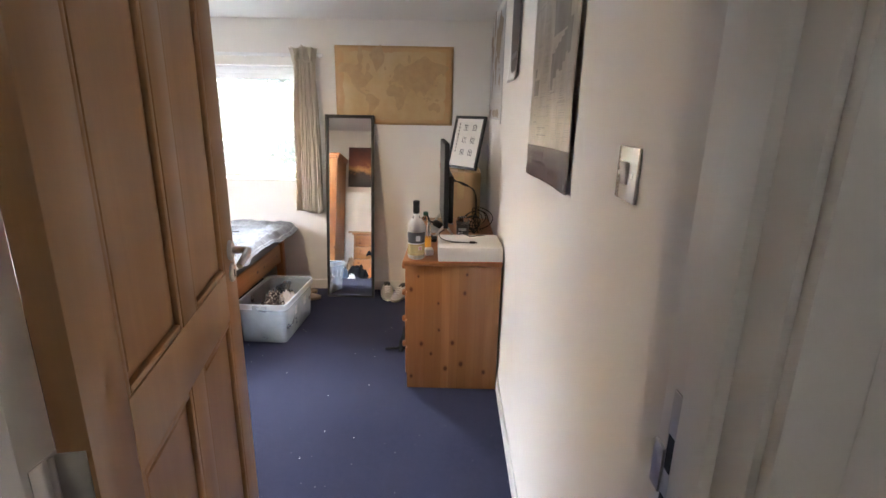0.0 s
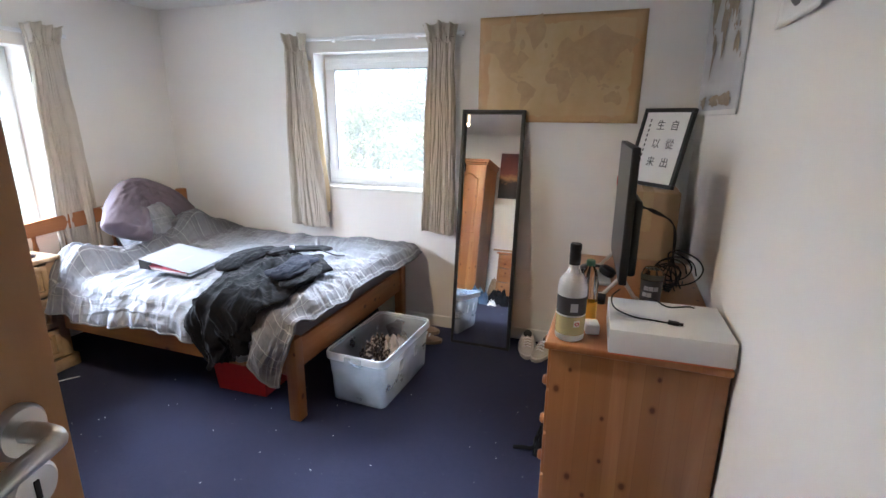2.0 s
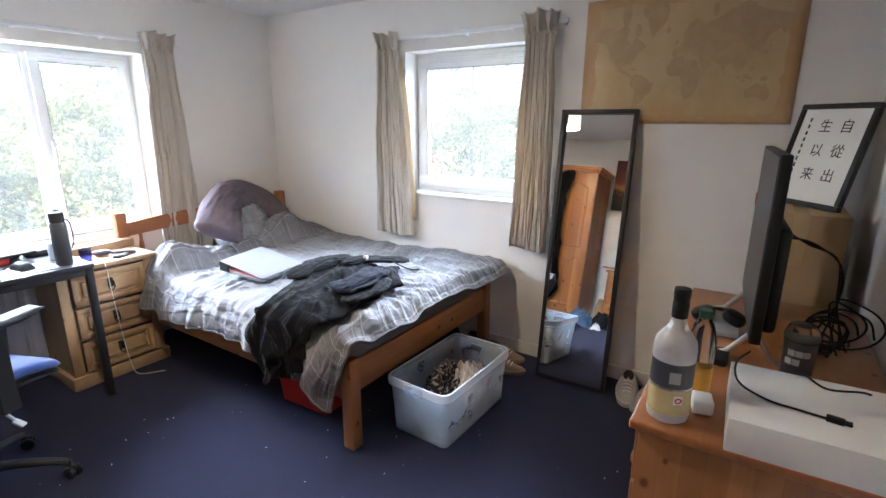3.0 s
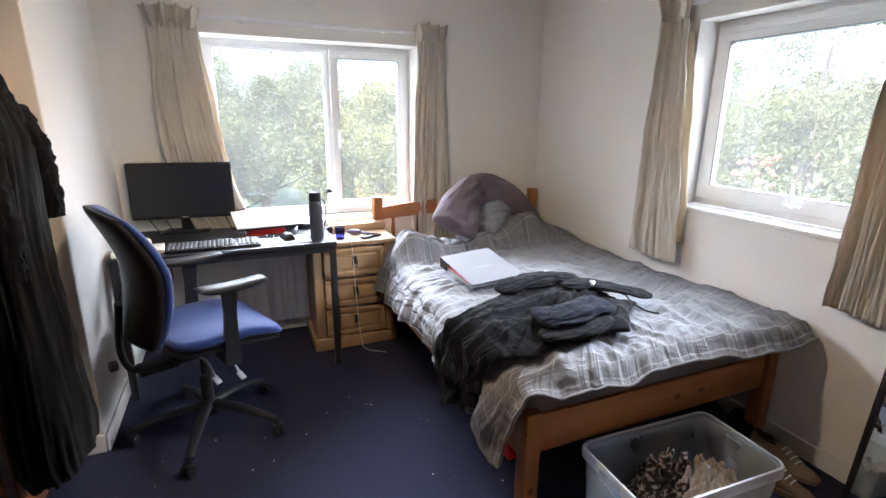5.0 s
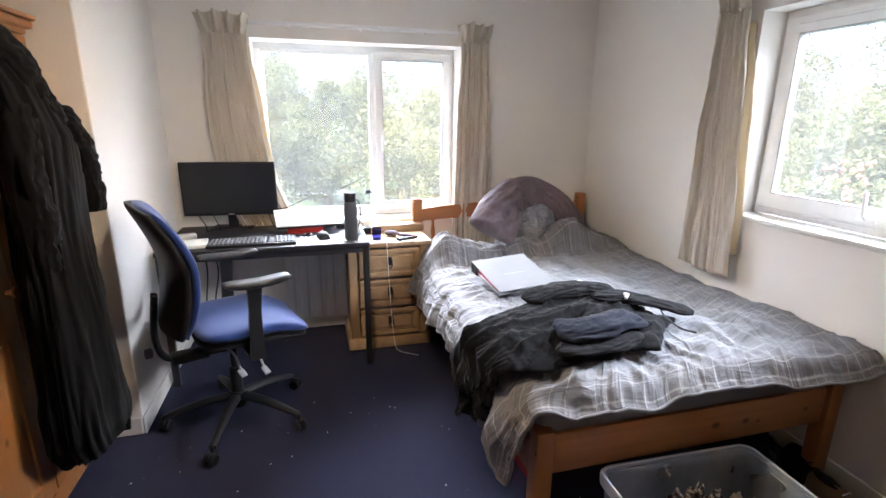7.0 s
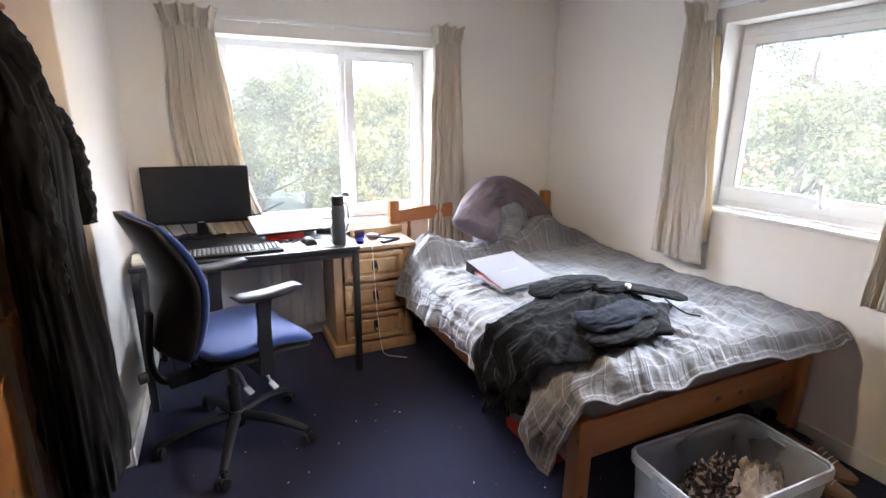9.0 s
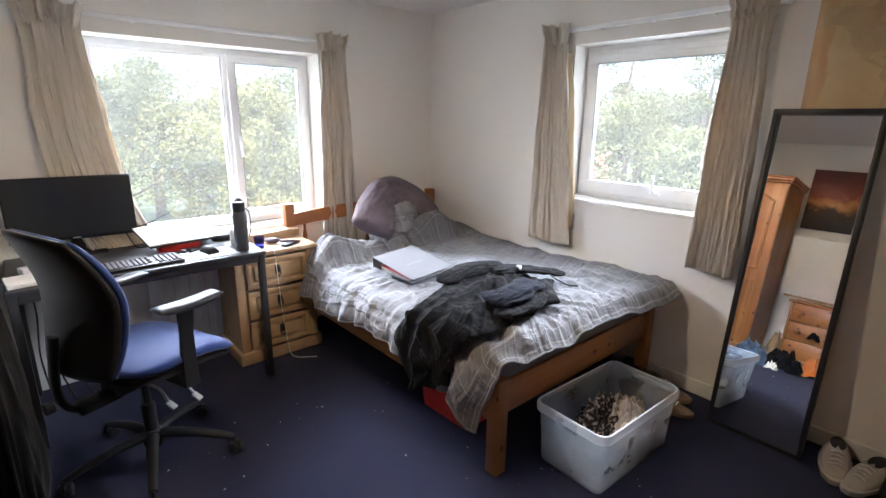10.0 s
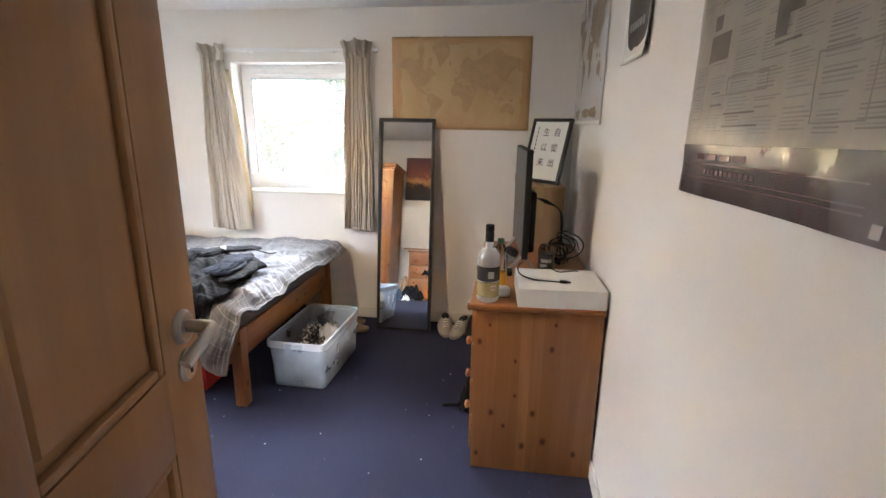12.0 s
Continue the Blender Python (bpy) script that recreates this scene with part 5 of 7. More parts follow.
def old_map_mat():
    m = Mat("aged_map_paper", (0.5, 0.33, 0.15), 0.38)
    co = m.coords()
    a = m.ramp(m.noise(4.5, 5, 0.6, co), [(0.3, (0.48, 0.325, 0.155)), (0.5, (0.53, 0.38, 0.195)), (0.7, (0.57, 0.43, 0.24))])
    ex = m.math("ABSOLUTE", m.math("DIVIDE", m.axis(co, 0), 0.4625))
    ez = m.math("ABSOLUTE", m.math("DIVIDE", m.math("ADD", m.axis(co, 2), 0.295), 0.295))
    edge = m.ramp(m.math("ADD", m.math("MAXIMUM", ex, ez), m.math("MULTIPLY", m.noise(7, 4, 0.6, co), 0.25)), [(0.98, (0, 0, 0)), (1.22, (1, 1, 1))])
    m.color(m.mix(m.math("MULTIPLY", edge, m.ramp(m.noise(2.2, 3, 0.6, co), [(0.4, (0.08, 0.08, 0.08)), (0.62, (0.62, 0.62, 0.62))])), a, (0.47, 0.225, 0.08)))
    m.bump(m.noise(6, 3), 0.2, 0.02)
    return m.m


def land_mat(name, a, b):
    m = Mat(name, a, 0.4)
    m.color(m.mix(m.ramp(m.noise(17, 5, 0.7), [(0.35, (0, 0, 0)), (0.65, (1, 1, 1))]), a, b))
    return m.m


NORTH_AMERICA = [(-166, 66), (-156, 71), (-128, 70), (-110, 68), (-95, 71), (-88, 67), (-94, 60), (-82, 55), (-78, 61), (-70, 60), (-62, 56), (-56, 52), (-65, 46), (-71, 42), (-76, 36), (-81, 31), (-80, 26), (-84, 30), (-90, 29), (-97, 27), (-97, 20), (-91, 19), (-88, 16), (-83, 12), (-79, 9), (-80, 6), (-88, 11), (-96, 14), (-105, 20), (-113, 29), (-117, 33), (-124, 41), (-125, 49), (-136, 58), (-150, 60), (-162, 57)]
SOUTH_AMERICA = [(-78, 8), (-72, 12), (-62, 10), (-51, 4), (-44, -2), (-35, -7), (-39, -14), (-41, -22), (-48, -27), (-54, -34), (-58, -38), (-63, -41), (-66, -47), (-69, -54), (-74, -51), (-73, -40), (-71, -30), (-70, -18), (-76, -14), (-81, -5), (-79, 1)]
GREENLAND = [(-68, 77), (-55, 81), (-30, 82), (-20, 77), (-24, 71), (-40, 64), (-45, 60), (-52, 66), (-55, 71)]
AFRICA = [(-6, 35), (10, 37), (11, 33), (20, 31), (32, 31), (37, 22), (43, 12), (51, 12), (43, 1), (39, -7), (40, -15), (35, -23), (31, -30), (20, -35), (17, -30), (12, -17), (13, -7), (9, 1), (8, 5), (-4, 5), (-9, 5), (-16, 12), (-17, 21), (-10, 30)]
EUROPE_ASIA = [(-9, 43), (-1, 47), (5, 52), (9, 57), (6, 61), (15, 68), (28, 71), (41, 67), (55, 69), (75, 73), (104, 77), (130, 72), (160, 70), (179, 67), (165, 60), (160, 54), (155, 60), (140, 55), (131, 43), (127, 37), (121, 40), (121, 30), (110, 20), (108, 12), (103, 10), (103, 2), (98, 10), (94, 17), (88, 22), (80, 15), (77, 8), (73, 18), (66, 25), (56, 27), (60, 22), (52, 16), (44, 13), (36, 28), (36, 36), (27, 37), (23, 37), (19, 42), (10, 44), (0, 41), (-2, 37), (-9, 37)]
AUSTRALIA = [(114, -22), (122, -18), (130, -12), (136, -12), (140, -17), (143, -11), (147, -19), (153, -26), (150, -37), (143, -39), (138, -34), (131, -32), (118, -35), (115, -32)]
ISLANDS = [(-3, 54, 3), (-19, 65, 4), (138, 36, 4), (143, 43, 2), (113, 0, 6), (102, -1, 5), (120, -3, 4), (141, -5, 6), (110, -7, 4), (122, 12, 4), (47, -19, 4), (172, -42, 4), (-78, 21, 4), (-71, 19, 3), (-72, 66, 7), (-95, 76, 9), (81, 7, 2), (55, 74, 5)]


def coastline(loop, lon0, equator, per_radian, y, seed):
    """A flat printed land: its outline on a Mercator grid, with a ragged coast."""
    out = []
    for (a, b), (c, d) in zip(loop, loop[1:] + loop[:1]):
        for k in range(5):
            t = k / 5
            lon, lat = a + (c - a) * t, b + (d - b) * t
            lon += 0.7 * fbm(lon * 0.35, lat * 0.35, seed)
            lat += 0.6 * fbm(lon * 0.35, lat * 0.35, seed + 7.0)
            out.append((radians(lon - lon0) * per_radian, y, equator + per_radian * math.log(math.tan(math.pi / 4 + radians(lat) / 2))))
    flat = [Vector((px, pz)) for px, _, pz in out]
    vs, _, fs = geometry.delaunay_2d_cdt(flat, [], [list(range(len(flat)))], 1, 1e-5)[:3]
    bm = bmesh.new()
    made = [bm.verts.new((v.x, y, v.y)) for v in vs]
    for tri in fs:
        bm.faces.new([made[k] for k in tri])
    return bm


def continents(parent, lon0, equator, per_radian, material, y):
    for i, loop in enumerate((NORTH_AMERICA, SOUTH_AMERICA, GREENLAND, AFRICA, EUROPE_ASIA, AUSTRALIA)):
        part("landmass", coastline(loop, lon0, equator, per_radian, y - 0.0003 * i, 1.3 + i), material, parent, smooth=None)
    for i, (lon, lat, r) in enumerate(ISLANDS):
        loop = [(lon + r * math.cos(k * 1.05), lat + 0.7 * r * math.sin(k * 1.05)) for k in range(6)]
        part("island", coastline(loop, lon0, equator, per_radian, y - 0.002 - 0.0001 * i, lon * 0.1), material, parent, smooth=None)


def world_map():
    w, h = 0.925, 0.59
    p = thing("world_map", pose(-0.565, YF, 2.005), "antique style brown world map poster on the wall", "map")
    part("paper", poster_sheet(w, h, 0.004, 2.0), old_map_mat(), p, smooth=180)
    continents(p, 8.0, -0.385, 0.146, land_mat("map_land", (0.425, 0.295, 0.152), (0.485, 0.345, 0.182)), -0.0095)


world_map()


def white_map():
    w, h = 1.02, 0.67
    p = thing("wall_map", pose(XR, 3.555, 2.13, 0, 0, -90), "white world map poster with brown continents", "map")
    part("paper", poster_sheet(w, h, 0.003, 4.0), plain("map_white", (0.55, 0.55, 0.56), 0.42, 0, 0.08, 8), p, smooth=180)
    part("strip", bm_box(-w / 2, w / 2, -0.0105, -0.0095, -h + 0.001, -h + 0.02), PAPER, p, "white lower margin")
    ochre = land_mat("map_ochre", (0.20, 0.13, 0.06), (0.30, 0.22, 0.14))
    continents(p, 10.0, -0.34, 0.158, ochre, -0.0085)
    for cx, rx in ((-0.28, 0.10), (0.02, 0.14), (0.26, 0.13)):
        part("polar_coast", blob(cx, -0.61, rx, 0.022, cx + 4.0, -0.0112, 0.6, 50), ochre, p, smooth=None)


white_map()


def film_poster():
    w, h = 0.33, 0.47
    p = thing("poster", pose(XR, 2.48, 2.14, 0, 0, -90), "small dark poster with white border", "poster")
    part("paper", poster_sheet(w, h, 0.002, 6.0, 0.01), PAPER, p, smooth=180)
    part("print", bm_box(-w / 2 + 0.016, w / 2 - 0.016, -0.0085, -0.006, -h + 0.03, -0.016), plain("dark_print_grey", (0.05, 0.045, 0.045), 0.35, 0, 0.3, 12), p, "dark grey printed picture")
    for k in range(6):
        part("lettering", bm_box(-0.10 + 0.034 * k, -0.078 + 0.034 * k, -0.0092, -0.0084, -h + 0.10, -h + 0.125), GREYPL, p)


film_poster()


def news_mat():
    m = Mat("newsprint", (0.36, 0.34, 0.3), 0.3)
    co = m.coords()
    m.color(m.mix(m.noise(9, 5, 0.6, co), (0.30, 0.268, 0.225), (0.39, 0.352, 0.30)))
    m.bump(m.noise(5.5, 3), 0.5, 0.02)
    m.set("Specular IOR Level", 0.3)
    return m.m


def newspaper():
    w, h = 0.65, 0.90
    p = thing("poster", pose(XR, 1.535, 2.215, 0, 0, -90), "glossy newspaper front page poster with a dark lower band", "poster")

    def f(u, v, off=0.0):
        bow = 0.005 + 0.004 * math.sin(2.2 * math.pi * u + 0.6) * (0.4 + v) + 0.008 * fbm(u * 2, v * 2.5, 3.0)
        return ((u - 0.5) * w, -abs(bow) - 0.003 - off, -v * h + 0.02 * u * v)
    part("paper", sheet(f, 40, 40, 0.0006), news_mat(), p, smooth=180)

    def patch(u0, u1, v0, v1, name, material, off=0.0016, label=""):
        part(name, sheet(lambda u, v: f(u0 + (u1 - u0) * u, v0 + (v1 - v0) * v, off), int(40 * (u1 - u0)) + 2, int(40 * (v1 - v0)) + 2), material, p, label, 180)

    darkb = plain("dark_maroon_print", (0.05, 0.026, 0.03), 0.22, 0, 0.35, 9)
    ink = plain("faded_ink", (0.2, 0.18, 0.15), 0.3, 0, 0.2, 30)
    patch(0.0, 1.0, 0.885, 1.0, "print_band", darkb, 0.0016, "dark maroon picture band")
    dark = plain("dark_newsprint_picture", (0.10, 0.085, 0.07), 0.3, 0, 0.4, 25)
    for a, b, c, d in ((0.14, 0.27, 0.655, 0.71), (0.15, 0.2, 0.615, 0.645), (0.5, 0.82, 0.38, 0.54)):
        patch(a, b, c, d, "picture", dark)
    rnd = random.Random(4)
    for col in range(7):
        u0 = 0.045 + col * 0.134
        v = 0.36
        while v < 0.862:
            hh = rnd.uniform(0.0045, 0.008)
            free = not (u0 < 0.29 and 0.6 < v < 0.715) and not (u0 > 0.42 and v < 0.645)
            if rnd.random() < 0.94 and free:
                patch(u0, u0 + rnd.uniform(0.07, 0.12), v, v + hh * 0.42, "text_line", ink if rnd.random() < 0.25 else plainline)
            v += hh * (1.0 if rnd.random() < 0.9 else 2.4)
    # a torn dark picture in seven steps, and outlined pictures
    for k in range(7):
        a = 0.49 + 0.056 * k
        patch(a, a + 0.057, 0.590 - 0.011 * k, 0.690 - 0.012 * k - 0.010 * (k % 3) + (0.012 if k == 0 else 0), "headline_picture", dark, 0.002)
    for a, b, c, d in ((0.05, 0.14, 0.755, 0.83), (0.3, 0.5, 0.75, 0.785), (0.70, 0.88, 0.745, 0.85), (0.04, 0.40, 0.38, 0.42)):
        for e0, e1, g0, g1 in ((a, b, c, c + 0.003), (a, b, d - 0.003, d), (a, a + 0.005, c, d), (b - 0.005, b, c, d)):
            patch(e0, e1, g0, g1, "picture_border", ink, 0.0036)
    for a, b, v in ((0.2, 0.26, 0.775), (0.2, 0.28, 0.80), (0.3, 0.46, 0.82), (0.3, 0.48, 0.845), (0.5, 0.62, 0.71)):
        patch(a, b, v, v + 0.004, "rule", dark, 0.0034)
    faint = plain("grey_maroon_print", (0.13, 0.09, 0.095), 0.25)
    for k in range(11):
        patch(0.22 + 0.028 * k, 0.24 + 0.028 * k, 0.938, 0.948, "letter", faint, 0.0024)
    for k in range(4):
        patch(0.16 + 0.08 * k, 0.21 + 0.085 * k, 0.905, 0.917, "letter", faint, 0.0024)
    for v in (0.925, 0.955, 0.965):
        patch(0.05, 0.93, v, v + 0.0025, "rule", faint, 0.0022)
    for u, v in ((0.02, 0.985), (0.97, 0.985)):
        patch(u - 0.012, u + 0.014, v - 0.012, v + 0.006, "tape", plain("clear_tape", (0.3, 0.29, 0.28), 0.1), 0.003, "strip of shiny tape")


plainline = plain("faint_ink", (0.245, 0.23, 0.2), 0.3, 0, 0.2, 30)
newspaper()


def light_switch():
    s = thing("light_switch", pose(XR, 0.825, 1.39, 0, 0, -90), "brushed steel light switch plate on the wall", "light switch")
    part("plate", bm_box(-0.045, 0.045, -0.007, 0, 0, 0.087, 0.003), plain("satin_plate", (0.7, 0.69, 0.66), 0.25, 0.6, 0.05), s)
    part("rocker", moved(bm_box(-0.012, 0.012, -0.006, 0.003, -0.018, 0.018, 0.003), pose(0, -0.007, 0.045, 8)), WHITEPL, s)
    for x in (-0.03, 0.03):
        part("screw", moved(lathe([(0.004, 0), (0.004, 0.0012), (0, 0.0016)], 12), pose(x, -0.007, 0.0435, 90)), STEEL, s)


light_switch()


# ---- storage box with clothes ----
def crumple(name, m, a, b, h, seed, material, label, category="clothes", n=44, rough=1.0):
    """A heap of crumpled cloth."""
    def f(u, v):
        x, y = 2 * u - 1, 2 * v - 1
        r = math.hypot(x, y)
        k = max(0, 1 - r ** 2.4 * 0.8)
        fold = abs(fbm(x * 2.2 + seed, y * 2.2, seed)) * 0.9 + 0.35 * abs(fbm(x * 5, y * 5 + seed, seed + 1))
        wx = 0.12 * fbm(x * 2, y * 2, seed + 5)
        return (x * a * (1 + wx), y * b * (1 + 0.12 * fbm(x * 2, y * 2, seed + 9)), h * k * (0.35 + rough * fold))
    return single(name, sheet(f, n, n, 0.003), material, m, label, category, "", 180)


def animal_print():
    m = Mat("animal_print_cloth", (0.4, 0.3, 0.22), 0.9)
    v = m.t.nodes.new("ShaderNodeTexNoise")
    m.wire(m.coords(), v.inputs["Vector"])
    v.inputs["Scale"].default_value, v.inputs["Detail"].default_value = 60, 3
    m.color(m.ramp(v.outputs["Fac"], [(0.44, (0.02, 0.015, 0.015)), (0.53, (0.09, 0.065, 0.05)), (0.6, (0.42, 0.36, 0.31))]))
    return m.m


def storage_box():
    hx, hy, h = 0.174, 0.297, 0.278
    b = thing("storage_box", pose(-1.325, 3.282, 0, 0, 0, -2), "clear plastic storage box half full of clothes", "storage box")
    mt = Mat("milky_plastic", (0.82, 0.88, 0.95), 0.3)
    mt.color(mt.mix(mt.ramp(mt.noise(9, 5, 0.65), [(0.45, (0, 0, 0)), (0.75, (1, 1, 1))]), (0.78, 0.85, 0.93), (0.9, 0.94, 0.98)))
    tl = mt.t.nodes.new("ShaderNodeBsdfTranslucent")
    tl.inputs[0].default_value = (0.88, 0.93, 0.98, 1)
    tp = mt.t.nodes.new("ShaderNodeBsdfTransparent")
    tp.inputs[0].default_value = (0.92, 0.96, 1.0, 1)
    m1, m2 = mt.t.nodes.new("ShaderNodeMixShader"), mt.t.nodes.new("ShaderNodeMixShader")
    m1.inputs[0].default_value = 0.42
    mt.wire(mt.ramp(mt.noise(6, 4), [(0.3, (0.66, 0.66, 0.66)), (0.7, (0.76, 0.76, 0.76))]), m2.inputs[0])
    mt.wire(mt.b.outputs[0], m1.inputs[1]), mt.wire(tl.outputs[0], m1.inputs[2])
    mt.wire(m1.outputs[0], m2.inputs[1]), mt.wire(tp.outputs[0], m2.inputs[2])
    mt.wire(m2.outputs[0], mt.t.nodes["Material Output"].inputs[0])

    def rr(ax, ay, r, z):
        out = []
        for cx, cy, a0 in ((ax - r, ay - r, 0), (-ax + r, ay - r, 90), (-ax + r, -ay + r, 180), (ax - r, -ay + r, 270)):
            for k in range(6):
                a = radians(a0 + 18 * k)
                out.append((cx + r * math.cos(a), cy + r * math.sin(a), z))
        return out

    outer = [rr(hx * 0.86, hy * 0.90, 0.03, 0.0), rr(hx * 0.88, hy * 0.915, 0.035, 0.006), rr(hx * 0.885, hy * 0.918, 0.035, 0.03), rr(hx * 0.915, hy * 0.937, 0.037, h * 0.55), rr(hx * 0.925, hy * 0.945, 0.038, h * 0.56), rr(hx * 0.95, hy * 0.962, 0.04, h - 0.04),
             rr(hx - 0.002, hy - 0.002, 0.045, h - 0.036), rr(hx, hy, 0.045, h - 0.030), rr(hx, hy, 0.045, h - 0.006), rr(hx - 0.005, hy - 0.005, 0.042, h)]
    inner = [rr(hx - 0.009, hy - 0.009, 0.040, h - 0.001), rr(hx - 0.010, hy - 0.010, 0.040, h - 0.007), rr(hx - 0.016, hy - 0.016, 0.036, h - 0.008), rr(hx * 0.935, hy * 0.948, 0.037, h - 0.04), rr(hx * 0.865, hy * 0.905, 0.035, 0.03), rr(hx * 0.84, hy * 0.885, 0.028, 0.006)]
    part("tub", loft(outer + inner), mt.m, b, "milky translucent plastic tub", 50)
    rim = Mat("milky_plastic_rim", (0.75, 0.81, 0.88), 0.28)
    rt = rim.t.nodes.new("ShaderNodeBsdfTransparent")
    rx = rim.t.nodes.new("ShaderNodeMixShader")
    rx.inputs[0].default_value = 0.3
    rim.wire(rim.b.outputs[0], rx.inputs[1]), rim.wire(rt.outputs[0], rx.inputs[2])
    rim.wire(rx.outputs[0], rim.t.nodes["Material Output"].inputs[0])
    band = loft([rr(hx * 0.955, hy * 0.967, 0.042, h - 0.034), rr(hx + 0.003, hy + 0.003, 0.048, h - 0.034), rr(hx + 0.004, hy + 0.004, 0.048, h - 0.008), rr(hx - 0.001, hy - 0.001, 0.045, h + 0.003), rr(hx - 0.008, hy - 0.008, 0.041, h + 0.003), rr(hx - 0.009, hy - 0.009, 0.041, h + 0.0005)])
    bmesh.ops.delete(band, geom=[q for q in band.faces if len(q.verts) > 6], context="FACES_ONLY")
    part("rim", band, rim.m, b, "thick pale plastic rim", 50)
    for x in (-0.09, 0.09):
        part("sticker", moved(bm_box(-0.001, 0.001, -0.02, 0.02, -0.03, 0.03, 0.0005), pose(hx * 0.955, x, 0.17, 0, 4.5, 0)), plain("grey_sticker", (0.4, 0.4, 0.4), 0.6), b, "faded grey sticker")
    for s in (-1, 1):
        part("clip", bm_box(-0.05, 0.05, s * (hy + 0.003) - 0.006, s * (hy + 0.003) + 0.006, h - 0.05, h - 0.003, 0.004), mt.m, b)


storage_box()
BX, BY = -1.325, 3.285
crumple("clothes", pose(BX, BY, 0.012), 0.118, 0.225, 0.13, 2.0, NAVYCLOTH, "crumpled navy clothes at the bottom of the storage box")
crumple("scarf", pose(BX - 0.03, BY - 0.02, 0.085), 0.10, 0.13, 0.17, 5.0, animal_print(), "crumpled animal print scarf in the storage box", "scarf", 50, 1.3)
crumple("sock", pose(BX + 0.05, BY + 0.06, 0.11), 0.09, 0.11, 0.14, 8.0, cloth("cream_knit", (0.62, 0.56, 0.52), 0.15), "cream knitted socks in the storage box", "socks", 36, 1.0)
crumple("cap", pose(BX + 0.01, BY + 0.17, 0.09), 0.10, 0.09, 0.13, 11.0, cloth("beige_cotton", (0.42, 0.35, 0.28), 0.15), "beige cotton garment in the storage box", "clothes", 36, 1.0)

# red crate under the bed
rc = thing("crate", pose(-1.975, 3.015, 0, 0, 0, 2), "red plastic crate under the bed", "crate")
part("tub", loft([[(sx * a, sy * b, z) for sx, sy in ((-1, -1), (1, -1), (1, 1), (-1, 1))] for a, b, z in ((0.15, 0.12, 0), (0.165, 0.135, 0.19), (0.175, 0.145, 0.19), (0.175, 0.145, 0.205), (0.16, 0.13, 0.205), (0.145, 0.115, 0.01))]), RED, rc, smooth=20)
part("contents", bm_box(-0.13, 0.13, -0.1, 0.1, 0.012, 0.15, 0.02), NAVYCLOTH, rc)


# ---- shoes ----
def shoe(m, upper, sole, label, laces=True, group="shoes by the mirror"):
    """A low lace-up shoe, toe along -y."""
    s = thing("shoe", m, label, "shoe", group)
    L = 0.27

    def outline(t):
        """Half width along the shoe, t from heel (0) to toe (1)."""
        return 0.036 + 0.012 * math.sin(math.pi * min(1, t * 1.25)) + 0.006 * math.sin(math.pi * t) - 0.02 * max(0, t - 0.86) / 0.14 - 0.012 * max(0, 0.08 - t) / 0.08

    n = 22
    rings = []
    for i in range(n + 1):
        t = i / n
        w = outline(t)
        top = 0.085 - 0.012 * t if t < 0.42 else 0.08 - 0.06 * ((t - 0.42) / 0.58) ** 0.9
        if i == 0 or i == n:
            w *= 0.55
            top *= 0.75
        y = 0.5 * L - t * L
        ring = []
        for k in range(13):
            a = math.pi * k / 12
            ring.append((-w * math.cos(a) * (1.0 if math.sin(a) < 0.4 else 0.97), y, 0.018 + (top - 0.018) * math.sin(a) ** 0.75))
        ring.append((w * 0.9, y, 0.012)), ring.append((-w * 0.9, y, 0.012))
        rings.append(ring)
    part("upper", loft(rings), upper, s, smooth=70)
    sr = []
    for z, g in ((0, 0.0), (0.003, 0.004), (0.022, 0.005), (0.025, 0.002)):
        pts = []
        for i in range(n + 1):
            pts.append((outline(i / n) * (0.55 if i in (0, n) else 1) + g, 0.5 * L - i / n * L + (g if i == 0 else -g if i == n else 0), z))
        for i in range(n, -1, -1):
            pts.append((-outline(i / n) * (0.55 if i in (0, n) else 1) - g, 0.5 * L - i / n * L + (g if i == 0 else -g if i == n else 0), z))
        sr.append(pts)
    part("sole", loft(sr), sole, s)
    part("opening", moved(lathe([(0, 0), (1, 0), (1.08, -0.1), (0, -0.1)], 20), Matrix.Translation((0, 0.07, 0.083)) @ pose(0, 0, 0, 5) @ Matrix.Diagonal((0.026, 0.048, 0.02, 1))), BLACK, s, "dark shoe opening")
    if laces:
        for k in range(4):
            y, z = 0.0 - 0.019 * k, 0.083 - 0.0095 * k
            part("lace", tube([(-0.022, y, z - 0.006), (0, y - 0.004, z + 0.004), (0.022, y, z - 0.006)], 0.003, 6), WHITEPL if upper != BLACKSHOE else BLACK, s)
    return s


CANVAS = cloth("dirty_white_canvas", (0.40, 0.375, 0.335), 0.2)
BLACKSHOE = plain("black_leather", (0.015, 0.015, 0.016), 0.4)
RUBBER = plain("off_white_rubber", (0.45, 0.43, 0.40), 0.6)
SUEDE = cloth("tan_suede", (0.24, 0.17, 0.11), 0.15)
GUM = plain("gum_rubber", (0.25, 0.17, 0.1), 0.6)
shoe(pose(-0.62, 3.935, 0, 0, 0, 10), CANVAS, RUBBER, "worn white canvas trainer beside the mirror")
shoe(pose(-0.515, 3.91, 0, 0, 0, -16), CANVAS, RUBBER, "worn white canvas trainer with loose laces")
shoe(pose(-0.42, 3.935, 0, 0, 0, 4), BLACKSHOE, BLACK, "black leather shoe next to the chest")
shoe(pose(-0.33, 3.94, 0, 0, 0, -6), BLACKSHOE, BLACK, "black leather shoe next to the chest")
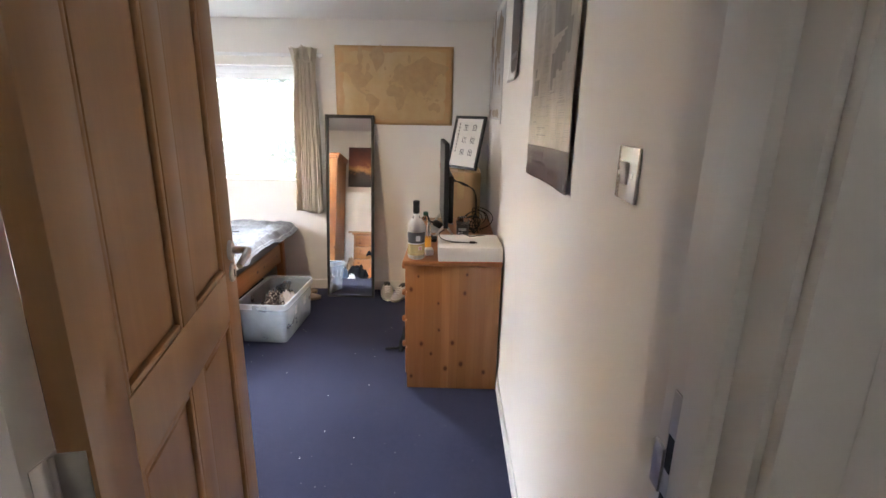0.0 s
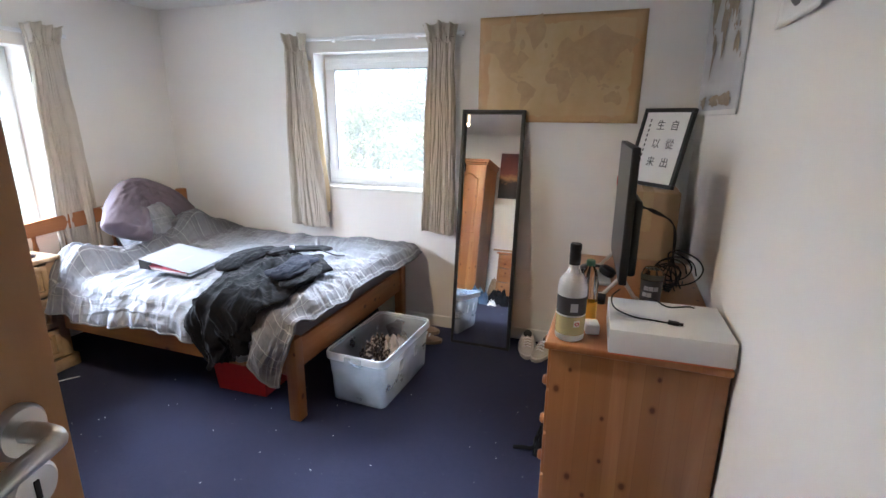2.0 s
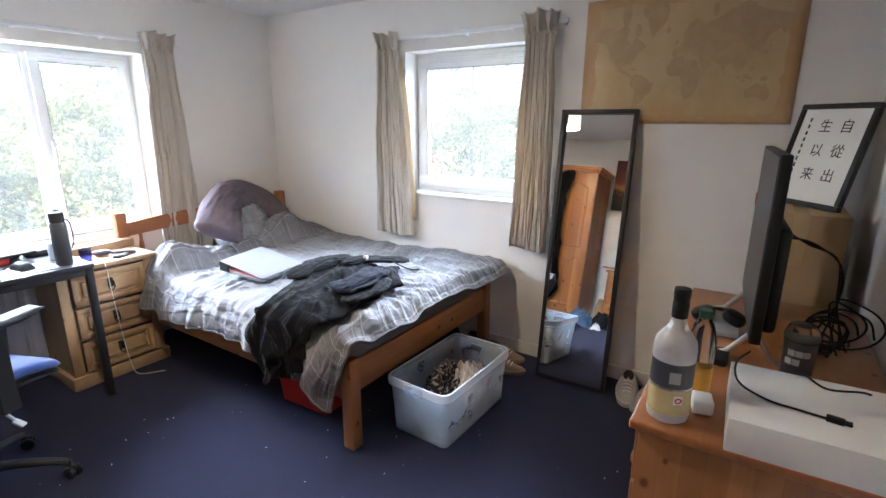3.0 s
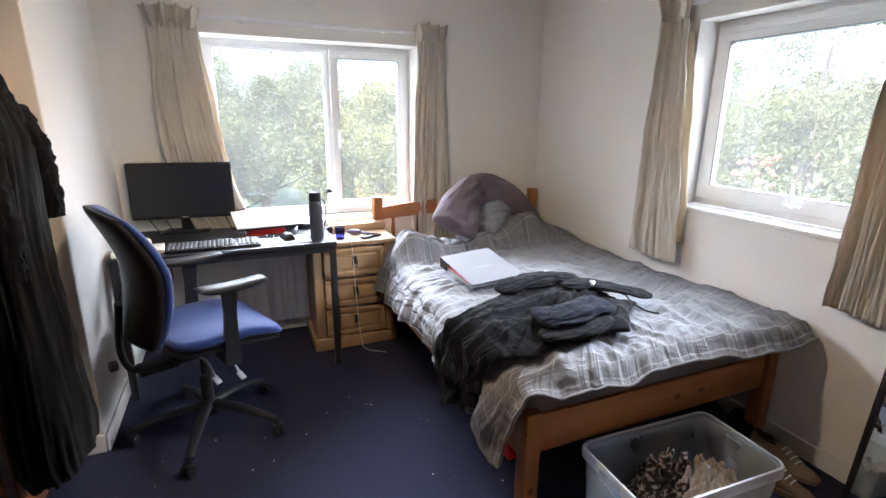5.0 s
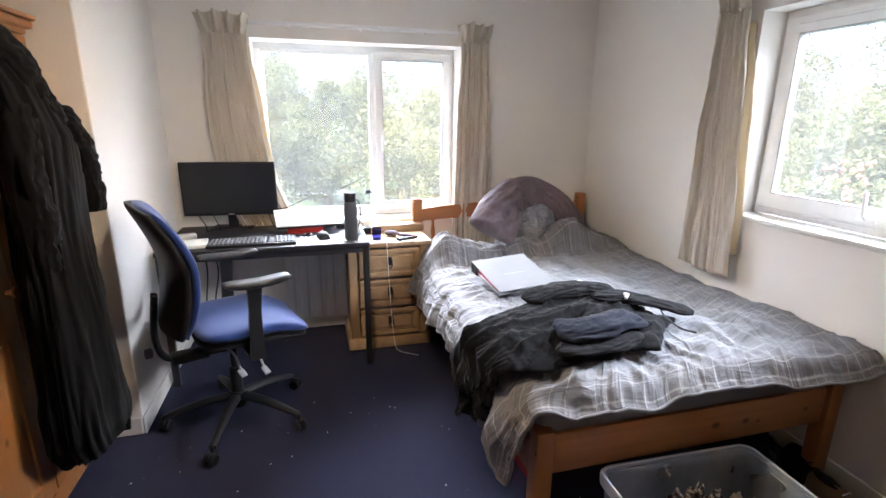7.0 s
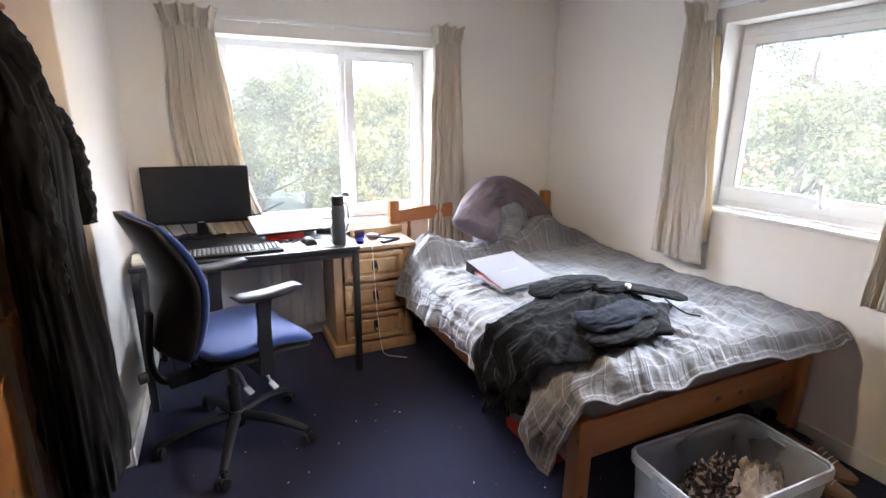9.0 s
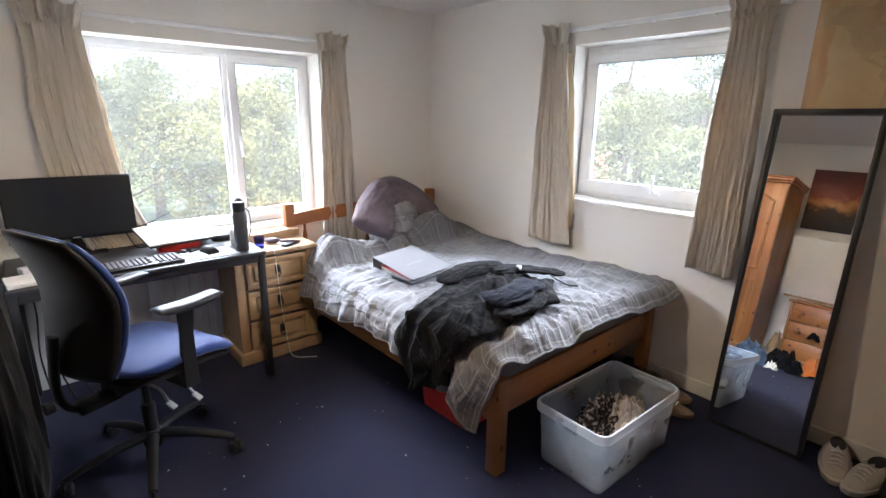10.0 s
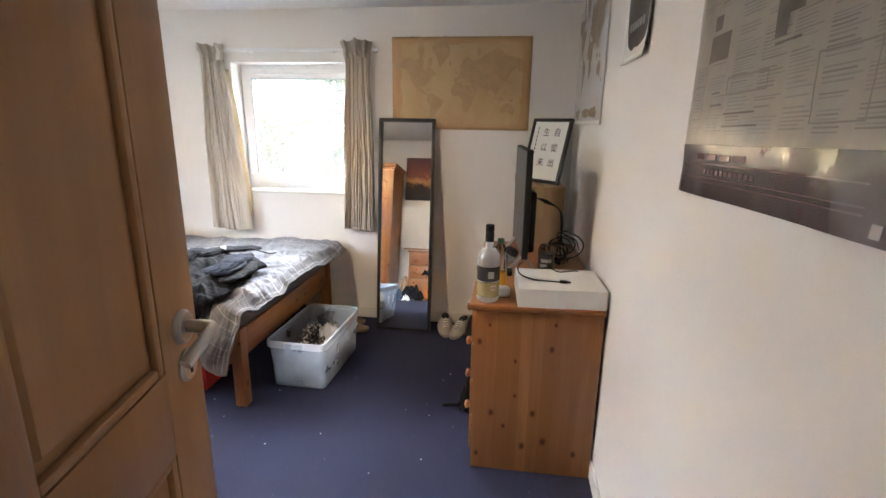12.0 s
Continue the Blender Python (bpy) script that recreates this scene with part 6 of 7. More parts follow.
shoe(pose(-1.305, 3.815, 0, 0, 0, 98), SUEDE, GUM, "tan suede shoe by the skirting board", True, "shoes by the bed")
shoe(pose(-1.37, 3.955, 0, 0, 0, 92), SUEDE, GUM, "tan suede shoe under the foot of the bed", True, "shoes by the bed")
shoe(pose(-1.53, 3.985, 0, 0, 0, 70), BLACKSHOE, BLACK, "black shoe under the bed", True, "shoes by the bed")
crumple("bag", pose(-1.72, 3.86, 0), 0.13, 0.14, 0.22, 14.0, NAVYCLOTH, "dark cloth bag pushed under the bed", "bag", 30, 0.6)

# strap and bag by the chest
crumple("bag", pose(-0.375, 3.02, 0), 0.045, 0.10, 0.22, 17.0, DARKCLOTH, "small black bag slumped against the chest", "bag", 30, 0.5)
single("strap", tube(curve([(-0.38, 2.99, 0.05), (-0.42, 2.965, 0.012), (-0.46, 2.955, 0.012), (-0.505, 2.945, 0.01)], 6), 0.012, 8, 0.4), DARKCLOTH, pose(0, 0, 0), "black webbing strap lying on the carpet", "strap", "", 180)


# ---- hoodie, folder on the bed ----
def hoodie():
    h = thing("hoodie", pose(0, 0, 0), "black hooded sweatshirt thrown across the bed", "hoodie")

    def body(u, v):
        # v runs from the middle of the bed over the edge and down
        s = v * 0.98
        xl = -2.02 - 0.17 * math.exp(-((v - 0.24) / 0.26) ** 2) + 0.03 * fbm(v * 5, 0.5, 2.0) + 0.08 * smoothstep(0.6, 1.0, v) + 0.07 * smoothstep(0.12, 0.0, v)
        xr = -1.80 + 0.19 * smoothstep(0.0, 0.26, v) - 0.10 * smoothstep(0.70, 1.0, v) + 0.035 * fbm(v * 7, 0.2, 5.0)
        x = xl + (xr - xl) * u
        y = 3.44 - s + 0.10 * (u - 0.5) + 0.05 * fbm(u * 5, 1.0, 4.0) * (1 - v)
        ridge = (1 - abs(fbm(x * 7 + y * 2.5, y * 1.8 - x, 3.0, 2))) ** 3
        fine = (1 - abs(fbm(x * 15 + y * 7, y * 5, 6.0, 2))) ** 4
        fold = 0.034 * ridge + 0.013 * fine + 0.018 * fbm(x * 4, y * 4, 2.0) + 0.004 * fbm(x * 30, y * 24, 2.0)
        edge = math.sqrt(min(1, 4.5 * min(u, 1 - u))) * math.sqrt(min(1, 5 * min(v, 1.2 - v)))
        if y > 2.72:
            return (x, y, 0.590 + 0.035 * math.sin(math.pi * min(1, (y - 2.7) / 1.35)) + (0.022 + fold) * edge)
        d = 2.72 - y
        return (x + 0.03 * fbm(d * 9, u * 3, 1.0), 2.70 - (0.02 + fold * 0.9) * edge - 0.02 * math.sin(min(1, d * 8)), 0.60 - d * 1.05 + 0.04 * fbm(u * 6, 2.0, 3.0) * v)

    part("body", sheet(body, 90, 130, 0.006), DARKCLOTH, h, smooth=180)

    def roll(pts, r0, r1, seed, name, mat, label=""):
        c = curve(pts, 9)
        n, rings = len(c), []
        for i, p in enumerate(c):
            d = (c[min(i + 1, n - 1)] - c[max(i - 1, 0)]).normalized()
            side = d.cross(Vector((0, 0, 1))).normalized()
            up = side.cross(d).normalized()
            t = i / (n - 1)
            ring = []
            for k in range(48):
                a = 2 * math.pi * k / 48
                w = (r0 + (r1 - r0) * t) * (0.85 + 0.3 * fbm(t * 3, math.cos(a) * 1.2, math.sin(a) * 1.2 + seed) + 0.3 * (1 - abs(fbm(t * 2.5 + a, math.cos(a) * 4, math.sin(a) * 4 + seed, 2))) ** 3) * min(1, 6 * min(t, 1 - t) + 0.5)
                ring.append(p + side * w * math.cos(a) + up * w * 0.22 * math.sin(a) * (0.8 + 0.5 * (1 - abs(fbm(t * 6 + math.cos(a) * 3, math.cos(a) * 2, seed, 2))) ** 3))
            rings.append(ring)
        part(name, loft(rings), mat, h, label, 180)

    roll([(-2.02, 3.24, 0.675), (-1.98, 3.36, 0.675), (-1.90, 3.47, 0.665), (-1.80, 3.57, 0.652)], 0.07, 0.045, 2.0, "sleeve", DARKCLOTH)
    roll([(-1.74, 2.94, 0.665), (-1.73, 3.05, 0.675), (-1.75, 3.17, 0.68), (-1.80, 3.29, 0.672)], 0.085, 0.065, 6.0, "front", NAVYCLOTH, "dark navy folded front")
    roll([(-1.65, 2.90, 0.640), (-1.64, 3.00, 0.645), (-1.645, 3.11, 0.65), (-1.70, 3.23, 0.655)], 0.055, 0.05, 16.0, "hem", DARKCLOTH)
    roll([(-2.10, 2.98, 0.65), (-2.11, 3.12, 0.67), (-2.10, 3.26, 0.68), (-2.03, 3.36, 0.672)], 0.075, 0.07, 9.0, "hood", DARKCLOTH)
    roll([(-1.99, 2.80, 0.62), (-2.0, 2.70, 0.53), (-1.97, 2.68, 0.42), (-1.90, 2.685, 0.30)], 0.05, 0.045, 12.0, "sleeve", DARKCLOTH)
    roll([(-1.82, 2.82, 0.63), (-1.81, 2.70, 0.53), (-1.80, 2.685, 0.42), (-1.84, 2.68, 0.32)], 0.05, 0.05, 15.0, "hem", DARKCLOTH)
    part("toggle", tube([(-1.93, 3.34, 0.705), (-1.905, 3.335, 0.712), (-1.895, 3.32, 0.702)], 0.007, 8), WHITEPL, h, "white cord toggle")
    part("cord", tube(curve([(-1.75, 3.37, 0.70), (-1.70, 3.36, 0.69), (-1.65, 3.38, 0.672), (-1.62, 3.42, 0.665)], 6), 0.0035, 6), BLACK, h, "black drawcord")


hoodie()


def folder():
    f = thing("folder", pose(-2.455, 3.075, 0.618, 3, 3, 5) @ Matrix.Diagonal((1.1, 1.06, 0.78, 1)), "pale grey lever arch file lying on the duvet", "ring binder")
    gm = plain("grey_binder_card", (0.27, 0.28, 0.305), 0.4, 0, 0.05)
    part("back_cover", bm_box(-0.15, 0.14, -0.14, 0.14, 0, 0.003, 0.001), gm, f)
    part("front_cover", moved(bm_box(0, 0.30, -0.14, 0.14, 0, 0.003, 0.001), pose(-0.152, 0, 0.072, 0, 9.6, 0)), gm, f)
    part("spine", bm_box(-0.155, -0.151, -0.14, 0.14, 0, 0.072, 0.001), BLACK, f, "black spine")
    part("pages", bm_box(-0.13, 0.115, -0.13, 0.13, 0.004, 0.016, 0.002), PAPER, f)
    part("divider", moved(bm_box(0, 0.25, -0.136, 0.132, 0, 0.003), pose(-0.135, 0, 0.032, 0, 3.5, 0)), plain("pink_card", (0.6, 0.12, 0.16), 0.6), f, "pink card divider")
    part("end_cap", loft([[(-0.15, y, 0.0), (-0.15, y, 0.070), (-0.075, y, 0.056), (-0.10, y, 0.03), (-0.09, y, 0.0)] for y in (-0.1395, -0.132)]), BLACK, f, "black card edge")
    part("lettering", moved(bm_box(-0.004, 0.004, -0.05, 0.05, 0.003, 0.0036), pose(0.01, 0, 0.0446, 0, 9.6, 0)), GREYPL, f)


folder()
single("phone", bm_box(-0.036, 0.036, -0.075, 0.075, 0, 0.009, 0.004, 3), WHITEPL, pose(-2.20, 3.27, 0.648, 3, 0, 20), "pale phone resting on the duvet", "phone")


# ---- things on the desk and bedside ----
DZ = 0.735


def flask():
    f = thing("water_bottle", pose(-2.985, 2.335, DZ) @ Matrix.Diagonal((0.98, 0.98, 1.17, 1)), "grey sports water bottle with black lid on the desk", "water bottle")
    gm = Mat("smoky_plastic", (0.075, 0.08, 0.085), 0.35)
    gm.set("Transmission Weight", 0.25)
    part("body", lathe([(0, 0), (0.033, 0), (0.036, 0.006), (0.036, 0.155), (0.034, 0.175), (0.029, 0.182), (0, 0.182)], 28), gm.m, f)
    part("lid", lathe([(0.031, 0.18), (0.032, 0.185), (0.032, 0.215), (0.029, 0.221), (0, 0.222)], 28), BLACK, f, "black screw lid")
    part("strap", tube(curve([(0.004, 0.034, 0.19), (0.006, 0.05, 0.17), (0.006, 0.053, 0.10), (0.004, 0.040, 0.06)], 6), 0.006, 8, 0.5), BLACK, f, "black carry strap")


flask()


def laptop():
    l = thing("laptop", pose(-3.30, 2.10, DZ + 0.060, 12, 0, 97), "closed white laptop stacked on a red case", "laptop")
    white = plain("white_shell", (0.86, 0.86, 0.87), 0.22, 0, 0.02)
    part("base", bm_box(-0.18, 0.18, -0.125, 0.125, 0, 0.011, 0.004), BLACK, l, "dark underside")
    part("lid", moved(bm_box(-0.182, 0.182, -0.127, 0.127, 0.0115, 0.020, 0.004), pose(0, 0, 0, 0, 0, 0)), white, l)


laptop()
single("case", bm_box(-0.10, 0.10, -0.04, 0.04, 0, 0.045, 0.006), RED, pose(-3.235, 2.085, DZ, 0, 0, 97), "red case under the laptop", "case")
single("book", bm_box(-0.10, 0.10, -0.045, 0.045, 0, 0.066, 0.004), BLACK, pose(-3.37, 2.16, DZ, 0, 0, 95), "thick dark book under the laptop", "book")


def mouse(m, label):
    s = thing("computer_mouse", m, label, "computer mouse")

    def f(u, v):
        x, y = 2 * u - 1, 2 * v - 1
        k = max(0, 1 - abs(x) ** 2.6) ** 0.5 * max(0, 1 - abs(y) ** 2.6) ** 0.5
        return (0.031 * x, 0.052 * y, 0.036 * k)
    part("shell", sheet(f, 18, 22), BLACK, s, smooth=180)
    part("wheel", moved(lathe([(0, -0.004), (0.008, -0.004), (0.008, 0.004), (0, 0.004)], 14), pose(0, 0.028, 0.028, 0, 90, 0)), GREYPL, s)


mouse(pose(-3.04, 2.185, DZ + 0.004, 0, 0, 100), "black computer mouse on a pale mat")
single("mouse_mat", bm_box(-0.12, 0.12, -0.09, 0.09, 0, 0.003, 0.001), plain("pale_mat", (0.22, 0.225, 0.24), 0.5), pose(-3.02, 2.18, DZ + 0.0005, 0, 0, 92), "pale grey mouse mat on the desk", "mouse mat")
single("notebook", bm_box(-0.075, 0.075, -0.11, 0.11, 0, 0.018, 0.002), PAPER, pose(-3.02, 1.485, DZ + 0.0005, 0, 0, 6), "white notepad on the corner of the desk", "notepad")
single("adapter", bm_box(-0.03, 0.03, -0.045, 0.045, 0, 0.03, 0.006), WHITEPL, pose(-3.17, 1.47, DZ + 0.0005, 0, 0, 20), "white power adapter on the desk", "adapter")
single("pen", tube([(0, 0, 0), (0.13, 0, 0)], 0.0045, 8), RED, pose(-3.20, 1.98, DZ + 0.0055, 0, 0, 62), "red pen lying on the desk", "pen")
single("pen", tube([(0, 0, 0), (0.12, 0, 0)], 0.0045, 8), BLACK, pose(-3.12, 2.02, DZ + 0.0055, 0, 0, 80), "black pen lying on the desk", "pen")
single("watch", merge(tube([(0.03 * math.cos(a), 0.022 * math.sin(a), 0.006) for a in [i * 0.4 for i in range(15)]], 0.006, 6), bm_box(-0.016, 0.016, -0.03, -0.01, 0.002, 0.014, 0.004)), BLACK, pose(-3.115, 2.10, DZ + 0.0005), "black watch lying on the desk", "watch", "", 180)
single("mug", merge(lathe([(0, 0), (0.034, 0), (0.038, 0.01), (0.038, 0.085), (0.035, 0.085), (0.035, 0.012), (0, 0.012)], 24), tube([(0.036, 0, 0.07), (0.06, 0, 0.06), (0.06, 0, 0.03), (0.036, 0, 0.02)], 0.005, 8)), WHITEPL, pose(-3.13, 2.36, DZ + 0.0005, 0, 0, 90), "white mug behind the water bottle", "mug")
single("hard_drive", bm_box(-0.06, 0.06, -0.04, 0.04, 0, 0.03, 0.006), BLACK, pose(-3.30, 2.33, DZ + 0.0005, 0, 0, 85), "small black box on the desk", "hard drive")
for k, (a, b, z) in enumerate(((1.48, 1.60, 0.82), (1.55, 1.72, 0.85), (1.85, 2.02, 0.90))):
    cable("cable", [(-3.44, a, z), (-3.38, a + 0.05, 0.76), (-3.34, (a + b) / 2, 0.742), (-3.38, b, 0.745), (-3.46, b + 0.02, 0.745)], 0.003, BLACK, "black cable looping behind the monitor")
cable("cable", [(-3.46, 1.88, 0.83), (-3.44, 1.98, 0.845), (-3.44, 2.05, 0.875), (-3.47, 2.12, 0.90)], 0.0028, BLACK, "black cable rising behind the laptop")
for k in range(3):
    cable("cable", [(-3.40, 1.43 + 0.05 * k, 0.70), (-3.36, 1.45 + 0.06 * k, 0.5), (-3.38, 1.43 + 0.05 * k, 0.25), (-3.30, 1.45 + 0.08 * k, 0.012)], 0.004, BLACK, "black cable hanging under the desk")

BZ = 0.675
single("glass", lathe([(0, 0), (0.026, 0), (0.03, 0.07), (0.0285, 0.07), (0.025, 0.006), (0, 0.006)], 24), glassy("blue_glass", (0.25, 0.27, 0.75), 0.02), pose(-3.19, 2.50, BZ), "small blue drinking glass on the bedside cabinet", "glass")
single("hairbrush", merge(moved(lathe([(0, -0.02), (0.6, -0.016), (1, 0), (0.6, 0.016), (0, 0.02)], 20), Matrix.Translation((0, 0, 0.02)) @ Matrix.Diagonal((0.055, 0.032, 0.9, 1))), tube([(0.05, 0, 0.018), (0.10, 0.004, 0.016), (0.16, 0.006, 0.012)], 0.010, 10)), plain("dark_plum_plastic", (0.09, 0.06, 0.085), 0.4), pose(-3.25, 2.60, BZ, 0, 0, 50), "dark plum hairbrush on the bedside cabinet", "hairbrush", "", 180)
single("remote", bm_box(-0.018, 0.018, -0.07, 0.07, 0, 0.014, 0.004), BLACK, pose(-3.16, 2.68, BZ, 0, 0, 28), "black remote control on the bedside cabinet", "remote control")
single("tray", merge(bm_box(-0.05, 0.05, -0.17, 0.17, 0, 0.045, 0.004)), PALE_Y, pose(-3.41, 2.66, BZ, 0, 0, 3), "pale wooden box at the back of the cabinet", "wooden box")
single("charger", bm_box(-0.02, 0.02, -0.025, 0.025, 0, 0.04, 0.005), BLACK, pose(-3.36, 2.46, BZ), "black plug charger on the bedside cabinet", "charger")
cable("cable", [(-3.23, 2.54, 0.682), (-3.14, 2.545, 0.68), (-3.085, 2.545, 0.66), (-3.075, 2.55, 0.5), (-3.06, 2.56, 0.25), (-3.04, 2.575, 0.05), (-3.02, 2.60, 0.006), (-2.97, 2.66, 0.005), (-2.94, 2.70, 0.005)], 0.0025, WHITEPL, "thin white charging cable trailing to the carpet")
dl = thing("desk_lamp", pose(-3.44, 2.53, BZ), "slim clip lamp with small black head", "lamp")
part("stem", tube(curve([(0, 0, 0), (0.0, 0.005, 0.12), (0.01, 0.0, 0.22), (0.0, -0.02, 0.255)], 6), 0.004, 8), WHITEPL, dl)
part("head", moved(lathe([(0, 0.0), (0.012, 0.0), (0.028, -0.018), (0.026, -0.02), (0, -0.01)], 20), pose(0, -0.045, 0.265)), BLACK, dl, "small black lamp head")
part("foot", bm_box(-0.02, 0.02, -0.02, 0.02, 0, 0.01, 0.003), BLACK, dl)

# ---- radiator ----
rd = thing("radiator", pose(XL, 1.95, 0.10, 0, 0, 90), "white panel radiator under the window", "radiator")
fl = 24
part("panel", sheet(lambda u, v: (u * 1.0, -0.07 - 0.006 * math.copysign(min(1, abs(2 * math.sin(fl * math.pi * u))), math.sin(fl * math.pi * u)), v * 0.45), fl * 8, 4, 0.006), UPVC, rd, smooth=30)
part("back_panel", bm_box(0, 1.0, -0.05, -0.03, 0.01, 0.44, 0.004), UPVC, rd)
for x in (0.1, 0.88):
    part("bracket", bm_box(x, x + 0.03, -0.035, 0, 0.1, 0.35, 0.003), UPVC, rd)
part("pipe", tube([(1.02, -0.05, 0.03), (1.02, -0.05, -0.10)], 0.008, 8), UPVC, rd)


# ---- wardrobe and coat ----
def wardrobe():
    w, dp, h = 0.80, 0.56, 1.66
    c = thing("wardrobe", pose(-1.695, 1.175, 0, 0, 0, 180), "varnished pine double wardrobe with arched door panels", "wardrobe")
    # x across, facing -y in its own frame (towards the room)
    part("carcass", merge(bm_box(0, 0.02, 0, dp, 0.0, h), bm_box(w - 0.02, w, 0, dp, 0.0, h), bm_box(0.02, w - 0.02, dp - 0.01, dp, 0, h), bm_box(0.02, w - 0.02, 0.0, dp - 0.01, h - 0.02, h), bm_box(0.02, w - 0.02, 0.02, dp - 0.01, 0.07, 0.09)), PINE_Z, c)
    part("plinth", bm_box(0.0, w, -0.012, 0.012, 0, 0.085, 0.004), PINE_X, c)
    part("cornice", merge(bm_box(-0.015, w + 0.015, -0.02, dp, h, h + 0.022, 0.006), bm_box(-0.03, w + 0.03, -0.04, dp, h + 0.02, h + 0.05, 0.01, 3), bm_box(-0.04, w + 0.04, -0.052, dp, h + 0.048, h + 0.065, 0.006)), PINE_X, c)
    for k in range(2):
        x0 = 0.004 + k * w / 2
        x1 = x0 + w / 2 - 0.008
        d = part("door", bm_box(x0, x1, -0.022, -0.002, 0.09, h - 0.006, 0.004), PINE_Z, c)
        cx, hw = (x0 + x1) / 2, (x1 - x0) / 2 - 0.07
        for za, zb, arch in ((0.16, 0.72, -0.05), (0.82, h - 0.16, 0.06)):
            loop = [(cx - hw, za), (cx + hw, za)]
            for i in range(13):
                u = 1 - i / 6
                loop.append((cx + hw * u, zb + arch * (0.5 + 0.5 * math.cos(math.pi * u))))
            rings = []
            for g, y in ((0.0, -0.0215), (0.004, -0.027), (0.016, -0.027), (0.022, -0.0215)):
                q = []
                for px, pz in loop:
                    q.append((cx + (px - cx) * (1 - g / hw), y, (za + zb) / 2 + (pz - (za + zb) / 2) * (1 - 2 * g / (zb - za))))
                rings.append(q)
            part("panel_moulding", loft(rings), PINE_Z, d)
        part("knob", moved(lathe([(0.008, 0), (0.009, 0.014), (0.018, 0.022), (0.019, 0.03), (0, 0.036)], 16), pose(cx + (hw + 0.04) * (1 if k == 0 else -1), -0.022, 0.85, 90)), PINE_Z, d)
    return c


wardrobe()


def coat():
    c = thing("coat", pose(-2.22, 1.215, 0), "dark charcoal hooded coat hanging from the wardrobe door", "coat")
    # x along the wardrobe (negative to the desk), y out into the room

    def ring(z, cx, hw, dp, seed, n=120):
        out = []
        for k in range(n):
            a = 2 * math.pi * k / n
            drape = (1 - abs(fbm(math.cos(a) * 3.5 + seed, z * 0.9, math.sin(a) * 3.5, 2))) ** 3
            r = 0.88 + 0.12 * fbm(math.cos(a) * 2 + seed, z * 1.2, math.sin(a) * 2, 4) + 0.20 * drape * (1.15 - 0.4 * z) + 0.06 * fbm(math.cos(a) * 8, z * 5, math.sin(a) * 8 + seed, 3)
            out.append((cx + hw * r * math.cos(a), 0.012 + dp * (0.5 + 0.5 * r * math.sin(a)), z))
        return out

    prof = [(1.66, 0.24, 0.04, 0.06), (1.63, 0.22, 0.08, 0.09), (1.57, 0.19, 0.11, 0.12), (1.47, 0.11, 0.15, 0.15), (1.32, 0.03, 0.19, 0.165), (1.10, 0.04, 0.19, 0.155), (0.92, 0.05, 0.195, 0.16), (0.72, 0.06, 0.205, 0.175), (0.5, 0.07, 0.225, 0.18), (0.34, 0.07, 0.235, 0.18), (0.24, 0.04, 0.20, 0.165), (0.205, 0.03, 0.165, 0.13)]
    fine = []
    for (z0, c0, w0, d0), (z1, c1, w1, d1) in zip(prof, prof[1:]):
        k = max(2, int((z0 - z1) / 0.03))
        for i in range(k):
            t = i / k
            fine.append((z0 + (z1 - z0) * t, c0 + (c1 - c0) * t, w0 + (w1 - w0) * t, d0 + (d1 - d0) * t))
    fine.append(prof[-1])
    part("body", loft([ring(z, cx, hw, d, 2.0) for z, cx, hw, d in fine]), WOOLCOAT, c, smooth=180)

    def arm(pts, rad, seed, name):
        p = curve(pts, 8)
        rings = []
        for i, q in enumerate(p):
            t = i / (len(p) - 1)
            d = (p[min(i + 1, len(p) - 1)] - p[max(i - 1, 0)]).normalized()
            s = d.cross(Vector((0, 1, 0))).normalized()
            o = s.cross(d)
            r = rad * (1 + 0.06 * math.sin(t * 15 + seed)) * min(1, 5 * t + 0.5)
            rings.append([q + s * r * math.cos(a) * (1 + 0.3 * fbm(t * 5, math.cos(a) * 2, seed + math.sin(a) * 2)) + o * r * 0.85 * math.sin(a) * (0.8 + 0.4 * (1 - abs(fbm(t * 9, math.cos(a) * 2.5, seed, 2))) ** 3) for a in [2 * math.pi * k / 48 for k in range(48)]])
        part(name, loft(rings), WOOLCOAT, c, smooth=180)

    arm([(-0.02, 0.12, 1.40), (-0.11, 0.13, 1.31), (-0.158, 0.13, 1.18), (-0.168, 0.122, 1.05)], 0.058, 1.0, "sleeve")
    arm([(0.15, 0.10, 1.46), (0.19, 0.11, 1.30), (0.18, 0.11, 1.10), (0.17, 0.10, 0.92)], 0.058, 4.0, "sleeve")
    arm([(0.28, 0.09, 1.61), (0.19, 0.12, 1.56), (0.09, 0.12, 1.46), (0.01, 0.12, 1.36)], 0.055, 7.0, "hood")
    part("belt_end", tube(curve([(-0.15, 0.10, 0.35), (-0.18, 0.11, 0.2), (-0.19, 0.10, 0.10)], 6), 0.02, 8, 0.4), WOOLCOAT, c, smooth=180)
    part("cord", tube(curve([(0.06, 0.05, 1.60), (0.0, 0.04, 1.57), (-0.03, 0.05, 1.53)], 6), 0.003, 6), BLACK, c)


coat()

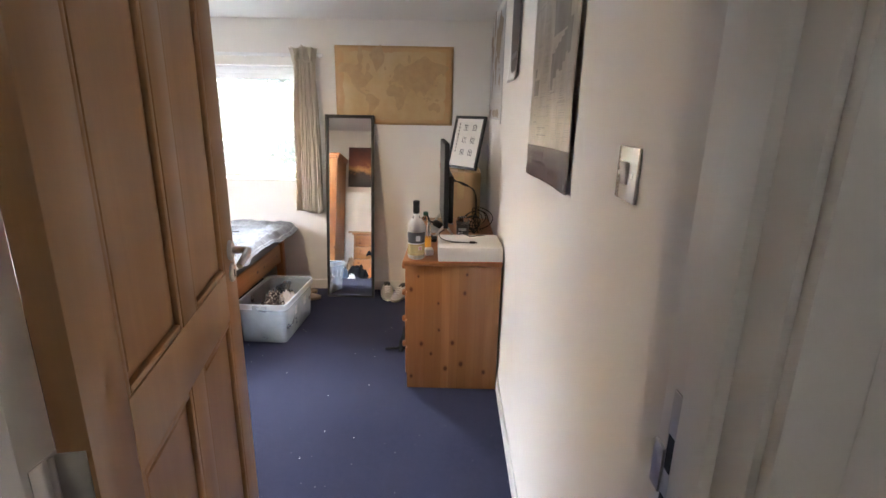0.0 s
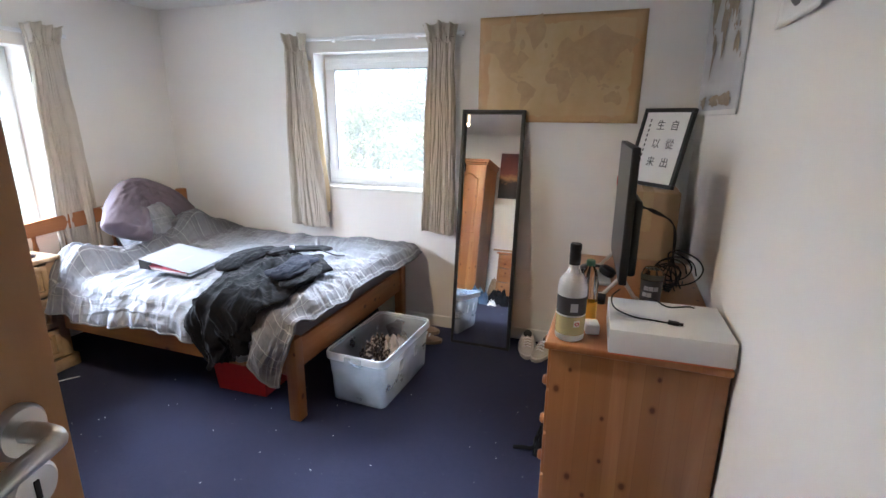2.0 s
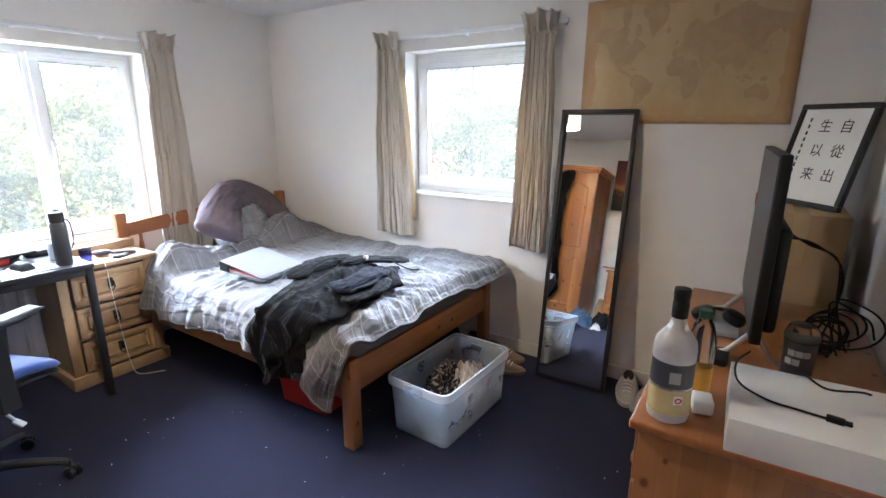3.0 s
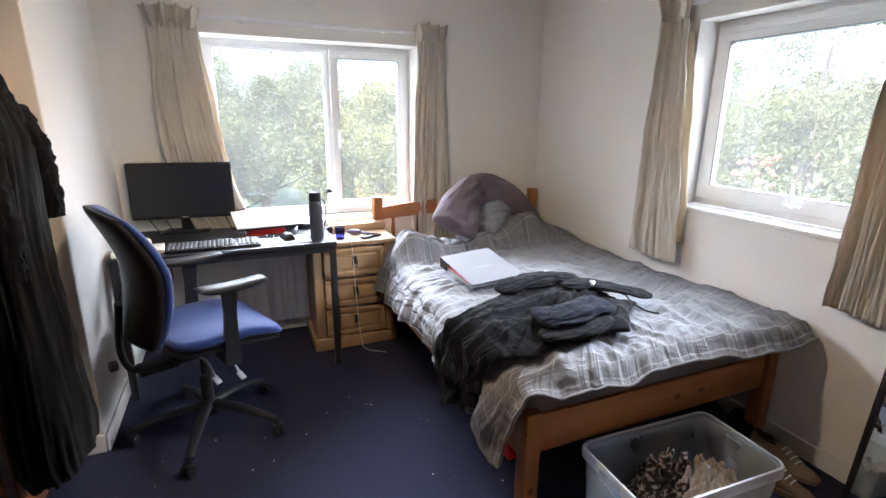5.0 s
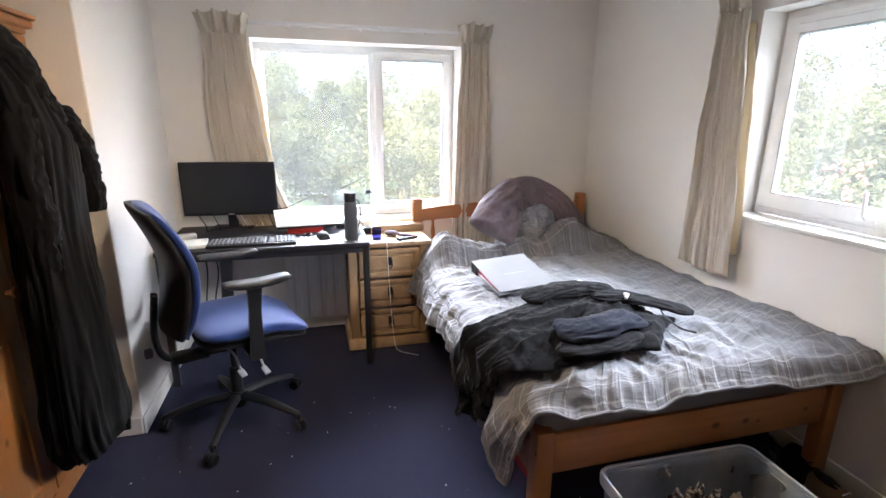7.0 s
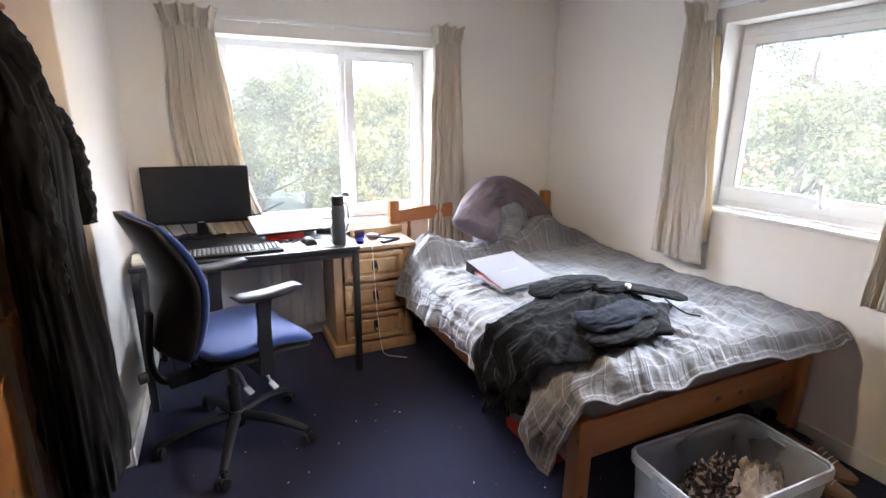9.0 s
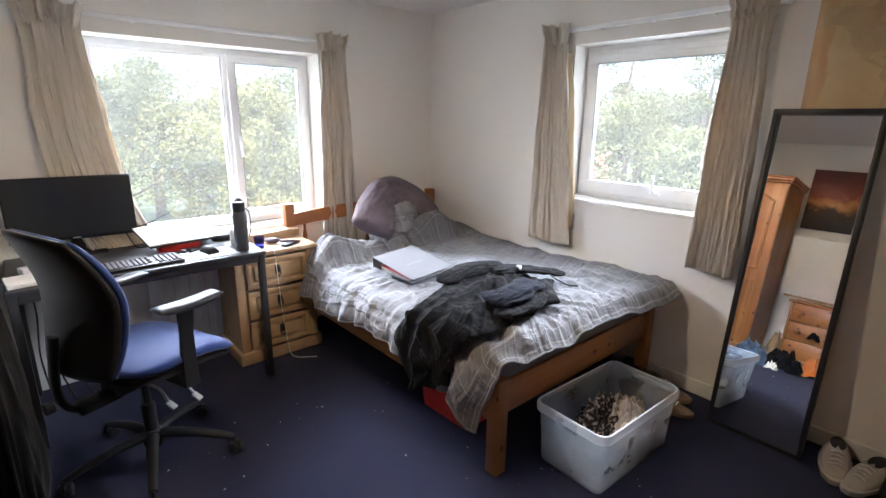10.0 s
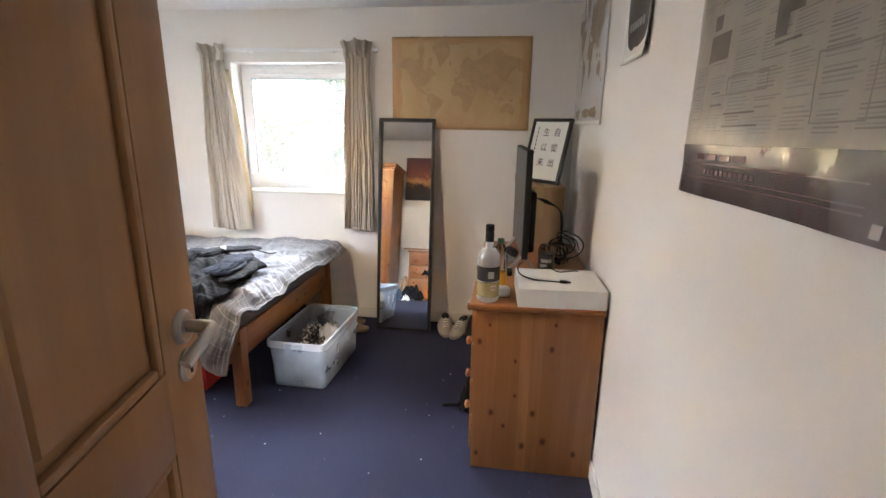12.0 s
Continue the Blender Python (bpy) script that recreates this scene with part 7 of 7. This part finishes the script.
# ---- back of the room, seen in the mirror ----
chest("chest_of_drawers", pose(-0.98, 0.985, 0, 0, 0, 180), 0.50, 0.42, 0.62, 3, "small pine chest of drawers against the back wall")
wb = thing("whiteboard", pose(-1.43, 0.66, 0.66, 5.5, 0, 180), "white dry-wipe board leaning on the wall", "whiteboard")
part("board", bm_box(-0.225, 0.225, -0.006, 0.006, 0.0, 0.57, 0.002), plain("white_enamel", (0.8, 0.8, 0.79), 0.12, 0, 0.02), wb)
part("frame", ring_frame(-0.232, 0.232, -0.006, 0.577, 0.012, 0.016), WHITEPL, wb)
part("bracket", bm_box(-0.2, 0.2, 0.006, 0.05, -0.03, -0.006, 0.002), PALE_Y, wb)


def canvas():
    m = Mat("sunset_painting", (0.3, 0.1, 0.05), 0.5)
    co = m.coords()
    f = m.math("ADD", m.math("MULTIPLY", m.axis(co, 2), 1.67), m.math("MULTIPLY", m.math("SUBTRACT", m.noise(7, 5, 0.65, co), 0.5), 0.55))
    m.color(m.ramp(f, [(0.05, (0.03, 0.022, 0.02)), (0.32, (0.06, 0.03, 0.02)), (0.45, (0.55, 0.25, 0.08)), (0.58, (0.25, 0.06, 0.03)), (0.8, (0.16, 0.035, 0.03)), (1.0, (0.09, 0.03, 0.035))]))
    c = thing("painting", pose(-1.465, YB, 1.335, 0, 0, 180), "unframed canvas with a dark red sunset picture", "painting")
    part("canvas", bm_box(-0.205, 0.205, -0.025, 0, 0, 0.60, 0.004), m.m, c)


canvas()
crumple("bag", pose(-1.60, 1.36, 0), 0.15, 0.13, 0.28, 21.0, cloth("blue_denim", (0.06, 0.10, 0.17), 0.25), "blue cloth bag on the carpet beside the wardrobe", "bag", 36, 0.6)
crumple("bag", pose(-1.36, 1.30, 0), 0.16, 0.14, 0.24, 24.0, DARKCLOTH, "black bag on the carpet by the small chest", "bag", 36, 0.6)
crumple("bag", pose(-1.13, 1.22, 0), 0.11, 0.11, 0.24, 27.0, cloth("orange_nylon", (0.55, 0.17, 0.04), 0.2), "orange bag in front of the small chest", "bag", 36, 0.6)
crumple("tissue", pose(-1.40, 1.47, 0), 0.05, 0.05, 0.07, 31.0, PAPER, "crumpled white paper on the carpet", "paper", 24, 1.0)
crumple("bag", pose(-1.58, 0.70, 0), 0.06, 0.08, 0.62, 34.0, cloth("tan_canvas", (0.38, 0.26, 0.16), 0.2), "tall tan canvas bag beside the wardrobe", "bag", 30, 0.2)
crumple("pouch", pose(-1.24, 1.02, 0.30), 0.05, 0.03, 0.12, 37.0, DARKCLOTH, "black pouch hanging on a drawer knob", "pouch", 24, 0.4)

# ---- pendant lamp ----
LX, LY, LZ = -1.78, 2.15, 1.90
pd = thing("pendant_lamp", pose(LX, LY, LZ), "lit ceiling pendant with a cream drum shade", "ceiling lamp")
shade_m = Mat("cream_shade", (0.8, 0.72, 0.55), 0.8)
shade_m.set("Emission Color", (1.0, 0.72, 0.38, 1)), shade_m.set("Emission Strength", 0.06)
part("shade", lathe([(0.115, 0), (0.10, 0.19), (0.098, 0.19), (0.113, 0)], 40, False), shade_m.m, pd, "glowing cream fabric shade", 60)
part("flex", tube([(0, 0, 0.13), (0, 0, ZC - LZ - 0.02)], 0.004, 8), WHITEPL, pd)
part("rose", moved(lathe([(0.045, 0), (0.04, -0.02), (0.01, -0.03), (0, -0.03)], 24), pose(0, 0, ZC - LZ)), WHITEPL, pd)
part("bulb", moved(lathe([(0, -0.055), (0.02, -0.05), (0.03, -0.03), (0.028, -0.01), (0.014, 0.02), (0.013, 0.05), (0, 0.05)], 20), pose(0, 0, 0.09)), glowing("warm_bulb", (1.0, 0.76, 0.45), 1.2), pd, "glowing bulb")
lamp = new("lamp_light", bpy.data.lights.new("lamp_light", "POINT"))
lamp.data.energy, lamp.data.color, lamp.data.shadow_soft_size = 1.0, (1.0, 0.76, 0.48), 0.05
lamp.location = (LX, LY, LZ + 0.02)

# Added fill lamp, out of view behind the start, brightens the door lining.
hp = thing("hall_fill_lamp", pose(-0.1, -0.75, ZC), "unseen round frosted lamp added to brighten the hall", "ceiling lamp")
part("base", moved(lathe([(0.12, 0), (0.12, -0.02), (0, -0.02)], 28), pose(0, 0, 0)), WHITEPL, hp)
part("globe", lathe([(0.11, -0.02), (0.105, -0.05), (0.07, -0.08), (0, -0.09)], 28), glowing("hall_fill_globe", (1.0, 0.9, 0.75), 0.35), hp, "glowing frosted globe of the added fill lamp")

# ---- lint on the carpet ----
rnd = random.Random(11)
lint = bmesh.new()
for k in range(70):
    x, y = rnd.uniform(-2.6, -0.5), rnd.uniform(1.0, 3.3)
    s, a = rnd.uniform(0.002, 0.005), rnd.uniform(0, 3.14)
    dx, dy = s * math.cos(a), s * math.sin(a)
    v = [lint.verts.new((x + p * dx - q * dy * 0.4, y + p * dy + q * dx * 0.4, 0.003 + 0.002 * (p * q > 0))) for p, q in ((-1, -1), (1, -1), (1, 1), (-1, 1))]
    lint.faces.new(v)
lo = link("lint", lint, LINT)
tagged(lo, "specks of white lint on the carpet", "lint", "", "stuff")


# ---- outside ----
def ground_mat():
    m = Mat("rough_grass", (0.06, 0.09, 0.03), 0.95)
    m.color(m.mix(m.noise(0.7, 5), (0.045, 0.07, 0.022), (0.09, 0.11, 0.04)))
    return m.m


setting("ground", bm_box(-400, 400, -400, 400, -0.75, -0.6), ground_mat(), "rough grass outside the windows")


def leaf_mat(name, a, b, c):
    m = Mat(name, a, 0.55)
    g = m.t.nodes.new("ShaderNodeNewGeometry")
    col = m.ramp(g.outputs["Random Per Island"], [(0.0, a), (0.55, b), (0.9, c)])
    m.color(m.mix(m.noise(0.9, 4), col, b))
    tl = m.t.nodes.new("ShaderNodeBsdfTranslucent")
    m.wire(col, tl.inputs[0])
    mx = m.t.nodes.new("ShaderNodeMixShader")
    mx.inputs[0].default_value = 0.45
    m.wire(m.b.outputs[0], mx.inputs[1]), m.wire(tl.outputs[0], mx.inputs[2])
    m.wire(mx.outputs[0], m.t.nodes["Material Output"].inputs[0])
    m.set("Specular IOR Level", 0.2)
    return m.m


LEAF1 = leaf_mat("hedge_leaves", (0.104, 0.106, 0.042), (0.124, 0.122, 0.047), (0.155, 0.136, 0.054))
LEAF2 = leaf_mat("shrub_leaves", (0.084, 0.093, 0.040), (0.100, 0.107, 0.045), (0.126, 0.120, 0.050))
BARK = plain("bark", (0.09, 0.07, 0.05), 0.9, 0, 0.3, 12, 0.4)
BLOOM = plain("red_berries", (0.45, 0.10, 0.05), 0.6)


def leaves(centres, count, size, seed, squash=0.9):
    """Many small folded leaves in uneven clumps."""
    r = np.random.RandomState(seed)
    cs = np.array(centres)
    pick = r.randint(0, len(cs), count)
    d = r.normal(size=(count, 3))
    d /= np.linalg.norm(d, axis=1)[:, None]
    rad = r.uniform(0.25, 1.0, count) ** 0.5
    p = cs[pick, :3] + d * (cs[pick, 3] * rad)[:, None] * np.array([1, 1, squash])
    a = r.normal(size=(count, 3))
    a /= np.linalg.norm(a, axis=1)[:, None]
    b = np.cross(a, r.normal(size=(count, 3)))
    b /= np.linalg.norm(b, axis=1)[:, None]
    s = size * r.uniform(0.6, 1.4, count)[:, None]
    tip, l, q, base = p + a * s, p + b * s * 0.45, p - b * s * 0.45, p - a * s * 0.8
    verts = np.stack([base, q, tip, l], 1).reshape(-1, 3)
    faces = np.arange(count * 4).reshape(-1, 4)
    me = bpy.data.meshes.new("crown")
    me.from_pydata(verts.tolist(), [], faces.tolist())
    return me


def tree(name, x, y, h, spread, count, size, seed, material, label, base=-0.6, low=0.15, category="tree"):
    r = random.Random(seed)
    t = thing(name, pose(x, y, base), label, category, "trees outside")
    part("trunk", tube(curve([(0, 0, -0.05), (0.05 * spread, 0.03, h * 0.3), (-0.03 * spread, 0.05, h * 0.62), (0.04, 0, h * 0.85)], 6), [0.10 * (1 - 0.75 * i / 18) * spread / 1.6 for i in range(19)], 10), BARK, t, smooth=180)
    cs = []
    for k in range(9):
        a, z0 = r.uniform(0, 6.28), h * r.uniform(0.12, 0.6)
        ln = spread * r.uniform(0.45, 0.95)
        e = (ln * math.cos(a), ln * math.sin(a), min(h, z0 + h * r.uniform(0.15, 0.4)))
        part("limb", tube(curve([(0, 0, z0), (e[0] * 0.5, e[1] * 0.5, (z0 + e[2]) / 2 - 0.05), e], 5), [0.035 * (1 - 0.08 * i) for i in range(11)], 7), BARK, t, smooth=180)
        cs.append((*e, spread * r.uniform(0.25, 0.5)))
    for k in range(30):
        a, rr = r.uniform(0, 6.28), spread * r.uniform(0, 1) ** 0.6
        z = h * r.uniform(low, 1.0)
        k2 = math.sqrt(max(0.05, 1 - ((z / h - 0.5) / 0.62) ** 2))
        cs.append((rr * k2 * math.cos(a), rr * k2 * math.sin(a), z, spread * r.uniform(0.14, 0.34)))
    me = leaves(cs, count, size, seed)
    me.materials.append(material)
    cr = new("crown", me)
    cr.parent = t
    return t


for i, (x, y, h, sp, n, mt) in enumerate((
        (-9.0, 0.2, 2.35, 1.5, 16000, LEAF1), (-9.6, 2.4, 2.7, 1.5, 17000, LEAF2), (-8.9, 4.3, 2.3, 1.4, 16000, LEAF1), (-10.2, 6.2, 2.9, 1.6, 15000, LEAF2), (-11.2, -1.8, 3.0, 1.8, 14000, LEAF2), (-11.6, 3.6, 3.1, 1.8, 14000, LEAF1),
        (-9.8, 8.6, 3.6, 1.8, 14000, LEAF1), (-7.6, 9.8, 4.1, 1.6, 14000, LEAF2), (-5.6, 10.8, 3.7, 1.4, 12000, LEAF1), (-6.9, 7.4, 2.3, 1.1, 11000, LEAF2), (-12.5, 1.0, 3.0, 1.8, 12000, LEAF1))):
    tree("tree", x, y, h, sp, int(n * 2.1), 0.033, 30 + i, mt, "leafy green garden tree beyond the window")
for i, (x, y, h, sp, n) in enumerate(((-4.3, 8.4, 2.3, 0.95, 15000), (-5.4, 8.6, 2.1, 0.9, 12000), (-3.2, 8.7, 2.5, 0.95, 15000), (-2.2, 8.9, 2.5, 0.95, 14000), (-1.1, 9.1, 2.2, 0.9, 11000), (-3.9, 10.4, 3.3, 1.2, 13000), (-2.6, 10.8, 3.2, 1.2, 12000))):
    tree("shrub", x, y, h, sp, n, 0.036, 60 + i, LEAF2, "dense garden shrub beyond the window", -0.6, 0.05, "shrub")
bl = link("berries", merge(*[moved(lathe([(0, -0.03), (0.03, 0), (0, 0.03)], 6), pose(-4.15 + rnd.uniform(-0.25, 0.25), 7.45 + rnd.uniform(-0.1, 0.1), 0.75 + rnd.uniform(-0.25, 0.25))) for k in range(26)]), BLOOM)
tagged(bl, "reddish leaves on a garden shrub", "leaves", "", "stuff")
